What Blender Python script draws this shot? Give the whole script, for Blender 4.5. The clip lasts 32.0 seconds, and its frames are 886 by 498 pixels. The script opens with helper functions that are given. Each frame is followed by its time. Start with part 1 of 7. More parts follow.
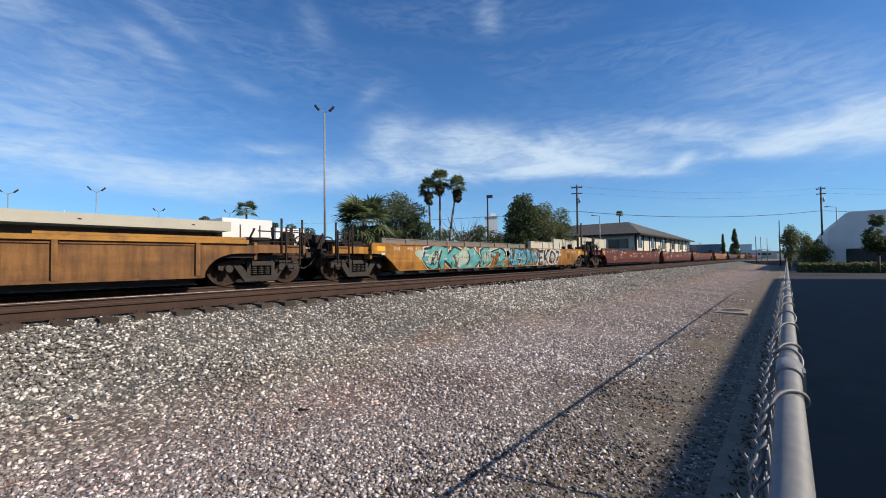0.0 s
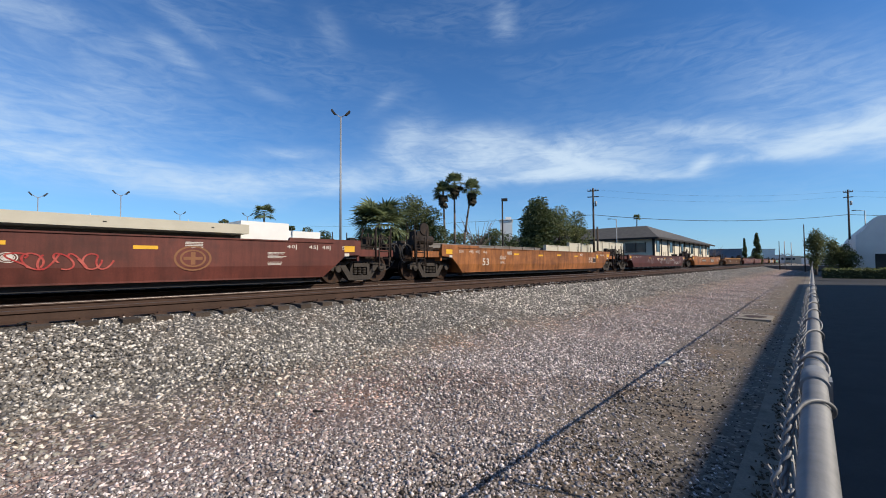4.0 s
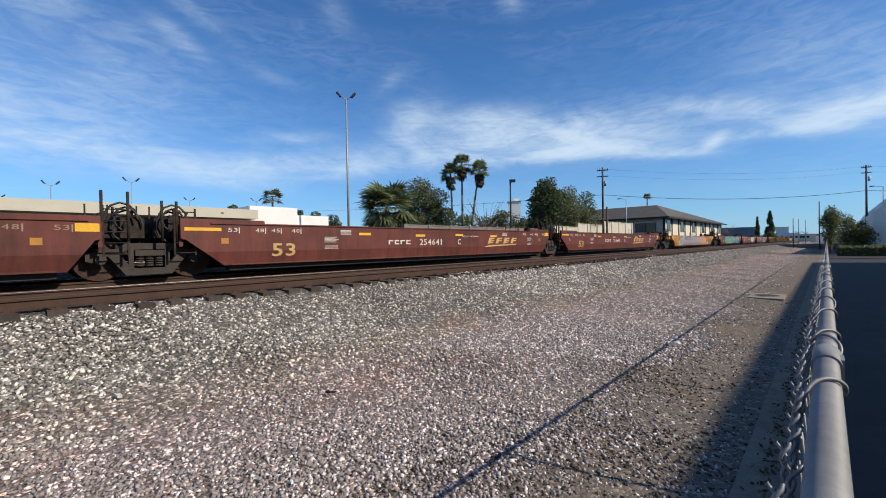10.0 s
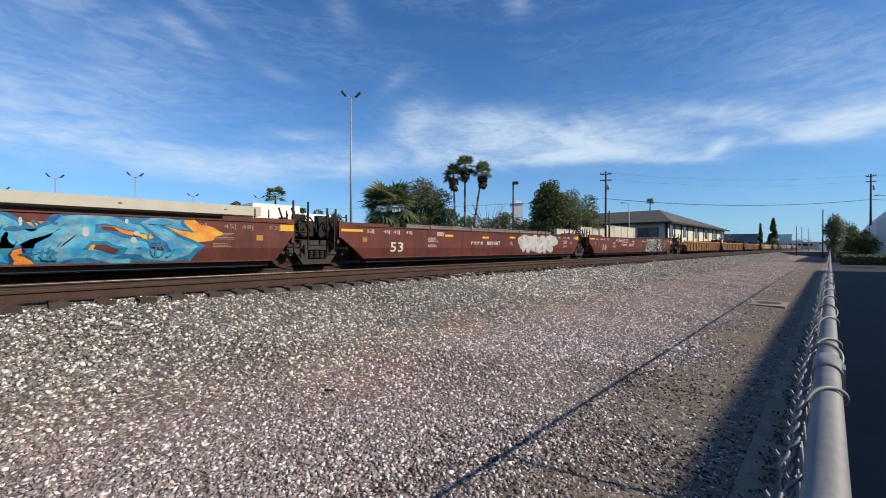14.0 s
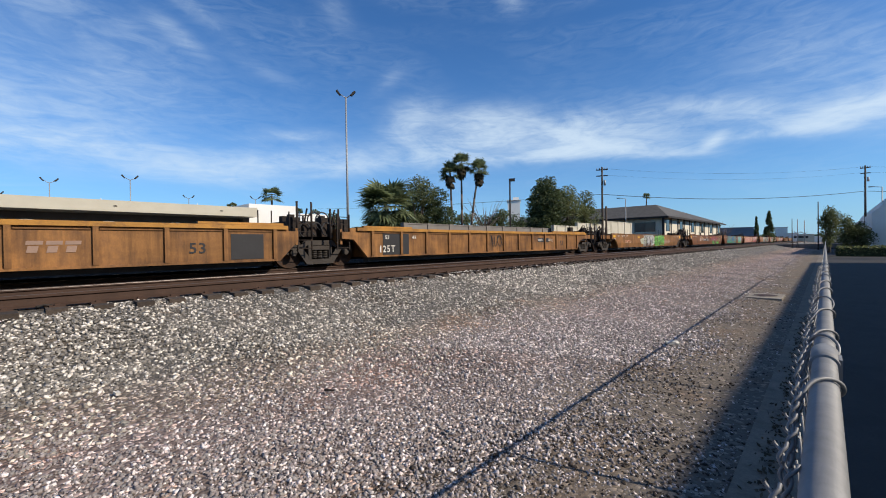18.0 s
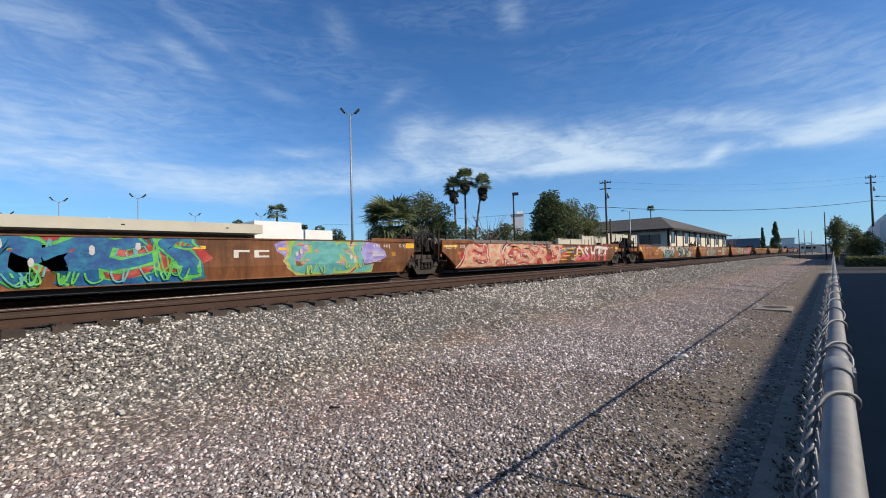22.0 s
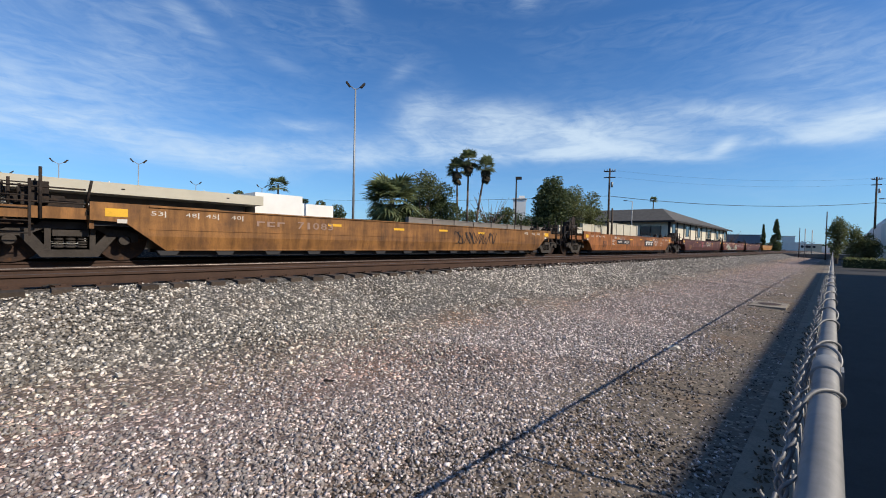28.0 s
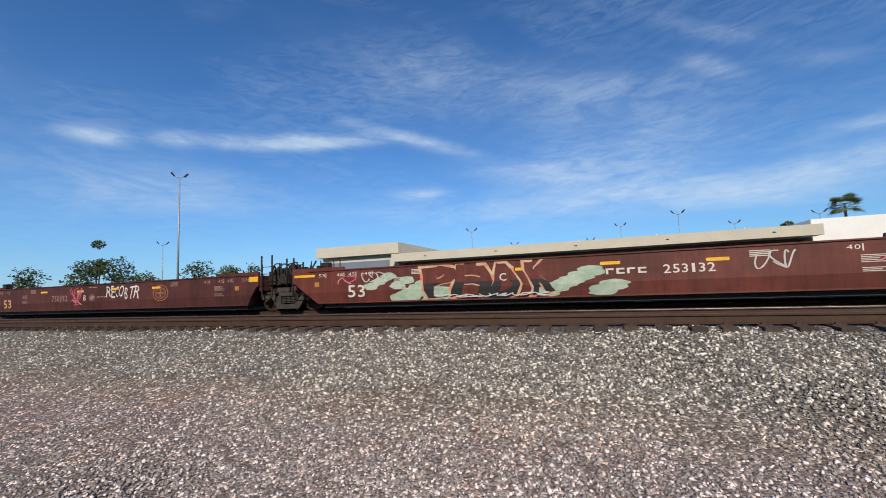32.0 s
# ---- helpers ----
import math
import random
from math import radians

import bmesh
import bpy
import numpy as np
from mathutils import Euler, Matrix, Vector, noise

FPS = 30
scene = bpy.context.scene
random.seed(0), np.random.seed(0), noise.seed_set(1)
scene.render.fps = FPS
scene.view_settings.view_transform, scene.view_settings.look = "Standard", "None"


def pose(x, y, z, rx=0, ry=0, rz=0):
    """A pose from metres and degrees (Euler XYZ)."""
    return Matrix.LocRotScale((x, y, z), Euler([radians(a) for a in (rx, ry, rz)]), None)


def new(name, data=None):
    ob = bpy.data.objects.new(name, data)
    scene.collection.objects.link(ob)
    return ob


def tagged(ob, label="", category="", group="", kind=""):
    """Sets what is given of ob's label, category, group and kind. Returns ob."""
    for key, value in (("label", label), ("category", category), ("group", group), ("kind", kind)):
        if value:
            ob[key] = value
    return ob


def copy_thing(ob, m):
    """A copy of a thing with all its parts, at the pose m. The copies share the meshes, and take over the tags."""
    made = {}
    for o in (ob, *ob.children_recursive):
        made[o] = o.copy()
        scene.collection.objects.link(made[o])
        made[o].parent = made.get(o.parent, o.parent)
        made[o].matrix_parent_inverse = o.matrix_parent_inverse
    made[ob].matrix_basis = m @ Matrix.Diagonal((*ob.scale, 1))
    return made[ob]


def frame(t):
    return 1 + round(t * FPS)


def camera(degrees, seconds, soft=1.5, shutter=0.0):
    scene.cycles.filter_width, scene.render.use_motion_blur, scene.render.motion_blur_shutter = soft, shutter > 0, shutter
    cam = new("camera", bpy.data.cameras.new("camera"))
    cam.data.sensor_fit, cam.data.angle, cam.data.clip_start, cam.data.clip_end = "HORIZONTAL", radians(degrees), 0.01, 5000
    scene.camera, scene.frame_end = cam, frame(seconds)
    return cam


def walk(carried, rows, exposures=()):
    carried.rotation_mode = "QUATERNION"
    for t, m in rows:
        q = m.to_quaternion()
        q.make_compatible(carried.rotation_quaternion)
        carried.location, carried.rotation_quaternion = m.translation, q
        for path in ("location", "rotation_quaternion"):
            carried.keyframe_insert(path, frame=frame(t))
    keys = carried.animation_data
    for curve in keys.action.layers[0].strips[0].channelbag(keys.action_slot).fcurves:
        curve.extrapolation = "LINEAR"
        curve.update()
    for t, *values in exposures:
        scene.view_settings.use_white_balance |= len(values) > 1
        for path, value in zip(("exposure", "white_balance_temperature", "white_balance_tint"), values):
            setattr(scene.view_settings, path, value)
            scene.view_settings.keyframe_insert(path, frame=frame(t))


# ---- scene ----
PLAN = 0.84           # metres for each unit of the site plan (all but the tracks and the train)
EYE = 2.08            # eye height above the ground at the fence, in units of the plan
RAIL = 1.086          # top of rail of the busy track, in metres from here on
NEAR_RAIL = 1.108     # top of rail of the empty track
TRACK_X = -12.99      # centre of the track that the train runs on
NEAR_X = -9.2         # centre of the empty track
HALF = 1.5            # half width of a well car

# seconds, yaw, pitch, roll
TURNS = [
    (0.0, 40.26, 1.52, 0.64),
    (0.5, 40.56, 1.49, 0.67),
    (1.0, 40.84, 1.72, 0.53),
    (1.5, 41.18, 1.58, 0.25),
    (2.0, 41.61, 1.89, 0.25),
    (2.5, 42.11, 1.94, 0.36),
    (3.0, 42.40, 1.99, 0.48),
    (3.5, 42.26, 2.05, 0.33),
    (5.5, 42.31, 1.72, 0.38),
    (6.0, 42.46, 1.70, 0.33),
    (6.5, 42.43, 1.54, 0.64),
    (7.0, 42.76, 1.69, 0.72),
    (7.5, 42.89, 1.64, 0.64),
    (8.0, 43.25, 1.26, 0.77),
    (8.5, 43.02, 0.70, 0.48),
    (9.0, 43.21, 0.32, 0.98),
    (9.5, 43.46, 0.19, 1.35),
    (10.0, 43.39, -0.42, 1.05),
    (10.5, 43.40, -0.41, 1.00),
    (11.0, 43.78, -0.25, 0.75),
    (11.5, 43.66, -0.37, 0.81),
    (12.0, 43.57, -0.50, 0.67),
    (12.5, 43.31, -0.31, 0.36),
    (13.0, 42.82, -0.35, -0.46),
    (13.5, 43.34, -0.32, -0.41),
    (15.5, 43.78, -0.57, 0.38),
    (16.0, 43.59, -1.01, 0.27),
    (16.5, 43.42, -1.62, 0.53),
    (17.0, 43.48, -1.17, 0.83),
    (17.5, 43.62, -0.87, 1.09),
    (18.0, 43.29, -0.59, 0.83),
    (18.5, 44.00, 0.01, 0.88),
    (19.0, 44.28, 0.41, 0.76),
    (19.5, 43.33, 0.47, 0.54),
    (20.0, 43.07, 0.74, 0.36),
    (20.5, 43.51, 1.03, 0.54),
    (21.0, 44.05, 1.41, -0.15),
    (21.5, 43.98, 1.50, 0.88),
    (22.0, 43.90, 1.44, 1.44),
    (22.5, 43.28, 1.16, 1.28),
    (23.0, 42.88, 1.09, 0.09),
    (23.5, 43.15, 1.29, 0.02),
    (24.0, 42.65, 1.31, 0.47),
    (24.5, 43.01, 1.01, 0.51),
    (25.0, 42.82, 0.91, 0.37),
    (25.5, 43.16, 0.62, 0.58),
    (27.5, 43.45, -0.88, -1.26),
    (28.0, 43.86, -1.19, -1.39),
    (28.5, 44.23, -1.11, -0.37),
    (29.0, 44.57, -0.85, -0.57),
    (29.5, 45.32, -0.46, -0.71),
    (30.0, 46.38, -0.63, -0.83),
    (30.5, 50.20, 0.03, -0.40),
    (31.0, 67.20, 0.85, 0.90),
    (31.5, 88.00, 2.60, 1.60),
    (32.0, 110.50, 5.25, 2.20),
]
cam = camera(94.0, 32.0, soft=1.0)
walk(cam, [(t, pose(0, 0, EYE * PLAN, 90 + p, r, y)) for t, y, p, r in TURNS],
     exposures=[(0, 0.0), (30.8, 0.0), (32, -0.12)])

# ---- letter shapes of the built-in font ----
def letter_shapes():
    """Each character at several stroke weights, as vertices in a unit box and faces, with its width."""
    made, shapes = {}, {}
    for fat in (0.0, -0.02, 0.01, 0.012, 0.015, 0.03, 0.05, 0.06):
        for ch in "ABCDEFGHIJKLMNOPQRSTUVWXYZ0123456789,.":
            cu = bpy.data.curves.new("glyph", "FONT")
            cu.body, cu.offset, cu.resolution_u = ch, fat, 2
            made[ch, fat] = new("glyph", cu)
    bpy.context.view_layer.update()
    deps = bpy.context.evaluated_depsgraph_get()
    for key, ob in made.items():
        me = bpy.data.meshes.new_from_object(ob.evaluated_get(deps))
        v = np.array([p.co[:2] for p in me.vertices]).reshape(-1, 2)
        f = [tuple(p.vertices) for p in me.polygons]
        lo, hi = v.min(0), v.max(0)
        shapes[key] = ((v - lo) / np.maximum(hi - lo, 1e-6), f, float(hi[0] - lo[0]))
        bpy.data.meshes.remove(me)
    for ob in made.values():
        cu = ob.data
        bpy.data.objects.remove(ob)
        bpy.data.curves.remove(cu)
    return shapes


GLYPHS = letter_shapes()


def glyph(ch, fat):
    return GLYPHS[ch, fat]


FINE = {}


def fine_glyph(ch, fat):
    """The same shape with its edges cut small, so that it can be bent."""
    if (ch, fat) not in FINE:
        v, f, w = GLYPHS[ch, fat]
        bm = bmesh.new()
        vs = [bm.verts.new((a, b, 0)) for a, b in v]
        for p in f:
            if len(set(p)) == len(p):
                bm.faces.new([vs[i] for i in p])
        bmesh.ops.subdivide_edges(bm, edges=[e for e in bm.edges if e.calc_length() > 0.22], cuts=3, use_grid_fill=True)
        bm.verts.index_update()
        FINE[ch, fat] = (np.array([q.co[:2] for q in bm.verts]), [tuple(q.index for q in p.verts) for p in bm.faces], w)
        bm.free()
    return FINE[ch, fat]


# ---- light ----
SUN_AZ, SUN_EL = math.atan2(0.943, 0.33), radians(36)
sun = new("sun", bpy.data.lights.new("sun", "SUN"))
sun.data.energy, sun.data.angle, sun.data.color = 5.0, radians(0.55), (1.0, 0.885, 0.73)
to_sun = Vector((math.sin(SUN_AZ) * math.cos(SUN_EL), math.cos(SUN_AZ) * math.cos(SUN_EL), math.sin(SUN_EL)))
sun.rotation_mode = "QUATERNION"
sun.rotation_quaternion = to_sun.to_track_quat("Z", "Y")
sun.location = (20, 5, 40)


# cirrus banks: bearing, height, half spread in bearing, upward and downward (degrees), density, rise in height for each degree of bearing
CIRRUS = (
    (24, 11.9, 10, 3.4, 0.75, 1.3, -0.03), (30, 13.6, 8, 2.6, 1.6, 1.05, 0.05), (37.5, 16.0, 4.5, 1.9, 2.2, 1.1, 0.0), (47, 16.8, 3.5, 2.6, 3.0, 0.55, -0.2),
    (15.5, 10.7, 5, 0.9, 0.5, 0.9, 0.08), (42, 12.2, 9, 2.6, 1.5, 0.75, 0.0), (59, 10.6, 11, 2.0, 1.3, 0.7, -0.04), (73, 9.2, 9, 2.2, 1.6, 0.5, 0.06),
    (0.2, 11.8, 2.6, 1.5, 1.0, 1.1, 0.0), (-3, 12.8, 3.4, 1.5, 1.6, 1.2, 0.0), (6.5, 13.6, 4.5, 1.4, 0.8, 0.75, 0.30), (10.1, 11.2, 1.1, 0.7, 0.5, 1.2, -0.4), (5, 11.4, 4.5, 0.6, 0.5, 0.6, 0.0), (-9, 12.2, 6, 2.6, 2.0, 0.8, 0.0),
    (0, 18, 7, 3.5, 3.5, 0.26, 0.0), (12, 15.5, 3, 0.8, 0.6, 0.25, 0.1), (33.6, 30.0, 1.6, 3.4, 1.3, 0.22, 0.3), (75.5, 23.4, 2.6, 1.0, 0.9, 0.30, 0.45), (58, 29, 2.4, 2.0, 1.4, 0.16, 0.5), (67, 21.5, 4, 0.9, 0.9, 0.12, 0.3),
    (50.5, 21.4, 1.8, 1.0, 1.0, 0.20, -0.5), (88, 13, 12, 4.5, 4.0, 0.34, 0.0), (84, 11.2, 5, 1.2, 0.9, 0.5, -0.1), (86, 22, 9, 4.0, 4.0, 0.24, 0.2), (64, 14, 5, 0.8, 0.6, 0.4, -0.1),
    (130, 19.2, 9, 0.9, 0.7, 1.1, -0.09), (115, 20.4, 8, 0.8, 0.8, 0.55, 0.25), (151, 17.4, 2.4, 0.8, 0.8, 0.9, 0.0), (143.5, 18.2, 2, 0.8, 0.8, 0.6, 0.0), (113, 12.9, 3, 0.7, 0.6, 0.6, 0.0), (146, 12, 12, 3.0, 2.0, 0.36, 0.0),
    (96, 14.5, 9, 1.4, 1.0, 0.45, 0.1), (76, 27.5, 6, 1.0, 1.0, 0.16, 0.5), (106, 26, 16, 4.0, 4.0, 0.18, 0.2), (100, 10, 22, 1.6, 1.4, 0.30, 0.0), (-20, 14, 12, 4, 4, 0.5, 0.0), (-60, 20, 20, 6, 6, 0.5, 0.0), (200, 20, 25, 6, 6, 0.5, 0.0))


def sky_world():
    w = bpy.data.worlds.new("sky")
    scene.world = w
    w.use_nodes = True
    nt = w.node_tree
    nt.nodes.clear()
    N = nt.nodes.new
    L = nt.links.new
    out, bg, sky = N("ShaderNodeOutputWorld"), N("ShaderNodeBackground"), N("ShaderNodeTexSky")
    sky.sky_type, sky.sun_disc = "NISHITA", False
    sky.sun_elevation, sky.sun_rotation = SUN_EL, SUN_AZ
    sky.air_density, sky.dust_density, sky.ozone_density = 1.0, 0.15, 4.0
    bg.inputs["Strength"].default_value = SKY
    co = N("ShaderNodeTexCoord")
    sep = N("ShaderNodeSeparateXYZ")
    L(co.outputs["Generated"], sep.inputs[0])

    def calc(op, a, b=None, c=None):
        n = N("ShaderNodeMath")
        n.operation = op
        for i, v in enumerate((a, b, c)):
            if v is None:
                continue
            if isinstance(v, (int, float)):
                n.inputs[i].default_value = v
            else:
                L(v, n.inputs[i])
        return n.outputs[0]
    az = calc("MULTIPLY", calc("ARCTAN2", calc("MULTIPLY", sep.outputs[0], -1.0), sep.outputs[1]), 180 / math.pi)
    el = calc("MULTIPLY", calc("ARCSINE", sep.outputs[2]), 180 / math.pi)
    total = None
    for a, e, sa, up, low, d, rise in CIRRUS:
        turn = calc("WRAP", calc("SUBTRACT", az, float(a)), 180.0, -180.0)
        da = calc("DIVIDE", turn, float(sa))
        over = calc("SUBTRACT", calc("SUBTRACT", el, float(e)), calc("MULTIPLY", turn, float(rise)))
        de = calc("ADD", calc("DIVIDE", calc("MAXIMUM", over, 0.0), float(up)), calc("DIVIDE", calc("MINIMUM", over, 0.0), float(low)))
        g = calc("MULTIPLY", calc("EXPONENT", calc("MULTIPLY", calc("ADD", calc("MULTIPLY", da, da), calc("MULTIPLY", de, de)), -1.0)), float(d))
        total = g if total is None else calc("ADD", total, g)
    comb = N("ShaderNodeCombineXYZ")
    L(calc("SUBTRACT", calc("MULTIPLY", az, 0.06), calc("MULTIPLY", el, 0.05)), comb.inputs[0])
    L(calc("MULTIPLY", el, 0.16), comb.inputs[1])
    fine = N("ShaderNodeTexNoise")
    fine.inputs["Scale"].default_value, fine.inputs["Detail"].default_value, fine.inputs["Roughness"].default_value = 1.7, 12, 0.60
    fine.inputs["Distortion"].default_value = 0.9
    L(comb.outputs[0], fine.inputs["Vector"])
    veil = N("ShaderNodeTexNoise")
    veil.inputs["Scale"].default_value, veil.inputs["Detail"].default_value, veil.inputs["Roughness"].default_value = 0.55, 6, 0.5
    veil.inputs["Distortion"].default_value = 0.8
    L(comb.outputs[0], veil.inputs["Vector"])
    r1 = N("ShaderNodeMapRange")
    r1.inputs["From Min"].default_value, r1.inputs["From Max"].default_value = 0.37, 0.63
    L(fine.outputs["Fac"], r1.inputs["Value"])
    r2 = N("ShaderNodeMapRange")
    r2.inputs["From Min"].default_value, r2.inputs["From Max"].default_value = 0.42, 0.75
    L(veil.outputs["Fac"], r2.inputs["Value"])
    skew = N("ShaderNodeCombineXYZ")
    L(calc("SUBTRACT", calc("MULTIPLY", az, 0.10), calc("MULTIPLY", el, 0.16)), skew.inputs[0])
    L(calc("MULTIPLY_ADD", el, 0.42, calc("MULTIPLY", az, 0.05)), skew.inputs[1])
    fibre = N("ShaderNodeTexNoise")
    fibre.inputs["Scale"].default_value, fibre.inputs["Detail"].default_value, fibre.inputs["Roughness"].default_value = 2.2, 9, 0.58
    fibre.inputs["Distortion"].default_value = 1.3
    L(skew.outputs[0], fibre.inputs["Vector"])
    r3 = N("ShaderNodeMapRange")
    r3.inputs["From Min"].default_value, r3.inputs["From Max"].default_value = 0.34, 0.66
    L(fibre.outputs["Fac"], r3.inputs["Value"])
    wisp = calc("MULTIPLY", calc("MULTIPLY_ADD", r1.outputs[0], 0.70, 0.30), calc("MULTIPLY_ADD", r3.outputs[0], 0.50, 0.60))
    bank = calc("MULTIPLY", total, wisp)
    thin = calc("MULTIPLY", calc("MULTIPLY", r2.outputs[0], r3.outputs[0]), 0.12)
    amount = calc("MULTIPLY", calc("SUBTRACT", 1.0, calc("EXPONENT", calc("MULTIPLY", calc("ADD", bank, thin), -1.75))), 0.88)
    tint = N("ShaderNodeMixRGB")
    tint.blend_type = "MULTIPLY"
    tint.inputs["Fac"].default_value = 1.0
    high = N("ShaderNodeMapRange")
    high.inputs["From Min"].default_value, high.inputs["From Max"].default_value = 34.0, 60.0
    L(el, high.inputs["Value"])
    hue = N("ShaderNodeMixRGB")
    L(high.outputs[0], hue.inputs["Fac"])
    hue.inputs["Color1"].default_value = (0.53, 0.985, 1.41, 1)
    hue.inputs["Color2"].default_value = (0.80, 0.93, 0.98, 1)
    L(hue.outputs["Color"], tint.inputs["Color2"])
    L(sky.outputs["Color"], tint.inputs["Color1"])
    mix = N("ShaderNodeMixRGB")
    L(amount, mix.inputs["Fac"])
    haze = N("ShaderNodeMixRGB")
    L(calc("MULTIPLY", calc("EXPONENT", calc("MULTIPLY", calc("MAXIMUM", el, 0.0), -0.13)), 0.6), haze.inputs["Fac"])
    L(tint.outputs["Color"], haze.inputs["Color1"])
    haze.inputs["Color2"].default_value = (4.1, 6.4, 9.1, 1)
    L(haze.outputs["Color"], mix.inputs["Color1"])
    mix.inputs["Color2"].default_value = (7.4, 8.9, 10.3, 1)
    L(mix.outputs["Color"], bg.inputs["Color"])
    L(bg.outputs[0], out.inputs[0])


SKY = 0.094
sky_world()


# ---- materials ----
def shade(name, base, rough=0.8, metal=0.0, var=0.25, scale=3.0, dark=None, bump=0.0, bump_scale=60.0, grain=40.0,
          streak=None, streak_at=(0.5, 0.72), stretch=(1, 1, 1), rand=0.0, island=0.0, spec=0.4, sparkle=False, leafy=False, drip=0.0):
    """A worn surface: base colour varied at two scales, an optional second colour in streaks or stains, fine relief."""
    m = bpy.data.materials.new(name)
    m.use_nodes = True
    nt = m.node_tree
    N, L = nt.nodes.new, nt.links.new
    b = nt.nodes["Principled BSDF"]
    b.inputs["Roughness"].default_value, b.inputs["Metallic"].default_value = rough, metal
    b.inputs["Specular IOR Level"].default_value = spec
    co = N("ShaderNodeTexCoord")
    mp = N("ShaderNodeMapping")
    mp.inputs["Scale"].default_value = stretch
    L(co.outputs["Object"], mp.inputs["Vector"])

    def noise_fac(s, detail, rough_=0.6):
        n = N("ShaderNodeTexNoise")
        n.inputs["Scale"].default_value, n.inputs["Detail"].default_value, n.inputs["Roughness"].default_value = s, detail, rough_
        L(mp.outputs[0], n.inputs["Vector"])
        return n.outputs["Fac"]

    def ramp_of(fac, lo, hi, p0, p1):
        r = N("ShaderNodeValToRGB")
        r.color_ramp.elements[0].position, r.color_ramp.elements[1].position = p0, p1
        r.color_ramp.elements[0].color, r.color_ramp.elements[1].color = (*lo, 1), (*hi, 1)
        L(fac, r.inputs["Fac"])
        return r.outputs["Color"]

    def mult(a, c, f=1.0):
        x = N("ShaderNodeMixRGB")
        x.blend_type = "MULTIPLY"
        x.inputs["Fac"].default_value = f
        L(a, x.inputs["Color1"])
        L(c, x.inputs["Color2"])
        return x.outputs["Color"]
    lo = tuple(c * (1 - var) for c in base)
    hi = tuple(min(1, c * (1 + var)) for c in base)
    col = ramp_of(noise_fac(scale, 6), lo, hi, 0.3, 0.7)
    col = mult(col, ramp_of(noise_fac(grain, 4), (1 - var * 0.9,) * 3, (1, 1, 1), 0.3, 0.62))
    if streak:
        s = N("ShaderNodeMixRGB")
        L(ramp_of(noise_fac(scale * 1.7, 8, 0.68), (0, 0, 0), (1, 1, 1), *streak_at), s.inputs["Fac"])
        L(col, s.inputs["Color1"])
        s.inputs["Color2"].default_value = (*streak, 1)
        col = s.outputs["Color"]
    if drip:        # grime that runs down, and broad faded or soiled fields
        for scale_, amount, lo_, hi_ in (((5.0, 5.0, 0.35), drip, 0.36, 0.58), ((0.35, 0.35, 0.9), drip * 0.8, 0.38, 0.60)):
            run, way = N("ShaderNodeTexNoise"), N("ShaderNodeMapping")
            way.inputs["Scale"].default_value = scale_
            L(co.outputs["Object"], way.inputs["Vector"])
            L(way.outputs[0], run.inputs["Vector"])
            run.inputs["Scale"].default_value, run.inputs["Detail"].default_value, run.inputs["Roughness"].default_value = 1.0, 6, 0.62
            col = mult(col, ramp_of(run.outputs["Fac"], (1 - amount, 1 - amount * 1.05, 1 - amount * 1.1), (1.12, 1.12, 1.12), lo_, hi_))
    if rand:
        o = N("ShaderNodeObjectInfo")
        col = mult(col, ramp_of(o.outputs["Random"], (1 - rand,) * 3, (1, 1, 1), 0, 1))
    if island:
        g = N("ShaderNodeNewGeometry")
        tone = ramp_of(g.outputs["Random Per Island"], (1 - island,) * 3, (1, 1, 1), 0, 1)
        if sparkle:     # mostly dark stones with a share of pale ones
            e = nt.nodes[-1].color_ramp.elements
            for p, v in ((0.5, 0.30), (0.74, 0.45), (0.85, 0.95)):
                e.new(p).color = (v, v, v, 1)
        col = mult(col, tone)
    L(col, b.inputs["Base Color"])
    if leafy:
        tl, ms = N("ShaderNodeBsdfTranslucent"), N("ShaderNodeMixShader")
        L(col, tl.inputs["Color"])
        ms.inputs[0].default_value = 0.45
        L(b.outputs[0], ms.inputs[1])
        L(tl.outputs[0], ms.inputs[2])
        L(ms.outputs[0], nt.nodes["Material Output"].inputs["Surface"])
    if bump:
        bp = N("ShaderNodeBump")
        bp.inputs["Strength"].default_value, bp.inputs["Distance"].default_value = bump, 0.02
        L(noise_fac(bump_scale, 6), bp.inputs["Height"])
        L(bp.outputs[0], b.inputs["Normal"])
    return m


def paint(name, colour, rough=0.6):
    return shade(name, colour, rough, var=0.12, scale=2.0, grain=25)


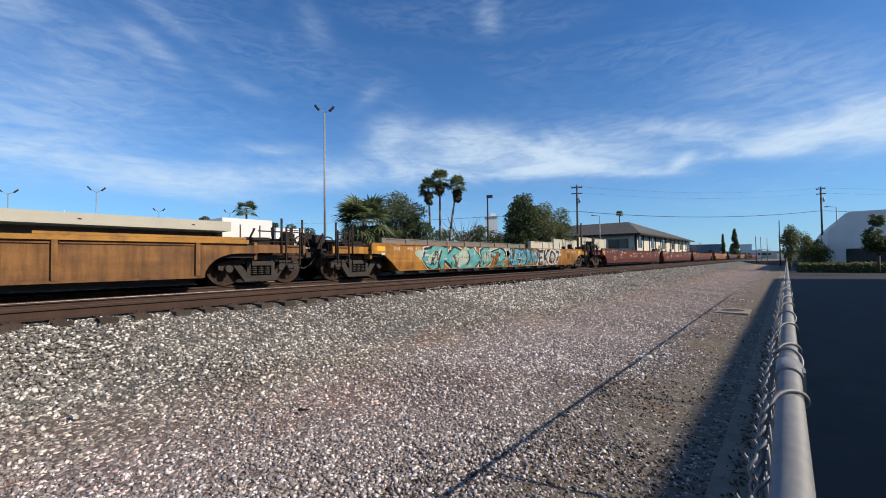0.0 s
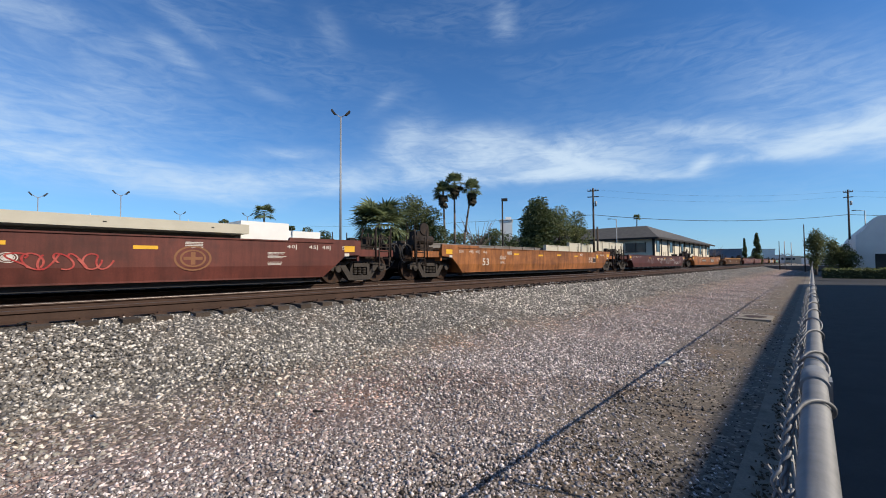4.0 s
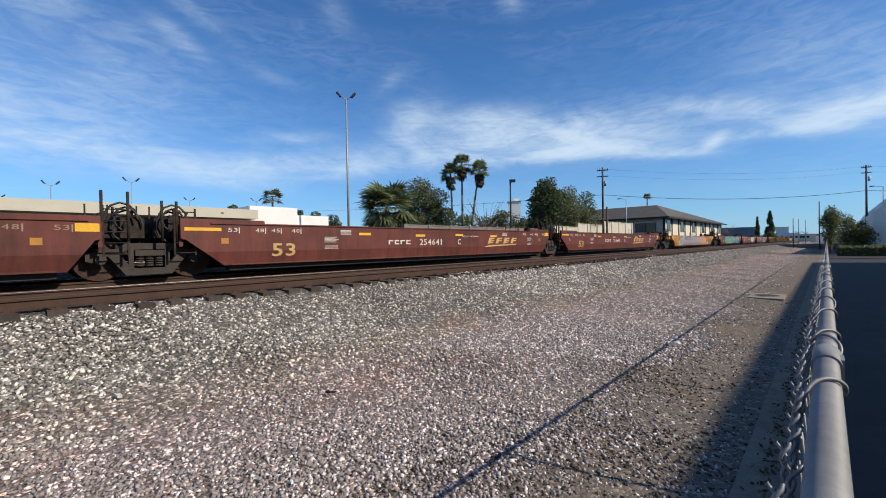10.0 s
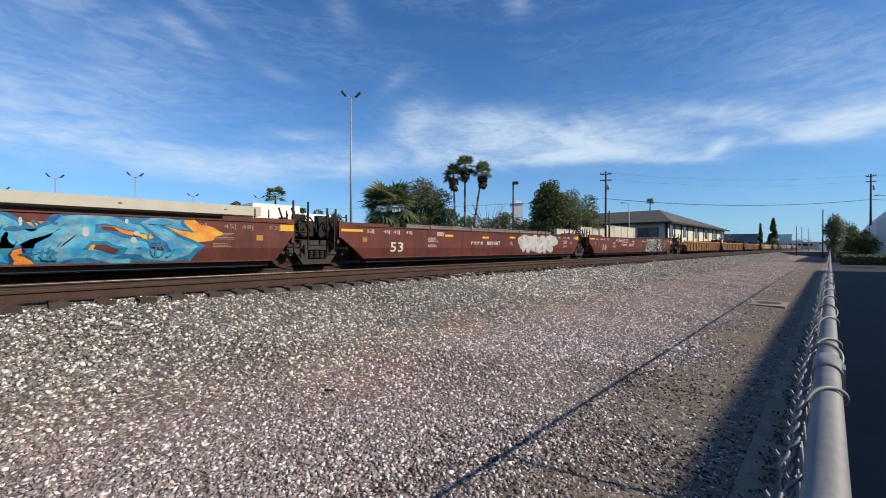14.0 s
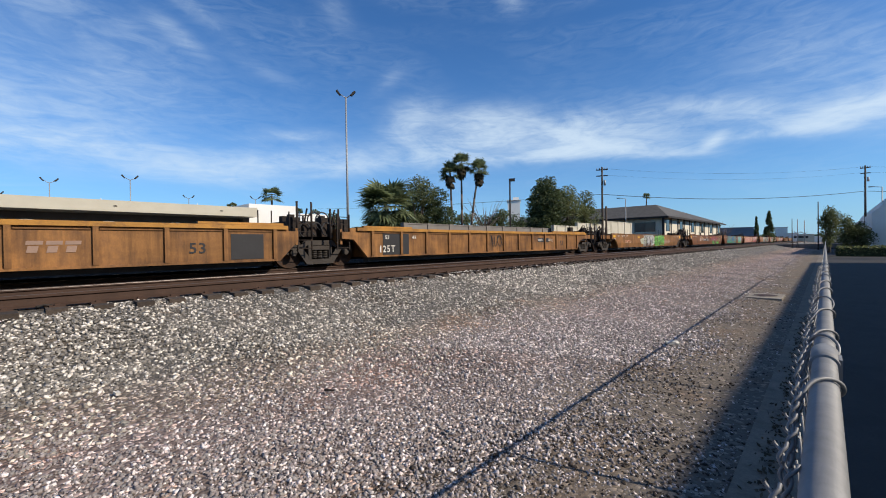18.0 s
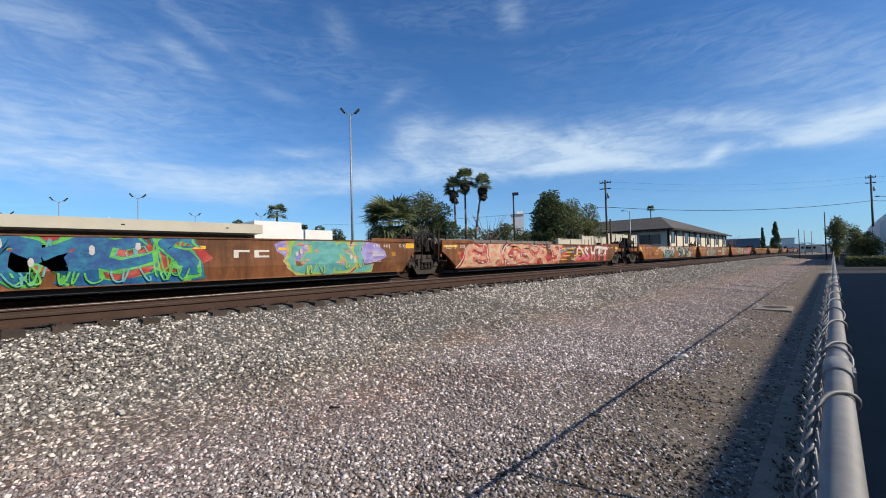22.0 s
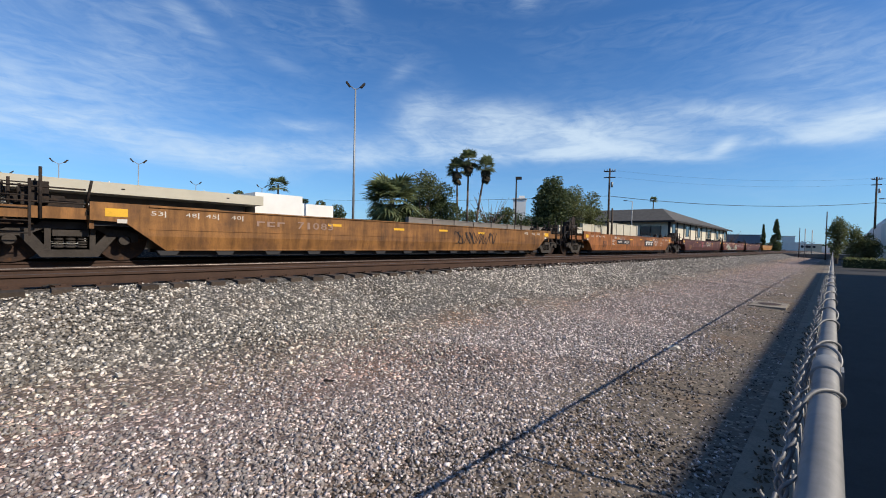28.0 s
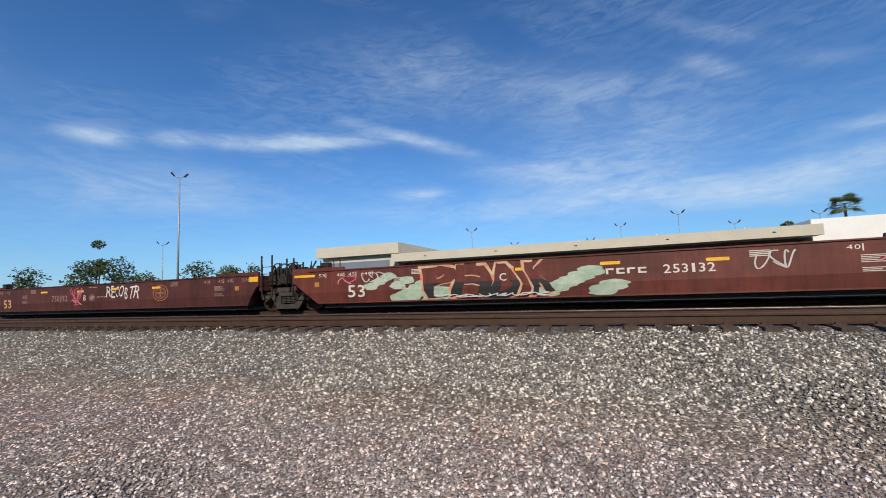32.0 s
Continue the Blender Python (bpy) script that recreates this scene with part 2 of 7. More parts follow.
RUST = (0.085, 0.035, 0.018)
M = {
    "truck_steel": shade("dusty_cast_steel", (0.052, 0.044, 0.038), 0.85, 0.0, 0.3, 5, streak=(0.05, 0.04, 0.034), bump=0.2),
    "steel_dark": shade("grimy_steel", (0.030, 0.024, 0.021), 0.8, 0.0, 0.35, 5, streak=(0.07, 0.045, 0.032), bump=0.2, spec=0.2),
    "wheel": shade("wheel_steel", (0.06, 0.04, 0.032), 0.5, 0.6, 0.3, 6, streak=(0.12, 0.06, 0.03)),
    "tread": shade("bright_steel", (0.5, 0.5, 0.5), 0.25, 1.0, 0.1, 6),
    "bnsf": shade("red_brown_car_paint", (0.112, 0.029, 0.021), 0.6, 0, 0.2, 0.9, streak=(0.066, 0.022, 0.018), stretch=(1, 1, 0.5), bump=0.06, bump_scale=20, drip=0.20),
    "maroon": shade("maroon_car_paint", (0.080, 0.025, 0.022), 0.6, 0, 0.2, 0.9, streak=(0.046, 0.019, 0.017), stretch=(1, 1, 0.5), bump=0.06, bump_scale=20, drip=0.24),
    "yellow": shade("yellow_car_paint", (0.37, 0.168, 0.03), 0.6, 0, 0.2, 1.0, streak=(0.13, 0.056, 0.022), streak_at=(0.46, 0.74), stretch=(1, 1, 0.45), bump=0.06, bump_scale=20, drip=0.34),
    "tan": shade("weathered_yellow_paint", (0.255, 0.118, 0.034), 0.65, 0, 0.22, 1.0, streak=(0.10, 0.048, 0.023), streak_at=(0.44, 0.72), stretch=(1, 1, 0.4), bump=0.06, bump_scale=20, drip=0.38),
    "orange": shade("rusty_orange_paint", (0.31, 0.118, 0.035), 0.6, 0, 0.22, 1.0, streak=(0.16, 0.062, 0.026), streak_at=(0.43, 0.72), stretch=(1, 1, 0.45), bump=0.06, bump_scale=20, drip=0.38),
    "rustpaint": shade("rusted_brown_paint", (0.165, 0.062, 0.022), 0.65, 0, 0.25, 1.1, streak=(0.29, 0.135, 0.042), streak_at=(0.52, 0.80), stretch=(1, 1, 0.5), bump=0.08, bump_scale=20, drip=0.36),
    "brown": shade("sooty_brown_paint", (0.135, 0.068, 0.036), 0.65, 0, 0.22, 1.0, streak=(0.21, 0.115, 0.05), streak_at=(0.55, 0.80), stretch=(1, 1, 0.4), bump=0.06, bump_scale=20, drip=0.34),
    "chord": shade("yellow_top_chord", (0.42, 0.20, 0.035), 0.55, 0, 0.2, 1.5, streak=(0.13, 0.06, 0.025)),
    "white": paint("white_paint", (0.62, 0.60, 0.56)),
    "reflect": paint("yellow_reflector", (0.75, 0.42, 0.03)),
    "black": paint("black_paint", (0.025, 0.025, 0.028)),
    "rail": shade("rusty_rail", (0.062, 0.034, 0.023), 0.75, 0.1, 0.25, 3, bump=0.1),
    "railtop": shade("worn_rail_head", (0.17, 0.15, 0.14), 0.42, 0.7, 0.2, 4),
    "tie": shade("weathered_tie", (0.085, 0.065, 0.052), 0.9, 0, 0.35, 4, stretch=(0.3, 3, 3), bump=0.4, rand=0.4),
    "galv": shade("galvanised_steel", (0.26, 0.265, 0.275), 0.62, 0.15, 0.14, 9, bump=0.08, bump_scale=90, spec=0.3),
    "wire": shade("galvanised_wire", (0.25, 0.255, 0.265), 0.55, 0.25, 0.2, 20),
    "stone": shade("ballast_stone", (0.86, 0.785, 0.715), 0.8, 0, 0.2, 14, island=0.84, bump=0.3, bump_scale=70, sparkle=True),
    "clod": shade("dark_dirt_clod", (0.085, 0.068, 0.056), 0.9, 0, 0.3, 14, island=0.5, bump=0.3, bump_scale=70),
    "ruststone": shade("rust_stained_stone", (1.0, 0.81, 0.71), 0.8, 0, 0.22, 14, island=0.68, bump=0.3, bump_scale=80, sparkle=True),
    "pinkstone": shade("pink_gravel_stone", (0.99, 0.80, 0.785), 0.8, 0, 0.2, 16, island=0.68, bump=0.3, bump_scale=80, sparkle=True),
    "concrete": shade("old_concrete", (0.215, 0.185, 0.15), 0.9, 0, 0.2, 2.5, streak=(0.14, 0.115, 0.09), bump=0.25),
    "slab": shade("pale_concrete", (0.30, 0.265, 0.22), 0.9, 0, 0.2, 2.5, bump=0.25),
    "asphalt": shade("parking_asphalt", (0.036, 0.035, 0.035), 0.85, 0, 0.25, 1.3, bump=0.3, bump_scale=90),
    "stucco": shade("beige_stucco", (0.52, 0.48, 0.38), 0.9, 0, 0.06, 0.6, bump=0.1),
    "white_wall": shade("white_stucco", (0.78, 0.77, 0.73), 0.9, 0, 0.05, 0.6, bump=0.1),
    "grey_wall": shade("grey_block_wall", (0.44, 0.42, 0.375), 0.9, 0, 0.12, 1.2, bump=0.15),
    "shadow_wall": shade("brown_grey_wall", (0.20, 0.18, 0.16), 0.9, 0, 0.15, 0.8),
    "bluewall": shade("blue_grey_siding", (0.16, 0.19, 0.24), 0.8, 0, 0.1, 0.6),
    "cream_wall": shade("cream_stucco", (0.66, 0.60, 0.47), 0.9, 0, 0.06, 0.6, bump=0.1),
    "old_asphalt": shade("old_road_asphalt", (0.17, 0.16, 0.15), 0.9, 0, 0.2, 1.3, bump=0.2),
    "roof": shade("grey_shingle_roof", (0.095, 0.09, 0.085), 0.9, 0, 0.2, 1.5, bump=0.3, bump_scale=8),
    "timber": shade("dark_timber", (0.035, 0.03, 0.027), 0.85, 0, 0.2, 3),
    "glass": shade("dark_window_glass", (0.03, 0.035, 0.04), 0.12, 0, 0.1, 2, spec=0.6),
    "pole": shade("wood_pole", (0.075, 0.055, 0.042), 0.9, 0, 0.3, 3, stretch=(4, 4, 0.5)),
    "mast": shade("grey_mast_paint", (0.30, 0.31, 0.32), 0.5, 0.3, 0.1, 2),
    "palm_trunk": shade("palm_bark", (0.15, 0.115, 0.085), 0.95, 0, 0.3, 6, bump=0.5, bump_scale=30),
    "bark": shade("tree_bark", (0.10, 0.08, 0.06), 0.95, 0, 0.3, 6, bump=0.5, bump_scale=30),
    "palm_leaf": shade("palm_frond", (0.26, 0.31, 0.15), 0.6, 0, 0.3, 3, island=0.5, leafy=True),
    "dead_leaf": shade("dry_palm_skirt", (0.095, 0.078, 0.05), 0.9, 0, 0.3, 3, island=0.5),
    "leaf": shade("tree_leaf", (0.22, 0.25, 0.11), 0.65, 0, 0.3, 2, island=0.6, leafy=True),
    "leaf_dark": shade("dark_tree_leaf", (0.14, 0.18, 0.075), 0.65, 0, 0.3, 2, island=0.6, leafy=True),
    "leaf_light": shade("light_tree_leaf", (0.25, 0.28, 0.12), 0.65, 0, 0.3, 2, island=0.55, leafy=True),
    "twig": shade("bare_twig", (0.17, 0.13, 0.11), 0.9, 0, 0.2, 5),
}


def ground_material():
    """Grey ballast by the rails, near-black under the train, pinkish gravel, then bare dirt by the fence, with
    wandering borders.
    """
    m = bpy.data.materials.new("gravel_ground")
    m.use_nodes = True
    nt = m.node_tree
    N, L = nt.nodes.new, nt.links.new
    b = nt.nodes["Principled BSDF"]
    b.inputs["Roughness"].default_value = 0.92
    b.inputs["Specular IOR Level"].default_value = 0.25
    co = N("ShaderNodeTexCoord")
    sep = N("ShaderNodeSeparateXYZ")
    L(co.outputs["Object"], sep.inputs[0])
    wob = N("ShaderNodeTexNoise")
    wob.inputs["Scale"].default_value, wob.inputs["Detail"].default_value = 0.45, 6
    L(co.outputs["Object"], wob.inputs["Vector"])
    ad = N("ShaderNodeMath")
    ad.operation = "MULTIPLY_ADD"
    L(wob.outputs["Fac"], ad.inputs[0])
    ad.inputs[1].default_value = 2.6
    L(sep.outputs[0], ad.inputs[2])
    rg = N("ShaderNodeMapRange")
    rg.inputs["From Min"].default_value, rg.inputs["From Max"].default_value = -18.7, 1.3
    L(ad.outputs[0], rg.inputs["Value"])
    zone = N("ShaderNodeValToRGB")
    e = zone.color_ramp.elements
    # near-black under and past the busy track: oily ballast plus painted-in train shade
    e[0].position, e[0].color = 0.0, (0.032, 0.026, 0.021, 1)
    e[1].position, e[1].color = 1.0, (0.16, 0.142, 0.122, 1)
    for p, c in ((0.24, (0.028, 0.022, 0.018)), (0.285, (0.03, 0.025, 0.02)), (0.315, (0.19, 0.18, 0.165)), (0.365, (0.18, 0.17, 0.155)), (0.395, (0.10, 0.085, 0.07)), (0.495, (0.095, 0.085, 0.076)), (0.525, (0.135, 0.128, 0.118)),
                 (0.64, (0.155, 0.146, 0.134)), (0.68, (0.225, 0.185, 0.155)), (0.72, (0.245, 0.194, 0.165)), (0.765, (0.262, 0.203, 0.188)), (0.86, (0.232, 0.193, 0.176)), (0.895, (0.165, 0.137, 0.11))):
        k = e.new(p)
        k.color = (*c, 1)
    L(rg.outputs[0], zone.inputs["Fac"])
    vor = N("ShaderNodeTexVoronoi")
    vor.inputs["Scale"].default_value = 21
    L(co.outputs["Object"], vor.inputs["Vector"])
    gr = N("ShaderNodeValToRGB")
    gr.color_ramp.elements[0].color, gr.color_ramp.elements[1].color = (0.55, 0.55, 0.55, 1), (3.9, 3.75, 3.6, 1)
    for p, v in ((0.5, 0.65), (0.78, 0.95), (0.88, 2.4)):
        gr.color_ramp.elements.new(p).color = (v, v, v, 1)
    sepc = N("ShaderNodeSeparateColor")
    L(vor.outputs["Color"], sepc.inputs[0])
    L(sepc.outputs[0], gr.inputs["Fac"])
    mx = N("ShaderNodeMixRGB")
    mx.blend_type = "MULTIPLY"
    gravelly = N("ShaderNodeMapRange")
    gravelly.inputs["From Min"].default_value, gravelly.inputs["From Max"].default_value = 0.90, 0.86
    gravelly.inputs["To Min"].default_value, gravelly.inputs["To Max"].default_value = 0.35, 0.9
    L(rg.outputs[0], gravelly.inputs["Value"])
    L(gravelly.outputs[0], mx.inputs["Fac"])
    L(zone.outputs["Color"], mx.inputs["Color1"])
    L(gr.outputs["Color"], mx.inputs["Color2"])
    rust = N("ShaderNodeTexNoise")
    rust.inputs["Scale"].default_value, rust.inputs["Detail"].default_value = 0.9, 5
    L(co.outputs["Object"], rust.inputs["Vector"])
    rr = N("ShaderNodeValToRGB")
    rr.color_ramp.elements[0].position, rr.color_ramp.elements[1].position = 0.5, 0.75
    rr.color_ramp.elements[0].color, rr.color_ramp.elements[1].color = (1, 1, 1, 1), (1.05, 0.86, 0.72, 1)
    L(rust.outputs["Fac"], rr.inputs["Fac"])
    m2 = N("ShaderNodeMixRGB")
    m2.blend_type = "MULTIPLY"
    m2.inputs["Fac"].default_value = 1
    L(mx.outputs["Color"], m2.inputs["Color1"])
    L(rr.outputs["Color"], m2.inputs["Color2"])
    L(m2.outputs["Color"], b.inputs["Base Color"])
    bp = N("ShaderNodeBump")
    bp.inputs["Distance"].default_value = 0.03
    L(gravelly.outputs[0], bp.inputs["Strength"])
    L(vor.outputs["Distance"], bp.inputs["Height"])
    bp.invert = True
    L(bp.outputs[0], b.inputs["Normal"])
    return m


M["ground"] = ground_material()


# ---- mesh helpers ----
def box(bm, x0, x1, y0, y1, z0, z1):
    v = [bm.verts.new((x, y, z)) for z in (z0, z1) for y in (y0, y1) for x in (x0, x1)]
    for f in ((0, 2, 3, 1), (4, 5, 7, 6), (0, 1, 5, 4), (2, 6, 7, 3), (0, 4, 6, 2), (1, 3, 7, 5)):
        bm.faces.new([v[i] for i in f])
    return bm


def tube(bm, p0, p1, r0, r1=None, n=8):
    p0, p1 = Vector(p0), Vector(p1)
    r1 = r0 if r1 is None else r1
    q = (p1 - p0).to_track_quat("Z", "Y").to_matrix()
    rings = []
    for p, r in ((p0, r0), (p1, r1)):
        rings.append([bm.verts.new(p + q @ Vector((r * math.cos(2 * math.pi * i / n), r * math.sin(2 * math.pi * i / n), 0))) for i in range(n)])
    for i in range(n):
        f = bm.faces.new((rings[0][i], rings[0][(i + 1) % n], rings[1][(i + 1) % n], rings[1][i]))
        f.smooth = True
    bm.faces.new(rings[0][::-1])
    bm.faces.new(rings[1])
    return bm


def slab(bm, outline, a0, a1, axis="x"):
    """Extrude a closed outline between a0 and a1 along an axis. The outline is (y, z) for x, (x, z) for y and (x, y) for z."""
    def at(p, a):
        return (a, p[0], p[1]) if axis == "x" else (p[0], a, p[1]) if axis == "y" else (p[0], p[1], a)
    lo = [bm.verts.new(at(p, a0)) for p in outline]
    hi = [bm.verts.new(at(p, a1)) for p in outline]
    bm.faces.new(lo[::-1])
    bm.faces.new(hi)
    n = len(outline)
    for i in range(n):
        bm.faces.new((lo[i], lo[(i + 1) % n], hi[(i + 1) % n], hi[i]))
    bmesh.ops.recalc_face_normals(bm, faces=bm.faces)
    return bm


def mesh_of(name, bm, mat, bevel=0.0):
    if bevel:
        bmesh.ops.bevel(bm, geom=[e for e in bm.edges if e.is_manifold and e.calc_face_angle(0) > 0.6], offset=bevel, segments=1, affect="EDGES")
    me = bpy.data.meshes.new(name)
    bm.to_mesh(me)
    bm.free()
    me.materials.append(M[mat] if isinstance(mat, str) else mat)
    return me


def part(name, bm, mat, parent, label="", bevel=0.0, at=None):
    me = bm if isinstance(bm, bpy.types.Mesh) else mesh_of(name, bm, mat, bevel)
    ob = new(name, me)
    ob.parent = parent
    if at is not None:
        ob.matrix_basis = at
    if label:
        ob["label"] = label
    return ob


def thing(name, label, category, at=None, group="", kind=""):
    ob = new(name)
    ob.empty_display_size = 0.3
    if at is not None:
        ob.matrix_basis = at
    return tagged(ob, label, category, group, kind)


def solid(name, bm, mat, label, category="", at=None, group="", kind="", bevel=0.0):
    ob = new(name, bm if isinstance(bm, bpy.types.Mesh) else mesh_of(name, bm, mat, bevel))
    if at is not None:
        ob.matrix_basis = at
    return tagged(ob, label, category, group, kind)


def raw(name, verts, faces, mat, smooth=False):
    me = bpy.data.meshes.new(name)
    me.from_pydata([tuple(v) for v in verts], [], [tuple(f) for f in faces])
    me.materials.append(M[mat])
    if smooth:
        me.polygons.foreach_set("use_smooth", [True] * len(me.polygons))
    return me


def polar(az, dist, z=0.0):
    """A place by its bearing from the camera (degrees left of the track's line) and its distance."""
    a = radians(az)
    return Vector((-math.sin(a) * dist, math.cos(a) * dist, z))


def wire_mesh(name, paths, r, n=4, mat="wire"):
    """Wires of round section along given paths, as one mesh."""
    verts, faces = [], []
    for pts in paths:
        k0 = len(verts)
        for i, p in enumerate(pts):
            d = (pts[min(i + 1, len(pts) - 1)] - pts[max(i - 1, 0)]).normalized()
            u = d.orthogonal().normalized() if abs(d.x) > 0.9 else d.cross(Vector((1, 0, 0))).normalized()
            w = d.cross(u)
            for q in range(n):
                a = 2 * math.pi * q / n
                verts.append(p + (u * math.cos(a) + w * math.sin(a)) * r)
        for i in range(len(pts) - 1):
            for q in range(n):
                a, b = k0 + i * n + q, k0 + i * n + (q + 1) % n
                faces.append((a, b, b + n, a + n))
    return raw(name, verts, faces, mat, True)


# ---- ground, tracks, fence ----
PROFILE = ((-3000, 0.35), (-600, 0.35), (-120, 0.35), (-60, 0.5), (-40, 0.9), (-30, 1.45), (-22.5, 1.58), (-18.9, 1.46), (-17.8, 1.12), (-16.3, 1.09), (-14.3, 1.10), (-13.2, 1.20), (-12.55, 1.16),
           (-12.3, 1.115), (-11.9, 1.11), (-9.75, 1.06), (-9.4, 0.99), (-8.2, 0.60), (-7.3, 0.40), (-5.0, 0.18), (-2.5, 0.05), (-0.9, 0.0), (0.0, 0.0), (0.25, 0.0), (3.0, -0.01), (40, -0.02), (3000, 0.0))


def ground_z(x):
    for (x0, z0), (x1, z1) in zip(PROFILE, PROFILE[1:]):
        if x <= x1:
            return z0 + (z1 - z0) * (x - x0) / (x1 - x0)
    return 0.0


def make_ground():
    ys = [-3000, -400, -100] + [i * 2.0 for i in range(-30, 60)] + [160, 400, 1000, 3000]
    xs = sorted({p[0] for p in PROFILE} | {-11 + 0.5 * i for i in range(22)})
    verts = [(x, y, ground_z(x) + (0.03 * noise.noise((x * 0.7, y * 0.5, 0)) if -9.3 < x < -0.8 and abs(y) < 110 else 0)) for y in ys for x in xs]
    n = len(xs)
    faces = [(j * n + i, j * n + i + 1, (j + 1) * n + i + 1, (j + 1) * n + i) for j in range(len(ys) - 1) for i in range(n - 1)]
    tagged(new("ground", raw("ground", verts, faces, "ground", True)), "grey ballast, pinkish gravel and bare dirt beside the tracks", "ground", kind="structure")


make_ground()

FENCE_YAW = 0.5       # the fence runs a little toward the rails
fence_m = pose(0.004, 0, 0, 0, 0, FENCE_YAW)


def make_lot():
    bm = bmesh.new()
    box(bm, 0.04, 90, -120, 400, -0.3, 0.012)
    solid("parking_lot", bm, "asphalt", "dark asphalt parking lot beyond the fence", "parking lot", fence_m, kind="structure")
    bm = bmesh.new()
    box(bm, -0.60, 0.035, -60, 160, -0.3, 0.03)
    solid("mow_strip", bm, "concrete", "stained concrete strip along the foot of the fence", "concrete strip", fence_m, kind="structure", bevel=0.01)


make_lot()


def make_track(cx, top, label):
    tr = thing("railway_track", label, "track", pose(cx, 0, 0), kind="structure")
    prof = [(-0.07, 0), (0.07, 0), (0.07, 0.012), (0.012, 0.03), (0.010, 0.125), (0.036, 0.140), (0.036, 0.172), (0.028, 0.178), (-0.028, 0.178), (-0.036, 0.172), (-0.036, 0.140), (-0.010, 0.125), (-0.012, 0.03), (-0.07, 0.012)]
    base = top - 0.178
    for sx in (-0.755, 0.755):
        bm = bmesh.new()
        slab(bm, [(x + sx, z + base) for x, z in prof], -700, 900, "y")
        part("rail", bm, "rail", tr)
        bm = bmesh.new()
        box(bm, sx - 0.024, sx + 0.024, -700, 900, top - 0.002, top + 0.003)
        part("rail_head", bm, "railtop", tr, "worn shiny rail head")
        if sx < 0:      # polished gauge corner
            arc = [(sx + 0.019 + 0.019 * math.cos(radians(9 * i)), top - 0.019 + 0.019 * math.sin(radians(9 * i)) + 0.0015) for i in range(11)] + [(sx + 0.019, top - 0.03)]
            bm = bmesh.new()
            slab(bm, [(x, z) for x, z in arc], -700, 900, "y")
            part("gauge_corner", bm, "railtop", tr, "polished gauge corner")
    bm = bmesh.new()
    box(bm, -1.28, 1.28, -0.115, 0.115, base - 0.17, base - 0.012)
    tie = mesh_of("tie", bm, "tie", 0.012)
    bm = bmesh.new()
    for sx in (-0.755, 0.755):
        box(bm, sx - 0.18, sx + 0.18, -0.09, 0.09, base - 0.012, base + 0.004)
        for dx in (-0.11, 0.11):
            box(bm, sx + dx - 0.02, sx + dx + 0.02, -0.03, 0.03, base, base + 0.03)
    plate = mesh_of("tie_plate", bm, "rail")
    rng = random.Random(int(cx * 10))
    for i in range(-34, 96):
        y = i * 0.5 + rng.uniform(-0.03, 0.03)
        part("tie", tie, None, tr, at=pose(rng.uniform(-0.04, 0.04), y, 0, 0, 0, rng.uniform(-1.5, 1.5)))
        part("tie_plate", plate, None, tr, at=pose(0, y, 0))
    bm = bmesh.new()
    for i in range(96, 360):
        box(bm, -1.28, 1.28, i * 0.5 - 0.11, i * 0.5 + 0.11, base - 0.15, base - 0.012)
    for i in range(-200, -34):
        box(bm, -1.28, 1.28, i * 0.5 - 0.11, i * 0.5 + 0.11, base - 0.15, base - 0.012)
    tagged(part("far_ties", bm, "tie", tr), kind="stuff")
    return tr




def make_fence():
    z = 1.83
    f = thing("chain_link_fence", "galvanised chain-link fence with a round top rail", "fence", fence_m)
    bm = bmesh.new()
    tube(bm, (-0.006, -40, z), (-0.006, 120, z), 0.0192, n=24)
    part("top_rail", bm, "galv", f)
    # rail sleeve
    bm = bmesh.new()
    tube(bm, (-0.006, 1.10, z), (-0.006, 1.22, z), 0.0235, n=24)
    part("sleeve", bm, "galv", f)
    bm = bmesh.new()
    tube(bm, (-0.006, 0, 0), (-0.006, 0, z - 0.018), 0.018, n=14)
    post = mesh_of("post", bm, "galv")
    for i in range(-6, 28):
        part("post", post, None, f, at=pose(0, 4.1 + 3.05 * i, 0))
    return f


fence = make_fence()


# ---- beyond the tracks ----
GZ = 0.35


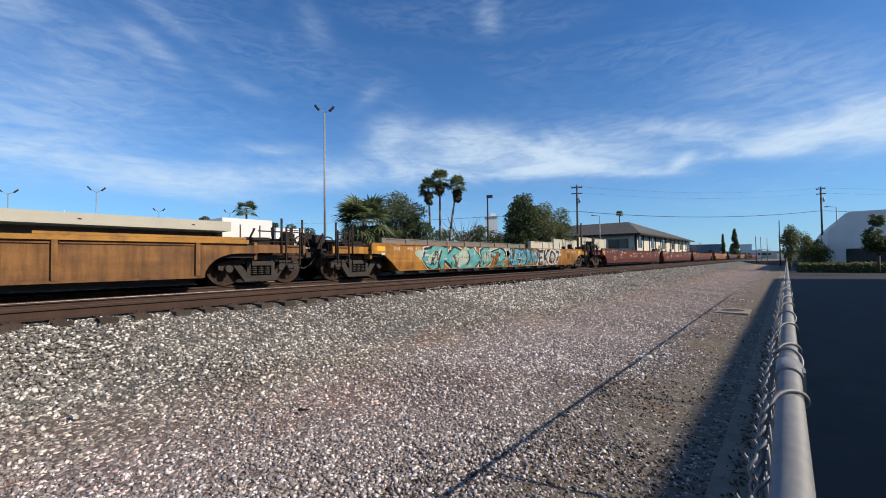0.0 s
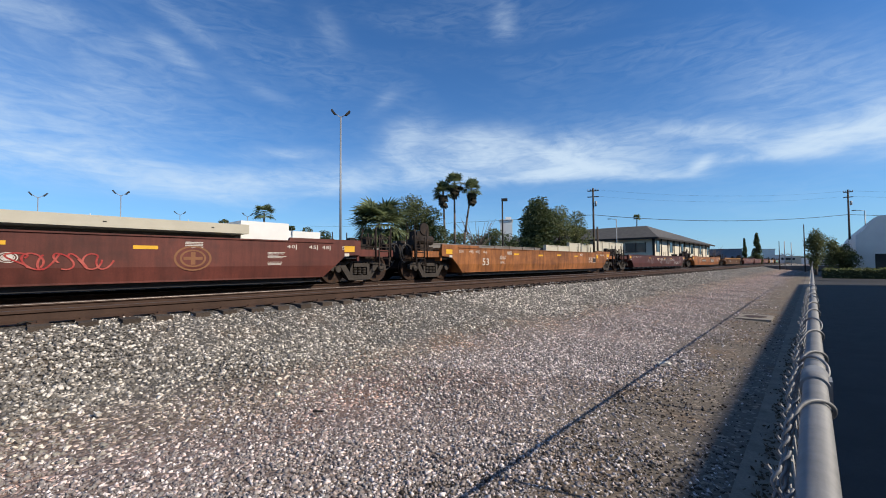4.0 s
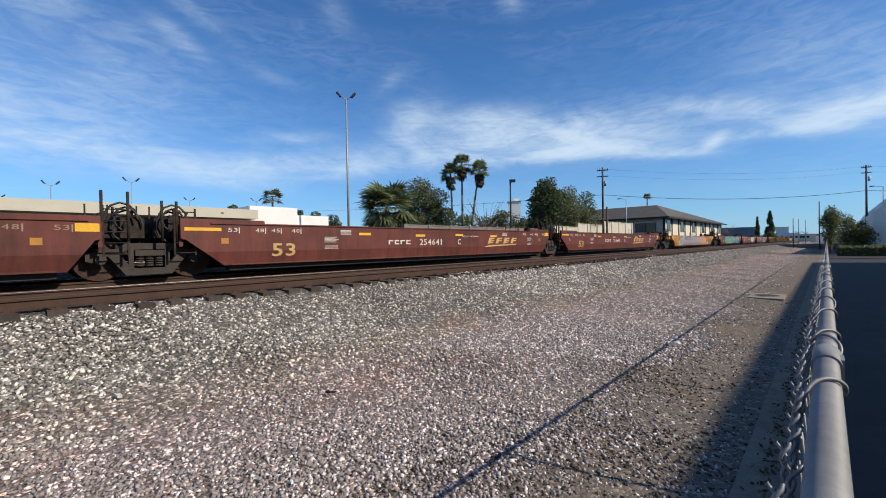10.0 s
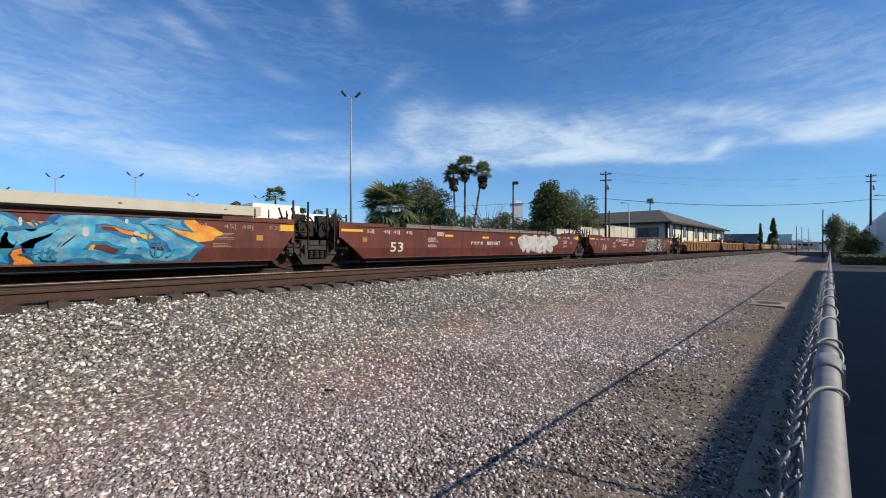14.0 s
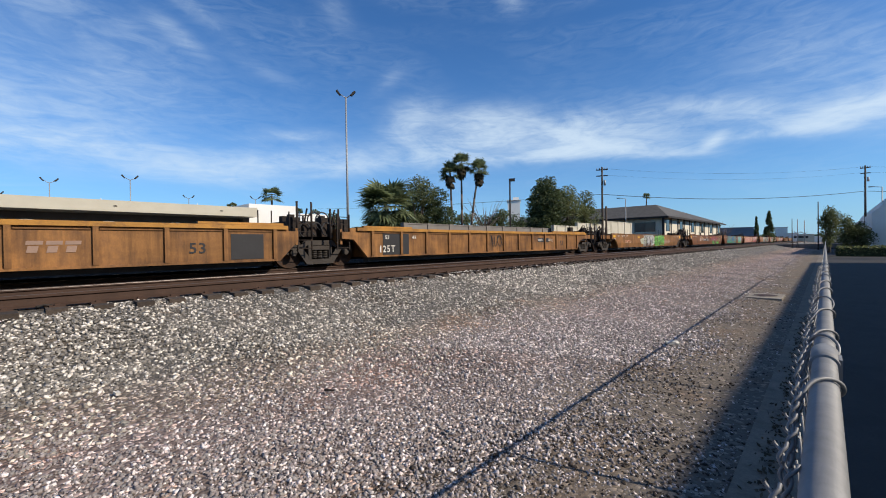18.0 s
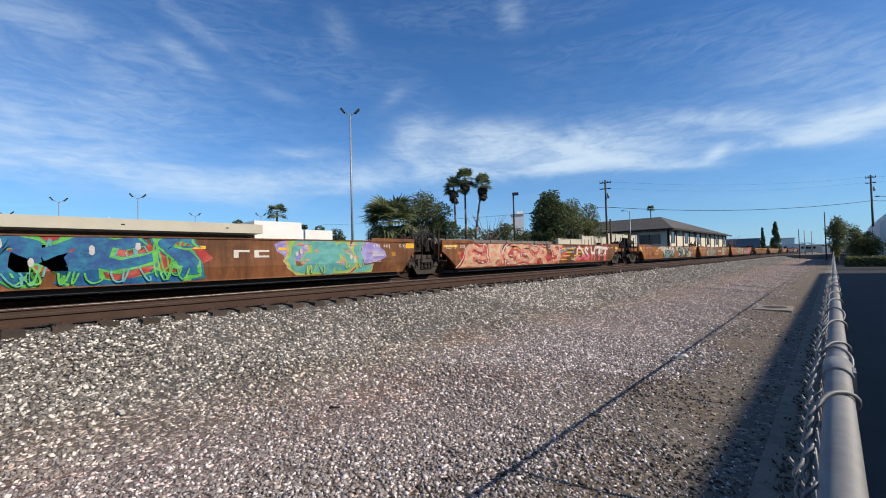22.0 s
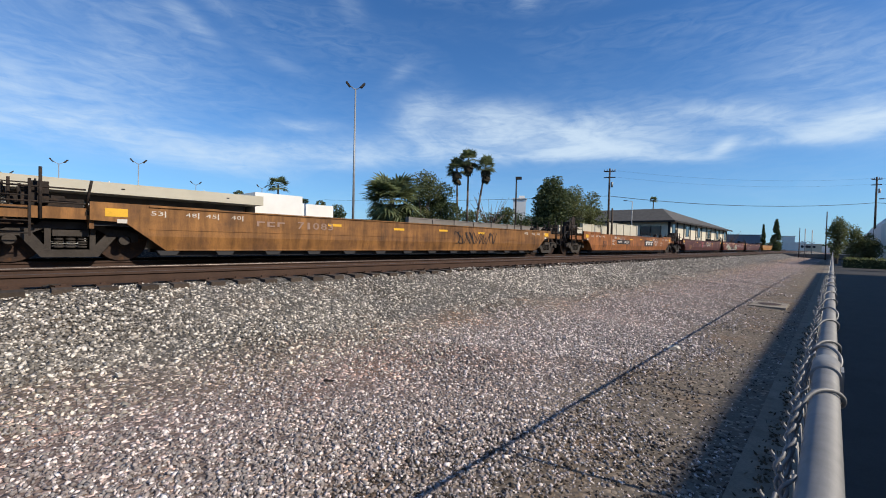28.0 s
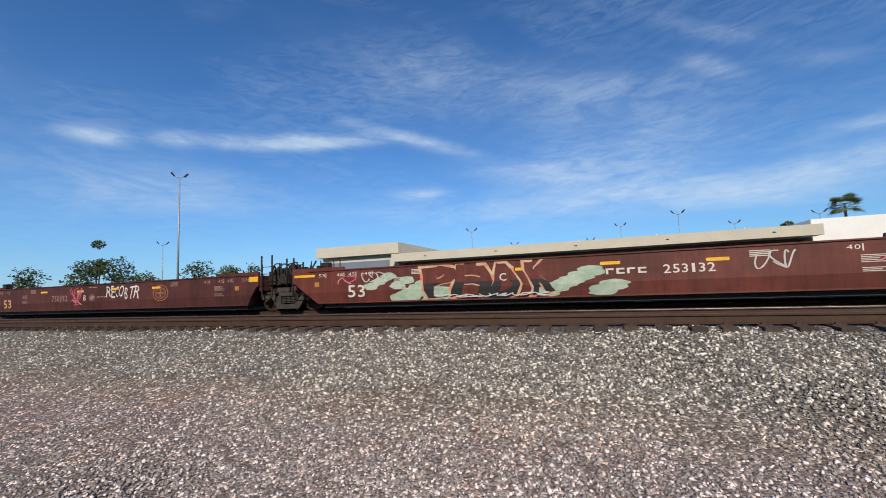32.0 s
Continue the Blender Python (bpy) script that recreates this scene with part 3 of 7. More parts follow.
def make_long_building():
    b = thing("warehouse", "long low warehouse with a beige canopy fascia and white end wall", "building")
    X0, X1 = -46.0, -70.0
    bm = bmesh.new()
    box(bm, X1, X0, -22, 17.2, GZ, 5.18)
    part("wall", bm, "shadow_wall", b)
    bm = bmesh.new()
    box(bm, X1 - 0.3, X0 + 3.2, -22.3, 17.8, 5.2, 6.12)
    part("fascia", bm, "stucco", b, "pale beige fascia", bevel=0.03)
    for i in range(9):
        bm = bmesh.new()
        y = -19 + i * 4.1
        box(bm, X0, X0 + 0.06, y - 1.4, y + 1.4, GZ + 0.1, 3.6)
        part("roller_door", bm, "bluewall", b, "closed grey roller door")
    vent = mesh_of("vent", box(bmesh.new(), X0 + 3.2, X0 + 3.22, -0.12, 0.12, 5.6, 5.7), "timber")
    pipe = mesh_of("roof_pipe", tube(bmesh.new(), (X0 + 1.5, 0, 6.0), (X0 + 1.5, 0, 6.4), 0.04, n=6), "white")
    for i in range(5):
        part("vent", vent, None, b, at=pose(0, -18 + i * 8.1, 0))
        part("roof_pipe", pipe, None, b, at=pose(0, -16 + i * 7.2, 0))
    bm = bmesh.new()
    box(bm, X1, X0 + 1.0, 17.85, 23.2, GZ, 6.75)
    part("white_wing", bm, "white_wall", b, "white stucco wing", bevel=0.03)
    bm = bmesh.new()
    box(bm, X1, X0 + 0.4, 23.2, 27.6, GZ, 6.0)
    part("low_white_wing", bm, "white_wall", b, "lower white stucco wing", bevel=0.03)
    # raised block at the far end
    t = thing("entrance_block", "raised beige block with a dark recess at the warehouse end", "building")
    bm = bmesh.new()
    box(bm, -62, -44.5, -33, -22.2, GZ, 6.3)
    part("wall", bm, "stucco", t)
    bm = bmesh.new()
    box(bm, -62.4, -43.9, -33.6, -21.9, 6.3, 7.6)
    part("fascia", bm, "stucco", t, "pale beige fascia", bevel=0.03)
    bm = bmesh.new()
    box(bm, -44.5, -44.44, -32, -23.4, GZ + 0.2, 5.6)
    part("roller_door", bm, "bluewall", t)


make_long_building()


def make_mast(az, dist, h, name="high_mast_light", heads=2, label="tall grey light mast with two floodlights"):
    p = polar(az, dist, GZ)
    t = thing(name, label, "street lamp", pose(*p, 0, 0, az))
    bm = bmesh.new()
    tube(bm, (0, 0, 0), (0, 0, h), 0.17 * h / 20, 0.09 * h / 20, 10)
    part("pole", bm, "mast", t)
    s = h / 20 * (1.0 if h > 15 else 1.5)
    for sx in (-1, 1):
        bm = bmesh.new()
        tube(bm, (0, 0, h - 0.1), (sx * 0.62 * s, 0, h + 0.28 * s), 0.05 * s, n=6)
        part("arm", bm, "mast", t)
        bm = bmesh.new()
        a = Vector((sx * 0.55 * s, 0, h + 0.22 * s))
        slab(bm, [(a.x - 0.05 * s, a.z), (a.x + sx * 0.45 * s, a.z + 0.55 * s), (a.x + sx * 0.62 * s, a.z + 0.45 * s), (a.x + sx * 0.2 * s, a.z - 0.05 * s)], -0.25 * s, 0.25 * s, "y")
        part("floodlight", bm, "timber", t)


make_mast(56.2, 47.0, 18.2)
make_mast(143.1, 74.0, 20.0)


def box_lamp(az, dist, h):
    t = thing("shoebox_lamp", "dark parking lamp post with a flat box head", "street lamp", pose(*polar(az, dist, GZ), 0, 0, az))
    part("pole", tube(bmesh.new(), (0, 0, 0), (0, 0, h), 0.10, 0.08, 8), "timber", t)
    part("lamp_head", box(bmesh.new(), -0.1, 0.55, -0.25, 0.25, h - 0.16, h + 0.1), "timber", t, bevel=0.03)


box_lamp(34.0, 45.0, 8.6)
for az, dist, h in ((86.8, 66, 9.6), (80.3, 75, 11.8), (106.2, 64, 10.1), (67.6, 80, 10.2), (74.8, 90, 11.0), (144.6, 84, 10.6), (90.5, 85, 9.6), (135.5, 84, 7.2), (100.4, 84, 9.6)):
    make_mast(az, dist, h, "parking_light", label="grey parking lot light with twin heads behind the warehouse")


def leaf_cloud(rng, n, radius, squash, size, lump=0.35, centres=None):
    """Small leaf faces in lumpy clumps round given centres."""
    verts, faces = [], []
    centres = centres or [(Vector((0, 0, 0)), 1.0)]
    per = max(1, n // len(centres))
    for c, cr in centres:
        for _ in range(per):
            d = Vector((rng.gauss(0, 1), rng.gauss(0, 1), rng.gauss(0, 1)))
            d.normalize()
            rr = radius * cr * (0.55 + 0.5 * rng.random()) * (1 + lump * noise.noise(d * 2.2 + c))
            p = c + Vector((d.x * rr, d.y * rr, d.z * rr * squash))
            u = Vector((rng.gauss(0, 1), rng.gauss(0, 1), rng.gauss(0, 0.6))).normalized()
            w = u.cross(Vector((rng.gauss(0, 1), rng.gauss(0, 1), rng.gauss(0, 1)))).normalized()
            s = size * rng.uniform(0.6, 1.4)
            k = len(verts)
            verts += [p - u * s, p + w * s * 0.5, p + u * s, p - w * s * 0.5]
            faces.append((k, k + 1, k + 2, k + 3))
    return verts, faces


def make_tree(az, dist, h, width, mat, seed, label, trunk_h=0.3, squash=1.0, clumps=9, leaves=2600, size=0.26, name="tree", low=0.0):
    rng = random.Random(seed)
    t = thing(name, label, "tree", pose(*polar(az, dist, GZ)))
    bm = bmesh.new()
    th = h * trunk_h
    tube(bm, (0, 0, 0), (0.1, 0, th), 0.03 * h, 0.02 * h, 8)
    cent = []
    for i in range(clumps):
        a = 2 * math.pi * i / clumps + rng.uniform(-0.4, 0.4)
        r = width * 0.5 * rng.uniform(0.15, 0.62)
        z = th + (h - th) * (low + (1 - low) * rng.uniform(0.12, 0.78))
        c = Vector((r * math.cos(a), r * math.sin(a), z))
        cent.append((c, rng.uniform(0.7, 1.15)))
        tube(bm, (0.05, 0, th * 0.9), c, 0.013 * h, 0.004 * h, 5)
    cent.append((Vector((0, 0, h - width * 0.22)), 0.9))
    part("trunk", bm, "bark", t)
    v, f = leaf_cloud(rng, leaves, width * 0.30, squash, size, centres=cent)
    part("crown", raw("crown", v, f, mat), None, t)
    return t


def frond_fan(verts, faces, base, direction, length, width, droop, rng):
    """A fan leaf: a stalk and radiating blades."""
    d = direction.normalized()
    side = d.cross(Vector((0, 0, 1)))
    if side.length < 0.1:
        side = Vector((1, 0, 0))
    side.normalize()
    up = side.cross(d)
    hub = base + d * length * 0.45 + Vector((0, 0, -droop * 0.2))
    k = len(verts)
    verts += [base + side * 0.03, base - side * 0.03, hub]
    faces.append((k, k + 1, k + 2))
    n = 15
    for i in range(n):
        a = radians(-100 + 200 * i / (n - 1))
        tip = hub + (d * math.cos(a) + side * math.sin(a)) * length * 0.55 * width * rng.uniform(0.85, 1.1) + up * 0.05 - Vector((0, 0, droop * (0.4 + 0.3 * rng.random())))
        m = (hub + tip) / 2 + Vector((0, 0, 0.12 * length * 0.5))
        o = (tip - hub).cross(up).normalized() * 0.04 * length
        k = len(verts)
        verts += [hub, m + o, tip, m - o]
        faces.append((k, k + 1, k + 2, k + 3))


def make_palm(az, dist, h, crown, seed, lean=0.0, skirt=True, label="tall fan palm with a dry leaf skirt", name="fan_palm", trunk_r=0.2, fronds=46, low=-28):
    rng = random.Random(seed)
    t = thing(name, label, "palm tree", pose(*polar(az, dist, GZ), 0, 0, az))
    bm = bmesh.new()
    pts = [Vector((lean * (i / 6) ** 1.5, 0, h * i / 6)) for i in range(7)]
    for i, (p, q) in enumerate(zip(pts, pts[1:])):
        tube(bm, p, q, trunk_r * (1.25 - 0.08 * i), trunk_r * (1.2 - 0.08 * (i + 1)), 9)
    part("trunk", bm, "palm_trunk", t)
    top = pts[-1]
    v, f = [], []
    for i in range(fronds):
        a, e = rng.uniform(0, 6.283), radians(rng.uniform(low, 80 if skirt else 58))
        d = Vector((math.cos(a) * math.cos(e), math.sin(a) * math.cos(e), math.sin(e)))
        frond_fan(v, f, top, d, crown * rng.uniform(0.8, 1.1), 1.0, 0.22 * crown * (1.2 - math.sin(e)), rng)
    part("crown", raw("crown", v, f, "palm_leaf"), None, t)
    if skirt:
        v, f = [], []
        for i in range(60):
            a = rng.uniform(0, 6.283)
            z = rng.uniform(0.0, 1.0)
            flare = rng.uniform(0.5, 1.15) - 0.45 * z
            d = Vector((math.cos(a) * flare, math.sin(a) * flare, -0.85))
            frond_fan(v, f, top - Vector((0, 0, z * crown * 0.75)), d, crown * 0.85, 0.5, 0.15, rng)
        part("dry_skirt", raw("dry_skirt", v, f, "dead_leaf"), None, t)
    return t


def palms():
    for az, el, lean, s in ((41.9, 10.0, -0.3, 1), (40.6, 11.2, 0.0, 2), (38.2, 10.3, 1.6, 3)):
        h = 64 * math.tan(radians(el)) + EYE - GZ
        base = az + (math.degrees(math.atan(lean / 64)) if lean > 0 else 0)
        make_palm(base, 64, h - 0.2, 2.0, s, lean, trunk_r=0.17, fronds=40)
    make_palm(65.7, 80, 10.9, 2.3, 5, 0.0, False, "distant feathery palm behind the warehouse", trunk_r=0.20, fronds=30, low=-25)
    make_palm(17.1, 190, 20.4, 1.9, 6, 0.3, False, "far-off slender palm above the rooftops", trunk_r=0.25)
    # squat fan palms by the wall
    make_palm(51.0, 40, 5.5, 3.5, 7, 0.0, False, "squat bushy fan palm beside the block wall", "bushy_palm", 0.3, 80, -70)
    make_palm(53.2, 42, 3.6, 2.2, 9, 0.0, False, "small fan palm beside the block wall", "bushy_palm", 0.25, 30, -40)


palms()
make_tree(46.6, 52, 10.4, 6.0, "leaf", 11, "broad green tree beside the fan palms", 0.2, 0.9, 12, 12000, 0.125)
make_tree(43.8, 52, 8.8, 4.8, "leaf_dark", 12, "dark green tree beside the fan palms", 0.2, 0.9, 10, 9000, 0.125)
make_tree(29.2, 58, 10.4, 5.6, "leaf_dark", 13, "dense dark round-headed tree behind the wall", 0.12, 1.1, 26, 34000, 0.17)
make_tree(26.4, 60, 9.6, 4.6, "leaf_light", 14, "light green airy tree behind the wall", 0.25, 0.95, 10, 6500, 0.12)
make_tree(24.2, 62, 9.0, 3.8, "leaf_light", 15, "light green airy tree behind the wall", 0.25, 0.95, 9, 5000, 0.12)
for i, (az, d, h, w) in enumerate(((40.2, 90, 9.0, 7), (37.0, 95, 8.4, 8), (35.2, 95, 10.0, 6), (33.2, 100, 9.2, 7), (60.5, 90, 9.6, 4), (58.2, 95, 9.4, 5), (70.2, 90, 10.6, 3.4), (62.4, 100, 10.6, 3))):
    make_tree(az, d, h, w, "leaf_dark" if i % 2 else "leaf", 20 + i, "distant green tree behind the walls", 0.2, 0.7, 7, 1800, 0.22)
# trees seen past the warehouse's far end
for i, (az, d, h, w, m_) in enumerate(((148.6, 95, 9.6, 8, "leaf_dark"), (150.3, 100, 13.0, 4, "leaf_dark"), (146.2, 110, 7.5, 7, "leaf"), (140.9, 88, 8.6, 8, "leaf_dark"), (137.8, 90, 7.6, 6, "leaf"), (135.0, 100, 8.2, 5, "leaf_dark"), (151.4, 92, 8.6, 6, "leaf_dark"), (155.8, 110, 8.4, 7, "leaf_dark"))):
    make_tree(az, d, h, w, m_, 40 + i, "distant dark tree past the warehouse", 0.06, 0.8, 9, 2000, 0.24)


def block_walls():
    for az0, az1, dist, z, mat, lab in ((134.0, 60.0, 24.0, 3.34, "grey_wall", "long pale grey block wall with small caps along the tracks"), (60.0, 28.4, 24.05, 3.24, "grey_wall", "pale grey block wall behind the tracks"),
                                        (48.5, 28.2, 24.6, 3.85, "shadow_wall", "dark fence panels behind the block wall"),
                                        (28.2, 25.2, 24.0, 4.2, "stucco", "beige block wall behind the tracks"), (25.2, 22.0, 24.2, 4.7, "stucco", "taller beige block wall section"), (22.0, 18.8, 24.0, 5.2, "stucco", "taller beige block wall section")):
        ya, yb = dist / math.tan(radians(az0)), dist / math.tan(radians(az1))
        w = thing("block_wall", lab, "wall")
        bm = bmesh.new()
        box(bm, -dist - 0.2, -dist, ya, yb, GZ, z - 0.08)
        part("wall", bm, mat, w)
        bm = bmesh.new()
        box(bm, -dist - 0.25, -dist + 0.05, ya, yb, z - 0.08, z)
        part("coping", bm, mat, w)
        n = max(1, int((yb - ya) / 2.6))
        cap = mesh_of("pier", box(bmesh.new(), -dist - 0.3, -dist + 0.08, -0.2, 0.2, GZ, z + 0.03), mat)
        for i in range(n + 1):
            part("pier", cap, None, w, at=pose(0, ya + (yb - ya) * i / n, 0))


block_walls()


def hip_building():
    b = thing("timbered_building", "two-tone building with white walls, dark timbers and grey hip roof", "building")
    x0, x1, y0, y1, z1 = -24.2, -58, 89, 146, 7.0
    bm = bmesh.new()
    box(bm, x1, x0, y0, y1, GZ, z1)
    part("wall", bm, "cream_wall", b)
    bm = bmesh.new()
    o = 1.2
    zr = 9.8
    v = [bm.verts.new(p) for p in ((x1 - o, y0 - o, z1), (x0 + o, y0 - o, z1), (x0 + o, y1 + o, z1), (x1 - o, y1 + o, z1), (x1 + 4, y0 + 4.5, zr), (x0 - 2.6, y0 + 4.5, zr), (x0 - 5, y1 - 16, zr), (x1 + 4, y1 - 16, zr))]
    for f in ((0, 1, 5, 4), (1, 2, 6, 5), (2, 3, 7, 6), (3, 0, 4, 7), (4, 5, 6, 7), (3, 2, 1, 0)):
        bm.faces.new([v[i] for i in f])
    part("roof", bm, "roof", b, "grey shingle hip roof")
    part("eave_board", box(bmesh.new(), x1 - o, x0 + o, y0 - o - 0.06, y0 - o, z1 - 0.3, z1 + 0.05), "timber", b)
    part("eave_board", box(bmesh.new(), x0 + o, x0 + o + 0.06, y0 - o, y1 + o, z1 - 0.3, z1 + 0.05), "timber", b)
    for i in range(12):
        y = y0 + 0.3 + i * 5.1
        bm = bmesh.new()
        box(bm, x0, x0 + 0.08, y - 0.35, y + 0.35, GZ, z1)
        part("timber", bm, "timber", b)
    for i in range(6):
        bm = bmesh.new()
        y = y0 + 2.9 + i * 10.2
        box(bm, x0, x0 + 0.06, y - 1.1, y + 1.1, 4.2, 6.4)
        w = part("window", bm, "glass", b)
        for q in (-1.2, 1.1):
            part("frame_bar", box(bmesh.new(), x0 + 0.06, x0 + 0.1, y + q, y + q + 0.12, 4.1, 6.5), "timber", w)
    for x in (x0 - 3.4, x0 - 11.0, x0 - 18.6, x0 - 26.0):
        w = part("window", box(bmesh.new(), x - 1.9, x + 1.9, y0 - 0.06, y0, 4.1, 6.0), "glass", b)
        for q in (-1.98, -0.06, 1.86):
            part("frame_bar", box(bmesh.new(), x + q, x + q + 0.12, y0 - 0.1, y0 - 0.06, 4.0, 6.1), "timber", w)
    for x in (x0 + 0.0, x0 - 7.2, x0 - 14.8, x0 - 22.4, x1):
        part("corner_timber", box(bmesh.new(), x - 0.2, x + 0.2, y0 - 0.1, y0, GZ, z1), "timber", b)


hip_building()


def utility_poles():
    def pole(az, dist, h, arm=0.0, label="wooden utility pole with a crossarm and wires", r=0.17):
        p = polar(az, dist, GZ)
        t = thing("utility_pole", label, "utility pole", pose(*p, 0, 0, az))
        part("pole", tube(bmesh.new(), (0, 0, 0), (0, 0, h), r, r * 0.65, 8), "pole", t)
        if arm:
            for z in (h - 0.40, h - 1.25):
                part("crossarm", box(bmesh.new(), -arm, arm, -0.06, 0.06, z - 0.06, z + 0.07), "pole", t)
            for x in (-0.9, -0.45, 0.45, 0.9):
                part("insulator", tube(bmesh.new(), (x * arm, 0, h - 0.33), (x * arm, 0, h - 0.12), 0.05, n=6), "galv", t)
            part("transformer", tube(bmesh.new(), (r + 0.16, -0.1, h - 2.6), (r + 0.16, -0.1, h - 1.9), 0.15, n=10), "mast", t)
        return p + Vector((0, 0, h))

    def street_lamp(az, dist, h):
        t = thing("street_lamp", "thin grey street lamp with a short arm", "street lamp", pose(*polar(az, dist, GZ), 0, 0, az))
        part("pole", tube(bmesh.new(), (0, 0, 0), (0, 0, h), 0.09, 0.06, 8), "mast", t)
        part("arm", tube(bmesh.new(), (0, 0, h - 0.05), (-0.9, 0, h + 0.12), 0.04, n=6), "mast", t)
        part("lamp_head", box(bmesh.new(), -1.35, -0.85, -0.12, 0.12, h + 0.04, h + 0.18), "mast", t, bevel=0.03)
    a = pole(22.15, 62, 62 * math.tan(radians(9.65)) + EYE - GZ, 0.75)
    pole(21.7, 60, 6.6, 0, "short wooden pole beside a taller one")
    b = pole(-2.35, 95, 95 * math.tan(radians(7.05)) + EYE - GZ, 0.6)
    street_lamp(19.4, 75, 75 * math.tan(radians(5.5)) + EYE - GZ)
    pole(1.04, 92, 92 * math.tan(radians(3.85)) + EYE - GZ, 0, "thin pole at the crossing", 0.1)
    pole(3.09, 110, 6.0, 0, "thin pole near the crossing", 0.09)
    street_lamp(-3.47, 85, 9.0)
    for p, q, sag, r in ((a - Vector((0, 0, 3.8)), b - Vector((0, 0, 4.1)), 0.95, 0.035), (b - Vector((0, 0, 4.1)), polar(-30, 160, 9), 1.6, 0.035), (a - Vector((0, 0, 3.8)), polar(60, 120, 12.6), 0.5, 0.03),
                         (a - Vector((0, 0, 0.2)), b - Vector((0, 0, 0.2)), 0.9, 0.008), (a - Vector((0, 0, 1.1)), b - Vector((0, 0, 1.1)), 0.9, 0.007), (b - Vector((0, 0, 0.2)), polar(-30, 160, 13), 1.6, 0.010), (b - Vector((0, 0, 1.1)), polar(-30, 160, 12), 1.6, 0.010)):
        n = 18
        pts = [p.lerp(q, i / n) - Vector((0, 0, sag * 4 * (i / n) * (1 - i / n))) for i in range(n + 1)]
        tagged(new("overhead_wire", wire_mesh("overhead_wire", [pts], r, 4, "timber")), "sagging black overhead wire between poles", "cable")


utility_poles()


def far_end():
    # conical and bare trees, far buildings, crossing
    for az, d, h, w, seed in ((5.0, 170, 11.6, 3.6, 60), (6.1, 172, 10.0, 1.9, 61)):
        rng = random.Random(seed)
        t = thing("cypress", "dark conical cypress beside the line", "tree", pose(*polar(az, d, GZ)))
        part("trunk", tube(bmesh.new(), (0, 0, 0), (0, 0, h * 0.9), 0.2, 0.04, 8), "bark", t)
        cent = []
        for q in range(60):
            u = 0.05 + 0.95 * (q + 0.5) / 60
            a, rr = rng.uniform(0, 6.283), w * 0.42 * (1 - u) ** 0.75 * (0.85 if seed == 60 else 1 - 0.45 * abs(math.sin(u * 6)))
            cent.append((Vector((rr * math.cos(a), rr * math.sin(a), h * u * 0.95)), 0.30 + 0.95 * (1 - u)))
        v, f = leaf_cloud(rng, 7800, w * 0.20, 1.3, 0.20, centres=cent)
        part("crown", raw("crown", v, f, "leaf_dark"), None, t)
    for i, (az, d, h) in enumerate(((11.2, 175, 10), (10.0, 185, 9.5), (9.0, 190, 8.5), (12.3, 180, 9), (37.4, 66, 9.5))):
        rng = random.Random(70 + i)
        t = thing("bare_tree", "leafless grey-brown tree among the buildings", "tree", pose(*polar(az, d, GZ)))
        bm = bmesh.new()
        tube(bm, (0, 0, 0), (0, 0, h * 0.35), 0.16, 0.12, 6)
        for k in range(26):
            a = rng.uniform(0, 6.28)
            z = h * rng.uniform(0.2, 0.45)
            q = Vector((math.cos(a) * h * rng.uniform(0.1, 0.42), math.sin(a) * h * rng.uniform(0.1, 0.42), h * rng.uniform(0.6, 1.0)))
            tube(bm, (0, 0, z), q, 0.06, 0.02, 4)
        part("crown", bm, "twig", t)
    for az, d, w, h, m_, lab in ((9.0, 240, 22, 7.5, "bluewall", "blue-grey metal shed far along the line"), (4.0, 320, 6, 9, "white_wall", "small white building far along the line"),
                                 (33.5, 150, 4.2, 16.6, "white_wall", "white stepped rooftop tower behind the trees"), (1.6, 420, 14, 3.6, "white_wall", "white low building at the end of the line")):
        p = polar(az, d, GZ)
        bm = bmesh.new()
        if "tower" in lab:
            box(bm, -w * 0.05, w * 0.42, -2, 2, h + 0.32, h + 1.5)
        box(bm, -w / 2, w / 2, -5, 5, 0, h)
        box(bm, -w / 2 - 0.3, w / 2 + 0.3, -5.3, 5.3, h, h + 0.3)
        solid("far_building", bm, m_, lab, "building", pose(*p, 0, 0, az))
    # low woods and roofs where the line meets the horizon
    rng = random.Random(44)
    cent = [(polar(a, rng.uniform(330, 430), GZ + rng.uniform(0.5, 3.6)), rng.uniform(0.7, 1.3)) for a in np.arange(-9.0, 12.0, 0.22)]
    v, f = leaf_cloud(rng, 14000, 2.6, 1.0, 0.7, centres=cent)
    tagged(new("far_trees", raw("far_trees", v, f, "leaf_dark")), "low line of far-off trees at the horizon", "trees", kind="stuff")
    for az, d, w, h in ((2.2, 300, 9, 4.4), (0.8, 320, 6, 3.4), (3.4, 260, 7, 4.6), (-0.6, 330, 12, 5.2)):
        bm = box(bmesh.new(), -w / 2, w / 2, -4, 4, 0, h)
        box(bm, -w / 2 - 0.3, w / 2 + 0.3, -4.3, 4.3, h, h + 0.3)
        solid("far_building", bm, "white_wall" if w < 9 else "stucco", "pale low building near the level crossing", "building", pose(*polar(az, d, GZ), 0, 0, az))
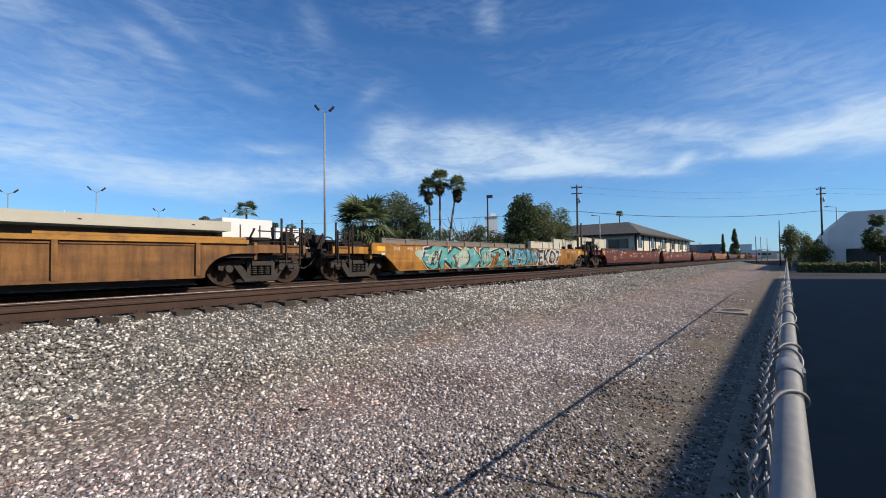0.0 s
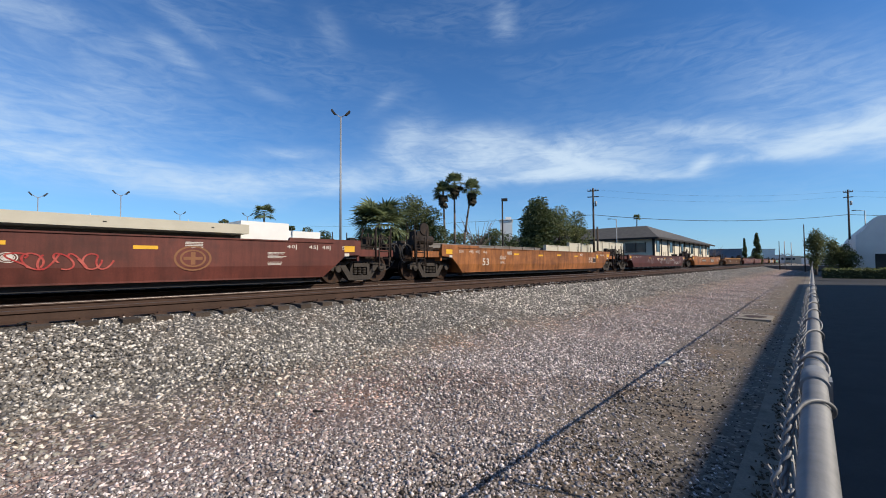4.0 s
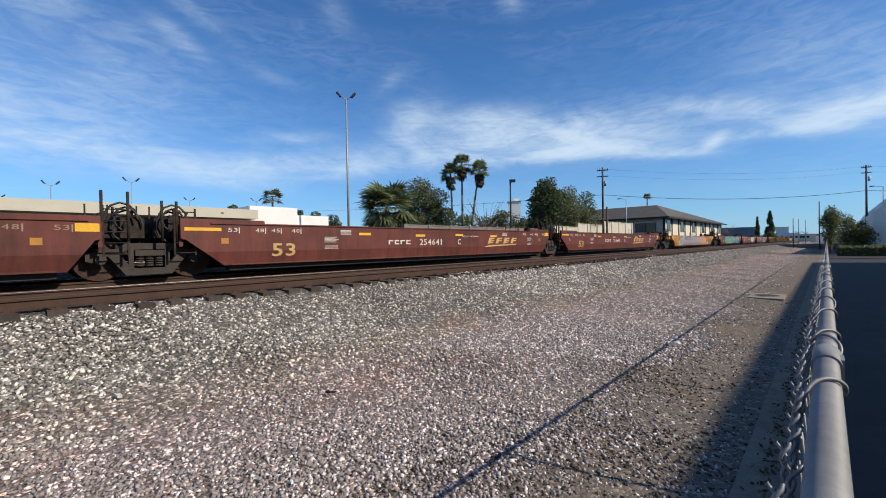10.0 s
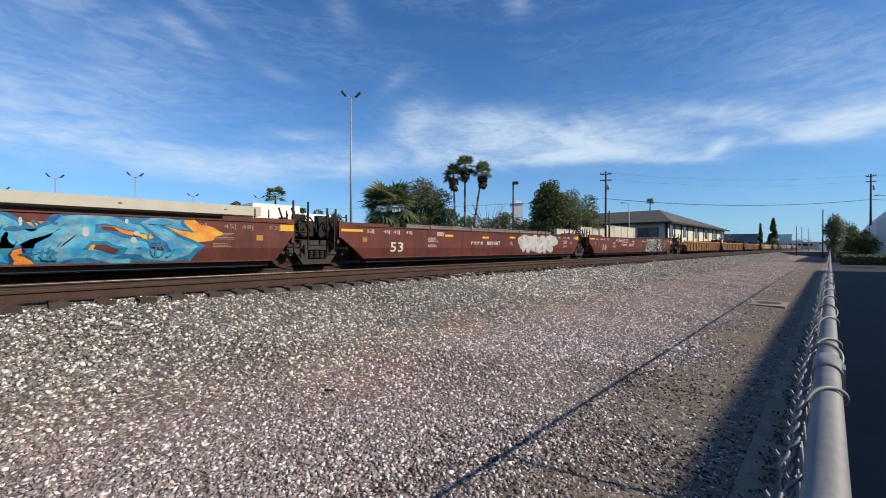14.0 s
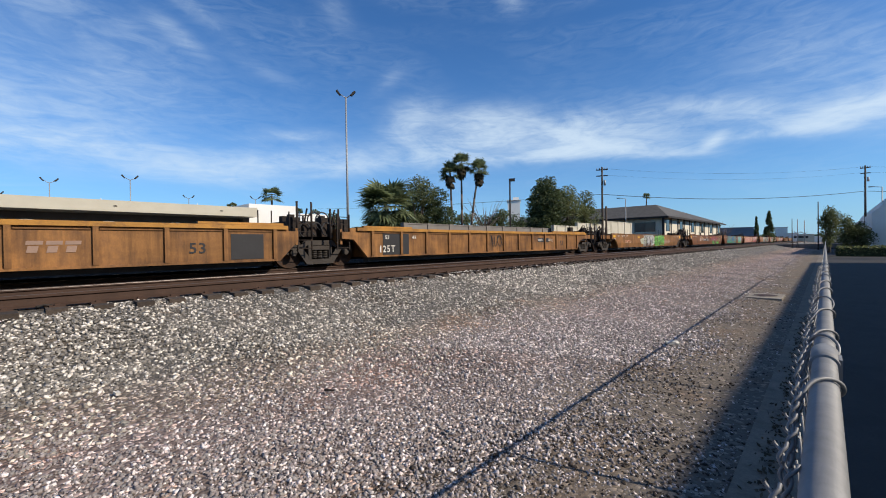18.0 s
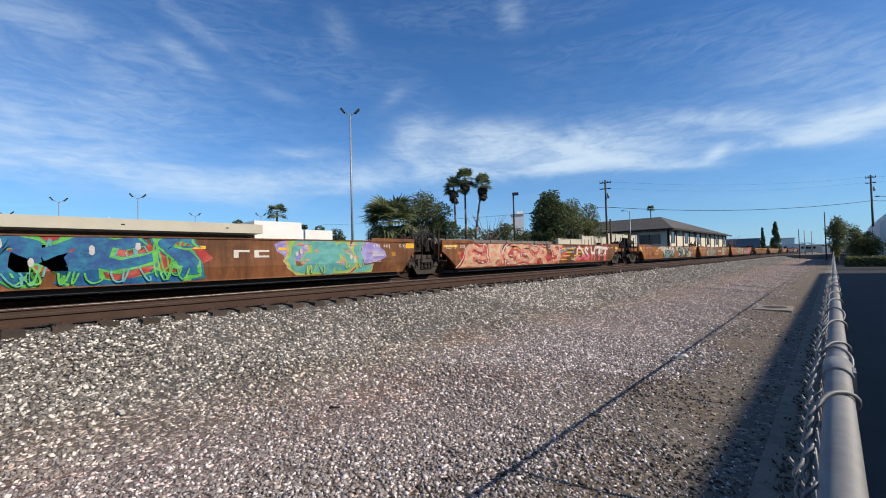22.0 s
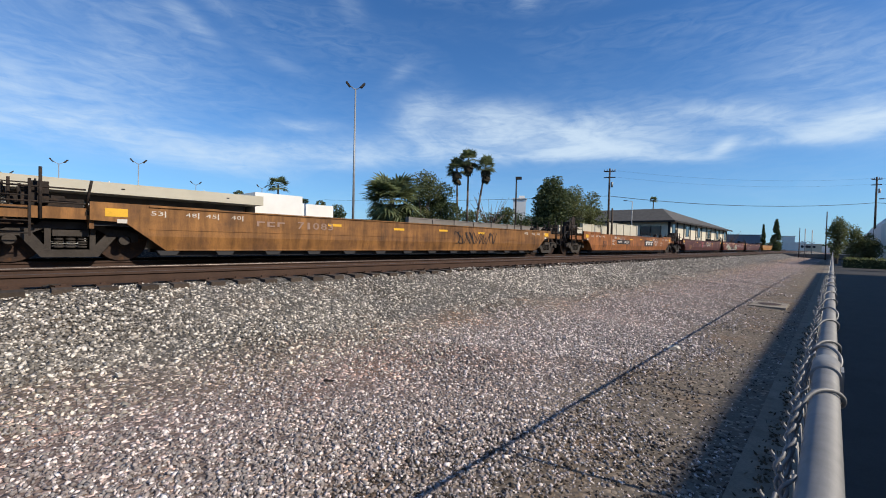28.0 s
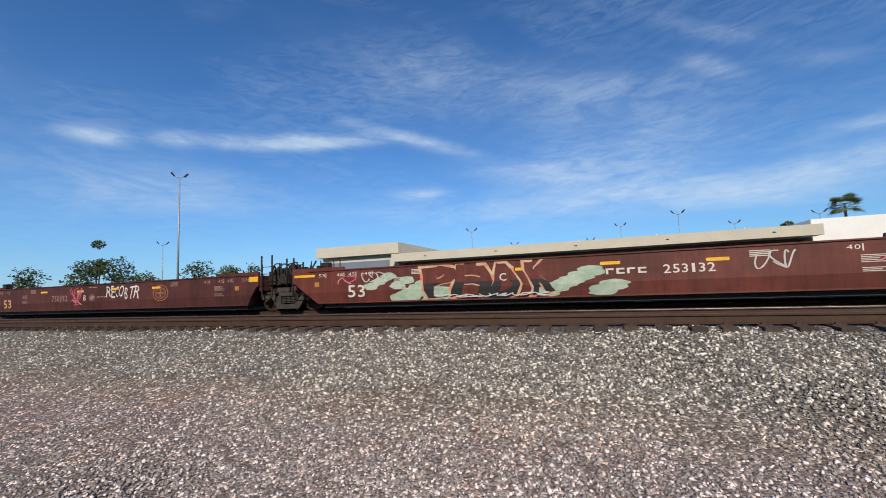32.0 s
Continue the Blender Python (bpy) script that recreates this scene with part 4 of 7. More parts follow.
    # level crossing signals
    for az, d in ((2.65, 120), (2.1, 128)):
        t = thing("crossing_signal", "level crossing signal mast with crossbuck and dark lamps", "crossing signal", pose(*polar(az, d, GZ)))
        bm = bmesh.new()
        tube(bm, (0, 0, 0), (0, 0, 6.2), 0.08, n=8)
        part("mast", bm, "mast", t)
        bm = bmesh.new()
        for s in (-1, 1):
            slab(bm, [(-0.6, 3.0 + s * 0.5 - 0.1), (-0.55, 3.0 + s * 0.5 + 0.1), (0.6, 3.0 - s * 0.5 + 0.1), (0.55, 3.0 - s * 0.5 - 0.1)], -0.14 - 0.02 * s, -0.12 - 0.02 * s, "y")
        part("crossbuck", bm, "white", t)
        for s in (-0.4, 0.4):
            bm = bmesh.new()
            tube(bm, (s, -0.2, 2.3), (s, -0.05, 2.3), 0.28, n=12)
            part("lamp", bm, "black", t)
    # crossing road
    bm = bmesh.new()
    box(bm, -80, 60, 120, 130, 0.2, 1.09)
    solid("crossing_road", bm, "old_asphalt", "asphalt road crossing the tracks", "road", kind="structure")


far_end()


def right_side():
    # hedge, trees and the white building past the lot
    rng = random.Random(5)
    v, f = [], []
    for i in range(5200):
        x, y, z = rng.uniform(0, 26), rng.uniform(-0.8, 0.8), rng.random() ** 0.7 * 1.25
        p = Vector((x + 0.1 * rng.gauss(0, 1), y, z + 0.08 * noise.noise((x, y, 0))))
        u = Vector((rng.gauss(0, 1), rng.gauss(0, 1), rng.gauss(0, 1))).normalized() * 0.14
        w = u.cross(Vector((rng.gauss(0, 1), rng.gauss(0, 1), rng.gauss(0, 1)))).normalized() * 0.08
        k = len(v)
        v += [p - u, p + w, p + u, p - w]
        f.append((k, k + 1, k + 2, k + 3))
    h = thing("hedge", "long clipped dark green hedge along the parking lot", "hedge", fence_m @ pose(0.9, 69, 0))
    part("foliage", raw("foliage", v, f, "leaf_light"), None, h)
    bm = bmesh.new()
    box(bm, 0, 26, -0.55, 0.55, 0, 1.0)
    part("core", bm, "leaf_dark", h)
    make_tree(0.25, 72, 5.7, 2.3, "leaf", 80, "olive green tree beyond the parking lot", 0.16, 1.5, 16, 5200, 0.10)
    make_tree(-0.95, 76, 4.8, 2.5, "leaf_light", 81, "airy green tree beyond the parking lot", 0.15, 1.3, 14, 3400, 0.10)
    make_tree(-1.95, 77, 3.8, 2.9, "leaf", 82, "green tree beyond the parking lot", 0.06, 1.1, 14, 4200, 0.12)
    make_tree(-6.2, 62, 5.8, 2.2, "leaf_dark", 83, "dark green tree at the white building", 0.3, 1.0, 8, 1500, 0.22)
    b = thing("white_hall", "large white hall with a stepped corner", "building", pose(3.0, 78, 0))
    bm = bmesh.new()
    slab(bm, [(0.8, 0), (40, 0), (40, 8.0), (3.0, 8.0), (2.5, 7.7), (1.9, 6.9), (1.5, 6.1), (0.8, 5.5)], 0, 60, "y")
    part("wall", bm, "white_wall", b)
    bm = bmesh.new()
    box(bm, 2.5, 39.5, -0.05, 0, 0.5, 3.0)
    part("window_band", bm, "glass", b)
    # office block whose shade covers the lot
    o = thing("office_block", "plain beige office block beside the parking lot", "building", fence_m @ pose(14, -12, 0))
    bm = bmesh.new()
    box(bm, 0, 20, -60, 66, 0, OFFICE_H)
    part("wall", bm, "stucco", o)
    bm = bmesh.new()
    box(bm, -0.15, 20.2, -60.2, 66.2, OFFICE_H, OFFICE_H + 0.35)
    part("parapet", bm, "concrete", o)
    bm = bmesh.new()
    for z in (1.0, 4.2, 7.4):
        for i in range(16):
            box(bm, -0.04, 0, -58 + i * 6.8, -54 + i * 6.8, z, z + 1.7)
    part("window_rows", bm, "glass", o)


OFFICE_H = 0.64 + 14 / (0.943 / math.tan(SUN_EL)) - 0.37
right_side()


# ---- gravel, fence fabric and small things on the ground ----
def stones(name, mat, n, size0, size1, xlo, xhi, seed, label, rmin=2.2, rmax=26.0, blend=0.0, arc=(-2, 166)):
    """Loose stones, thick near the fence and thinner with distance."""
    rng = np.random.default_rng(seed)
    r = rmin * (rmax / rmin) ** rng.random(n)
    a = np.radians(rng.uniform(*arc, n))
    x, y = -np.sin(a) * r, np.cos(a) * r
    ok = (x > xlo + 0.3 * np.sin(y * 0.9 + seed) + rng.exponential(blend, n) * (blend > 0)) & (x < xhi + 0.35 * np.sin(y * 1.3 + 2) + rng.normal(0, 0.45, n))
    x, y = x[ok], y[ok]
    n = len(x)
    z = np.array([ground_z(px) + (0.03 * noise.noise((px * 0.7, py * 0.5, 0)) if px < -0.8 else 0) for px, py in zip(x, y)])
    base = np.array([(1, 0, 0), (-1, 0, 0), (0, 1, 0), (0, -1, 0), (0, 0, 1), (0, 0, -1)], float)
    s = rng.uniform(size0, size1, (n, 1, 1)) * rng.uniform(0.6, 1.25, (n, 1, 3))
    v = base[None] * s + rng.normal(0, 1, (n, 6, 3)) * s * 0.28
    yaw, tilt = rng.uniform(0, 6.283, n), rng.uniform(-0.7, 0.7, n)
    cy, sy, ct, st = np.cos(yaw)[:, None], np.sin(yaw)[:, None], np.cos(tilt)[:, None], np.sin(tilt)[:, None]
    vx, vy, vz = v[..., 0], v[..., 1], v[..., 2]
    vx, vz = vx * ct - vz * st, vx * st + vz * ct
    vx, vy = vx * cy - vy * sy, vx * sy + vy * cy
    co = np.stack([vx + x[:, None], vy + y[:, None], vz * 0.8 + z[:, None] + s[:, 0, 2:3] * 0.22], -1).reshape(-1, 3)
    tri = np.array([(0, 2, 4), (2, 1, 4), (1, 3, 4), (3, 0, 4), (2, 0, 5), (1, 2, 5), (3, 1, 5), (0, 3, 5)])
    f = (tri[None] + 6 * np.arange(n)[:, None, None]).reshape(-1)
    me = bpy.data.meshes.new(name)
    me.vertices.add(len(co))
    me.vertices.foreach_set("co", co.ravel())
    me.loops.add(len(f))
    me.loops.foreach_set("vertex_index", f)
    me.polygons.add(len(f) // 3)
    me.polygons.foreach_set("loop_start", np.arange(0, len(f), 3))
    me.update(calc_edges=True)
    me.materials.append(M[mat])
    return tagged(new(name, me), label, "gravel", kind="stuff")


stones("ballast_stones", "stone", 150000, 0.021, 0.041, -9.55, -6.9, 3, "loose grey ballast stones on the track shoulder", 6.6, 26.0)
stones("ballast_stones", "stone", 70000, 0.030, 0.054, -9.55, -6.9, 13, "loose grey ballast stones along the far shoulder", 14.0, 62.0, arc=(8, 46))
stones("rusty_stones", "ruststone", 50000, 0.018, 0.038, -7.3, -5.3, 14, "rust-stained gravel in a strip along the ballast", 5.2, 50.0, 0.3, arc=(4, 170))
stones("gravel_stones", "pinkstone", 150000, 0.012, 0.029, -6.4, -2.1, 4, "loose pinkish gravel", 2.2, 30.0, 0.6)
stones("gravel_stones", "pinkstone", 90000, 0.017, 0.035, -6.2, -2.2, 15, "loose pinkish gravel farther along the fence", 7.5, 55.0, 0.6, arc=(2.5, 62))
stones("dirt_clods", "clod", 50000, 0.006, 0.024, -2.6, -0.9, 16, "dark clods and cinders on the bare dirt", 1.2, 24.0, arc=(-1, 120))
stones("track_stones", "stone", 60000, 0.018, 0.036, -13.8, -12.55, 6, "grey ballast stones between the two tracks", 13.0, 60.0)
stones("dirt_pebbles", "pinkstone", 90000, 0.006, 0.021, -2.7, -1.0, 5, "scattered pebbles on bare dirt", 0.7, 22.0)


def fence_fabric():
    rng = random.Random(8)
    X, Z = -0.034, 1.83
    paths = []
    for i in range(640):
        y = -5.5 + i * 0.056
        paths.append([Vector((X + 0.004 * (-1) ** j + 0.004 * math.sin(y * 3), y + 0.028 * (-1) ** (j + i), 0.04 + j * 0.056)) for j in range(32)])
    fab = part("fabric", wire_mesh("fabric", paths, 0.0019, 3), None, fence, "twisted galvanised wire fabric")
    fab["kind"] = "stuff"
    # twisted ends above the fabric
    for i in range(90):
        y = 0.20 + i * 0.056
        lean = rng.uniform(-0.010, 0.006)
        two = []
        for s in (0, math.pi):
            pts = []
            for j in range(19):
                u = j / 18
                r = 0.0028 if u < 0.8 else 0.0028 + 0.03 * (u - 0.8) ** 1.2
                pts.append(Vector((X - 0.004 + r * math.cos(u * 13 + s) + lean * u, y + 0.7 * r * math.sin(u * 13 + s) + 0.038 * u, Z - 0.050 + 0.060 * u)))
            two.append(pts)
        part("barb", wire_mesh("barb", two, 0.0021, 5), None, fence)
    # ties round the rail
    for y, s in ((0.50, 1), (0.93, 1), (1.30, -1), (1.42, 1), (1.85, 1), (2.2, -1), (2.65, 1), (3.1, 1), (3.6, -1), (4.0, 1), (4.6, 1), (5.2, -1), (5.9, 1)):
        pts = [Vector((X - 0.006, y - 0.075 * s, Z - 0.022)), Vector((X + 0.002, y - 0.06 * s, Z + 0.002))]
        for j in range(15):
            a = radians(150 - 215 * j / 14)
            pts.append(Vector((-0.006 + 0.0240 * math.cos(a), y - 0.045 * s + 0.09 * s * j / 14, Z + 0.0240 * math.sin(a))))
        pts.append(Vector((0.012, y + 0.06 * s, Z - 0.03)))
        part("wire_tie", wire_mesh("wire_tie", [pts], 0.0033, 6), None, fence)
    # bracket where the rail meets a post
    bm = bmesh.new()
    box(bm, 0.015, 0.020, 1.12, 1.17, Z - 0.03, Z + 0.012)
    part("rail_clamp", bm, "galv", fence, bevel=0.002)


fence_fabric()


def crumple(name, w, h, mat, label, category, at_m, seed, lift=0.05):
    rng = random.Random(seed)
    bm = bmesh.new()
    top = [[bm.verts.new((w * (i / 5 - 0.5), h * (j / 4 - 0.5), 0.03 + rng.uniform(0, lift))) for j in range(5)] for i in range(6)]
    low = [[bm.verts.new((w * (i / 5 - 0.5) * 0.8, h * (j / 4 - 0.5) * 0.8, 0.0)) for j in range(5)] for i in range(6)]
    for i in range(5):
        for j in range(4):
            bm.faces.new((top[i][j], top[i + 1][j], top[i + 1][j + 1], top[i][j + 1]))
            bm.faces.new((low[i][j], low[i][j + 1], low[i + 1][j + 1], low[i + 1][j]))
    rim = [(i, 0) for i in range(6)] + [(5, j) for j in range(1, 5)] + [(i, 4) for i in range(4, -1, -1)] + [(0, j) for j in range(3, 0, -1)]
    for (i, j), (k, m) in zip(rim, rim[1:] + rim[:1]):
        bm.faces.new((top[k][m], top[i][j], low[i][j], low[k][m]))
    solid(name, bm, mat, label, category, at_m)


crumple("paper_scrap", 0.26, 0.13, "white", "crumpled white paper scrap on the gravel", "litter", pose(-2.28, 8.9, ground_z(-2.28) + 0.03, 5, 0, 40), 1, 0.05)
crumple("paper_scrap", 0.10, 0.05, "white", "small torn white paper on the gravel", "litter", pose(-6.3, 0.9, ground_z(-6.3) + 0.02, 0, 0, 10), 2, 0.015)


def stick(x, y, length, yaw, seed):
    rng = random.Random(seed)
    bm = bmesh.new()
    p = Vector((-length / 2, 0, 0.03))
    for i in range(4):
        q = p + Vector((length / 4, rng.uniform(-0.02, 0.02), rng.uniform(-0.012, 0.02)))
        tube(bm, p, q, 0.02 - 0.003 * i, 0.017 - 0.003 * i, 6)
        p = q
    solid("wood_scrap", bm, "timber", "short dark wood scrap lying on the stones", "debris", pose(x, y, ground_z(x) + 0.02, 0, 0, yaw))


stick(-4.72, 2.85, 0.16, 20, 1)
stick(-10.0, 0.55, 0.45, 120, 2)
stick(-8.6, -8.4, 0.30, 60, 3)
stick(-9.3, 0.0, 0.35, -30, 4)


def ground_slab():
    s = thing("utility_cover", "weathered concrete slab with a round rusty cover", "utility cover", pose(-1.75, 18.8, ground_z(-1.75), 0, 0, FENCE_YAW))
    bm = bmesh.new()
    box(bm, -0.5, 0.5, -0.8, 0.8, -0.1, 0.05)
    part("slab", bm, "slab", s, bevel=0.015)
    part("cover_rim", tube(bmesh.new(), (0, 0, 0.045), (0, 0, 0.062), 0.4, n=28), "slab", s)
    part("cover", tube(bmesh.new(), (0, 0, 0.05), (0, 0, 0.070), 0.34, n=28), "rail", s, "rusty round cover")


ground_slab()


def litter():
    """Dry leaves and crumbs of dirt along the concrete strip."""
    rng = random.Random(12)
    v, f = [], []
    for i in range(1500):
        y = 0.6 + 14 * rng.random() ** 1.6
        c = 0.5 + 0.5 * noise.noise((y * 1.7, 3.0, 0))
        if rng.random() > c:
            continue
        p = Vector((-0.40 + rng.gauss(0, 0.05), y, 0.035 + abs(rng.gauss(0, 0.022))))
        u = Vector((rng.gauss(0, 1), rng.gauss(0, 1), rng.gauss(0, 0.7))).normalized() * rng.uniform(0.012, 0.035)
        w = u.cross(Vector((rng.gauss(0, 1), rng.gauss(0, 1), rng.gauss(0, 1)))).normalized() * 0.014
        k = len(v)
        v += [p - u, p + w, p + u, p - w]
        f.append((k, k + 1, k + 2, k + 3))
    ob = tagged(new("leaf_litter", raw("leaf_litter", v, f, "dead_leaf")), "dry leaves gathered along the concrete strip", "litter", kind="stuff")
    ob.matrix_basis = fence_m


litter()


# bring the site plan to metres
for site in [o for o in scene.collection.objects if o.parent is None and o.type in ("MESH", "EMPTY")]:
    site.matrix_basis = Matrix.Scale(PLAN, 4) @ site.matrix_basis

make_track(TRACK_X, RAIL, "busy railway track on weathered ties under the train")
make_track(NEAR_X, NEAR_RAIL, "empty railway track with rusty rails on weathered ties")


# ---- the train ----
UNIT = 14.4
JOINTS = [-23.55, -21.941, -20.316, -18.825, -17.507, -16.01, -14.435, -12.82, -11.207, -9.585, -8.095, -6.756, -5.293, -3.69, -2.208, -0.933, 0.532,
          2.016, 3.337, 4.789, 6.353, 7.819, 9.12, 10.573, 12.033, 13.348, 14.845, 16.375, 18.004, 19.563, 21.057, 22.378, 23.748, 25.18]


def train_shift(t):
    u = t - 16
    return -1.424 - UNIT * (1.38255 * u - 0.0017396 * u * u)


def gloss_mix(name, c1, c2, scale=1.6, rough=0.55):
    c1, c2 = (tuple(0.84 * v for v in c) for c in (c1, c2))
    return shade(name, c1, rough, var=0.14, scale=scale, streak=c2, streak_at=(0.42, 0.60), grain=12)


SPRAY = {
    "teal": gloss_mix("teal_spray", (0.10, 0.36, 0.36), (0.16, 0.45, 0.42)),
    "aqua": gloss_mix("aqua_spray", (0.09, 0.27, 0.42), (0.20, 0.45, 0.55)),
    "blue": gloss_mix("blue_spray", (0.02, 0.09, 0.28), (0.02, 0.22, 0.36)),
    "cyan": gloss_mix("cyan_spray", (0.03, 0.30, 0.55), (0.10, 0.48, 0.66)),
    "white": gloss_mix("white_spray", (0.62, 0.62, 0.60), (0.50, 0.50, 0.50)),
    "grey": gloss_mix("silver_spray", (0.36, 0.36, 0.37), (0.27, 0.27, 0.29)),
    "black": gloss_mix("black_spray", (0.012, 0.012, 0.014), (0.03, 0.03, 0.032)),
    "red": gloss_mix("red_spray", (0.42, 0.03, 0.03), (0.55, 0.13, 0.10)),
    "pink": gloss_mix("pink_spray", (0.60, 0.10, 0.16), (0.72, 0.26, 0.30)),
    "cream": gloss_mix("cream_spray", (0.66, 0.50, 0.33), (0.66, 0.22, 0.14)),
    "green": gloss_mix("green_spray", (0.08, 0.42, 0.06), (0.18, 0.58, 0.12)),
    "lime": gloss_mix("lime_spray", (0.45, 0.58, 0.10), (0.20, 0.45, 0.12)),
    "orange": gloss_mix("orange_spray", (0.75, 0.22, 0.03), (0.80, 0.45, 0.05)),
    "yellow": gloss_mix("yellow_spray", (0.75, 0.55, 0.06), (0.70, 0.42, 0.05)),
    "purple": gloss_mix("purple_spray", (0.28, 0.22, 0.55), (0.40, 0.38, 0.68)),
    "magenta": gloss_mix("magenta_spray", (0.45, 0.03, 0.22), (0.30, 0.02, 0.12)),
    "mint": gloss_mix("mint_spray", (0.36, 0.50, 0.38), (0.50, 0.58, 0.48)),
    "soot": gloss_mix("faded_black_spray", (0.065, 0.055, 0.045), (0.15, 0.12, 0.09)),
    "sage": gloss_mix("pale_green_spray", (0.42, 0.46, 0.34), (0.52, 0.54, 0.42)),
}
M["gold"] = paint("gold_lettering", (0.52, 0.34, 0.13))
M["stencil"] = paint("white_stencil", (0.60, 0.57, 0.52))
M["faded"] = paint("faded_stencil", (0.30, 0.20, 0.15))
M["old_gold"] = paint("worn_gold_emblem", (0.23, 0.10, 0.045))


LEAN = {}          # cars whose side leans inward below a crease


def lean_x(car, z):
    return LEAN.get(car.name, 0.0) * max(0.0, 0.80 - z)


def lettering(name, text, car, y0, y1, z0, z1, mat, lift=0.004, fat=0.0, wild=0.0, slant=0.0, seed=0, label="", grow=0.0, gap=0.12, face=HALF, zmax=1.79):
    """Flat letters on the car's near side, between y0 and y1 along it and z0 and z1 above the rail."""
    rng = random.Random(seed)
    sizes = [0.45 if c == " " else max(0.35, glyph(c, 0.0)[2]) if not wild else 0.75 for c in text]
    total = sum(sizes) + gap * (len(text) - 1)
    k = (y1 - y0) / total
    verts, faces, y = [], [], y0
    for i, (c, s) in enumerate(zip(text, sizes)):
        w = s * k
        dz, rot, sc = (rng.uniform(-0.08, 0.08) * wild * (z1 - z0), rng.uniform(-9, 9) * wild, 1 + rng.uniform(-0.1, 0.2) * wild)
        if c != " ":
            v, f, _ = fine_glyph(c, fat) if wild else glyph(c, fat)
            base = len(verts)
            ca, sa = math.cos(radians(rot)), math.sin(radians(rot))
            for a, b in v:
                h = (z1 - z0) * sc
                py = (a - 0.5) * (w * (1 + 0.3 * wild) * (0.5 if c == "1" else 1) + 2 * grow)
                pz = (b - 0.5) * (h + 2 * grow)
                py += slant * pz
                if wild:
                    py *= 0.86 + 0.30 * math.sin(pz * 1.9 + i * 1.7 + seed)     # letters swell and pinch
                    pz += 0.08 * wild * math.sin(py * 4.6 + i * 2.1 + seed) + 0.025 * wild * math.sin(py * 15 + i)
                    py += 0.09 * wild * math.sin(pz * 5.2 + i + seed) + 0.025 * wild * math.sin(pz * 17 + 2 * i)
                py, pz = py * ca - pz * sa, py * sa + pz * ca
                zz = min(max((z0 + z1) / 2 + dz + pz, 0.34), zmax)
                verts.append((face + lift + (0.0007 * (i % 3) if wild else 0.0), y + w / 2 + py, zz))
            faces += [tuple(base + q for q in p) for p in f]
        y += w + gap * k
    me = bpy.data.meshes.new(name)
    me.from_pydata(verts, [], faces)
    if car.name in LEAN and min(v[2] for v in verts) < 0.80:
        bm = bmesh.new()
        bm.from_mesh(me)
        bmesh.ops.bisect_plane(bm, geom=bm.verts[:] + bm.edges[:] + bm.faces[:], plane_co=(0, 0, 0.80), plane_no=(0, 0, 1))
        for v in bm.verts:
            v.co.x -= lean_x(car, v.co.z)
        bm.to_mesh(me)
        bm.free()
    me.materials.append(mat if not isinstance(mat, str) else (M[mat] if mat in M else SPRAY[mat]))
    ob = new(name, me)
    ob.parent = car
    if label:
        ob["label"] = label
    return ob


def patch(name, car, discs, mat, lift=0.003, label="", face=HALF):
    """Overlapping spray patches; discs: y, z, half width, half height."""
    bm = bmesh.new()
    for i, (y, z, ry, rz) in enumerate(discs):
        rows, n = [], 14
        for k in range(n + 1):
            t = -1 + 2 * k / n
            zz = min(max(z + rz * t, 0.34), 1.785)
            hw = ry * math.sqrt(max(0.0, 1 - t * t)) * (1 + 0.12 * math.sin(5 * t + i)) + 0.01
            x = face + lift + 0.0004 * (i % 7) - lean_x(car, zz)
            off = 0.06 * ry * math.sin(9 * t + 2 * i)
            rows.append((bm.verts.new((x, y + off - hw, zz)), bm.verts.new((x, y + off + hw, zz))))
        for p, q in zip(rows, rows[1:]):
            bm.faces.new((p[0], p[1], q[1], q[0]))
    me = mesh_of(name, bm, M["white"])
    me.materials.clear()
    me.materials.append(SPRAY[mat] if mat in SPRAY else M[mat])
    ob = part(name, me, None, car, label)
    ob["kind"] = "stuff"
    return ob


FORMS = (
    (((0.42, 0.36), (0.0, 0.5), (-0.42, 0.15), (-0.38, -0.25), (0.0, -0.5), (0.44, -0.34)), ((0.1, -0.02), (0.44, -0.05))),
    (((0.42, 0.38), (-0.1, 0.5), (-0.38, 0.22), (0.05, 0.0), (0.38, -0.22), (0.1, -0.5), (-0.46, -0.38)),),
    (((-0.42, -0.5), (-0.36, 0.1), (-0.3, 0.5)), ((-0.3, 0.42), (0.02, -0.1), (0.3, -0.46)), ((0.3, -0.46), (0.36, 0.1), (0.44, 0.52))),
    (((0.05, 0.5), (-0.42, 0.12), (-0.2, -0.45), (0.3, -0.4), (0.42, 0.12), (0.08, 0.46)),),
    (((-0.34, 0.52), (-0.38, -0.25), (0.0, -0.5), (0.4, -0.28), (0.36, 0.5)),),
    (((-0.42, -0.5), (-0.36, 0.15), (0.0, 0.5), (0.38, 0.15), (0.44, -0.52)), ((-0.25, -0.08), (0.28, -0.12))),
    (((-0.4, 0.52), (-0.36, 0.0), (-0.42, -0.52)), ((0.42, 0.48), (-0.1, 0.02), (0.46, -0.5))),
    (((-0.46, 0.4), (0.12, 0.44), (-0.2, -0.04), (0.28, -0.1), (-0.08, -0.5), (0.48, -0.44)),),
    (((-0.34, 0.46), (-0.36, -0.5)), ((-0.02, 0.3), (0.0, -0.44)), ((0.34, 0.5), (0.34, -0.44))),
)


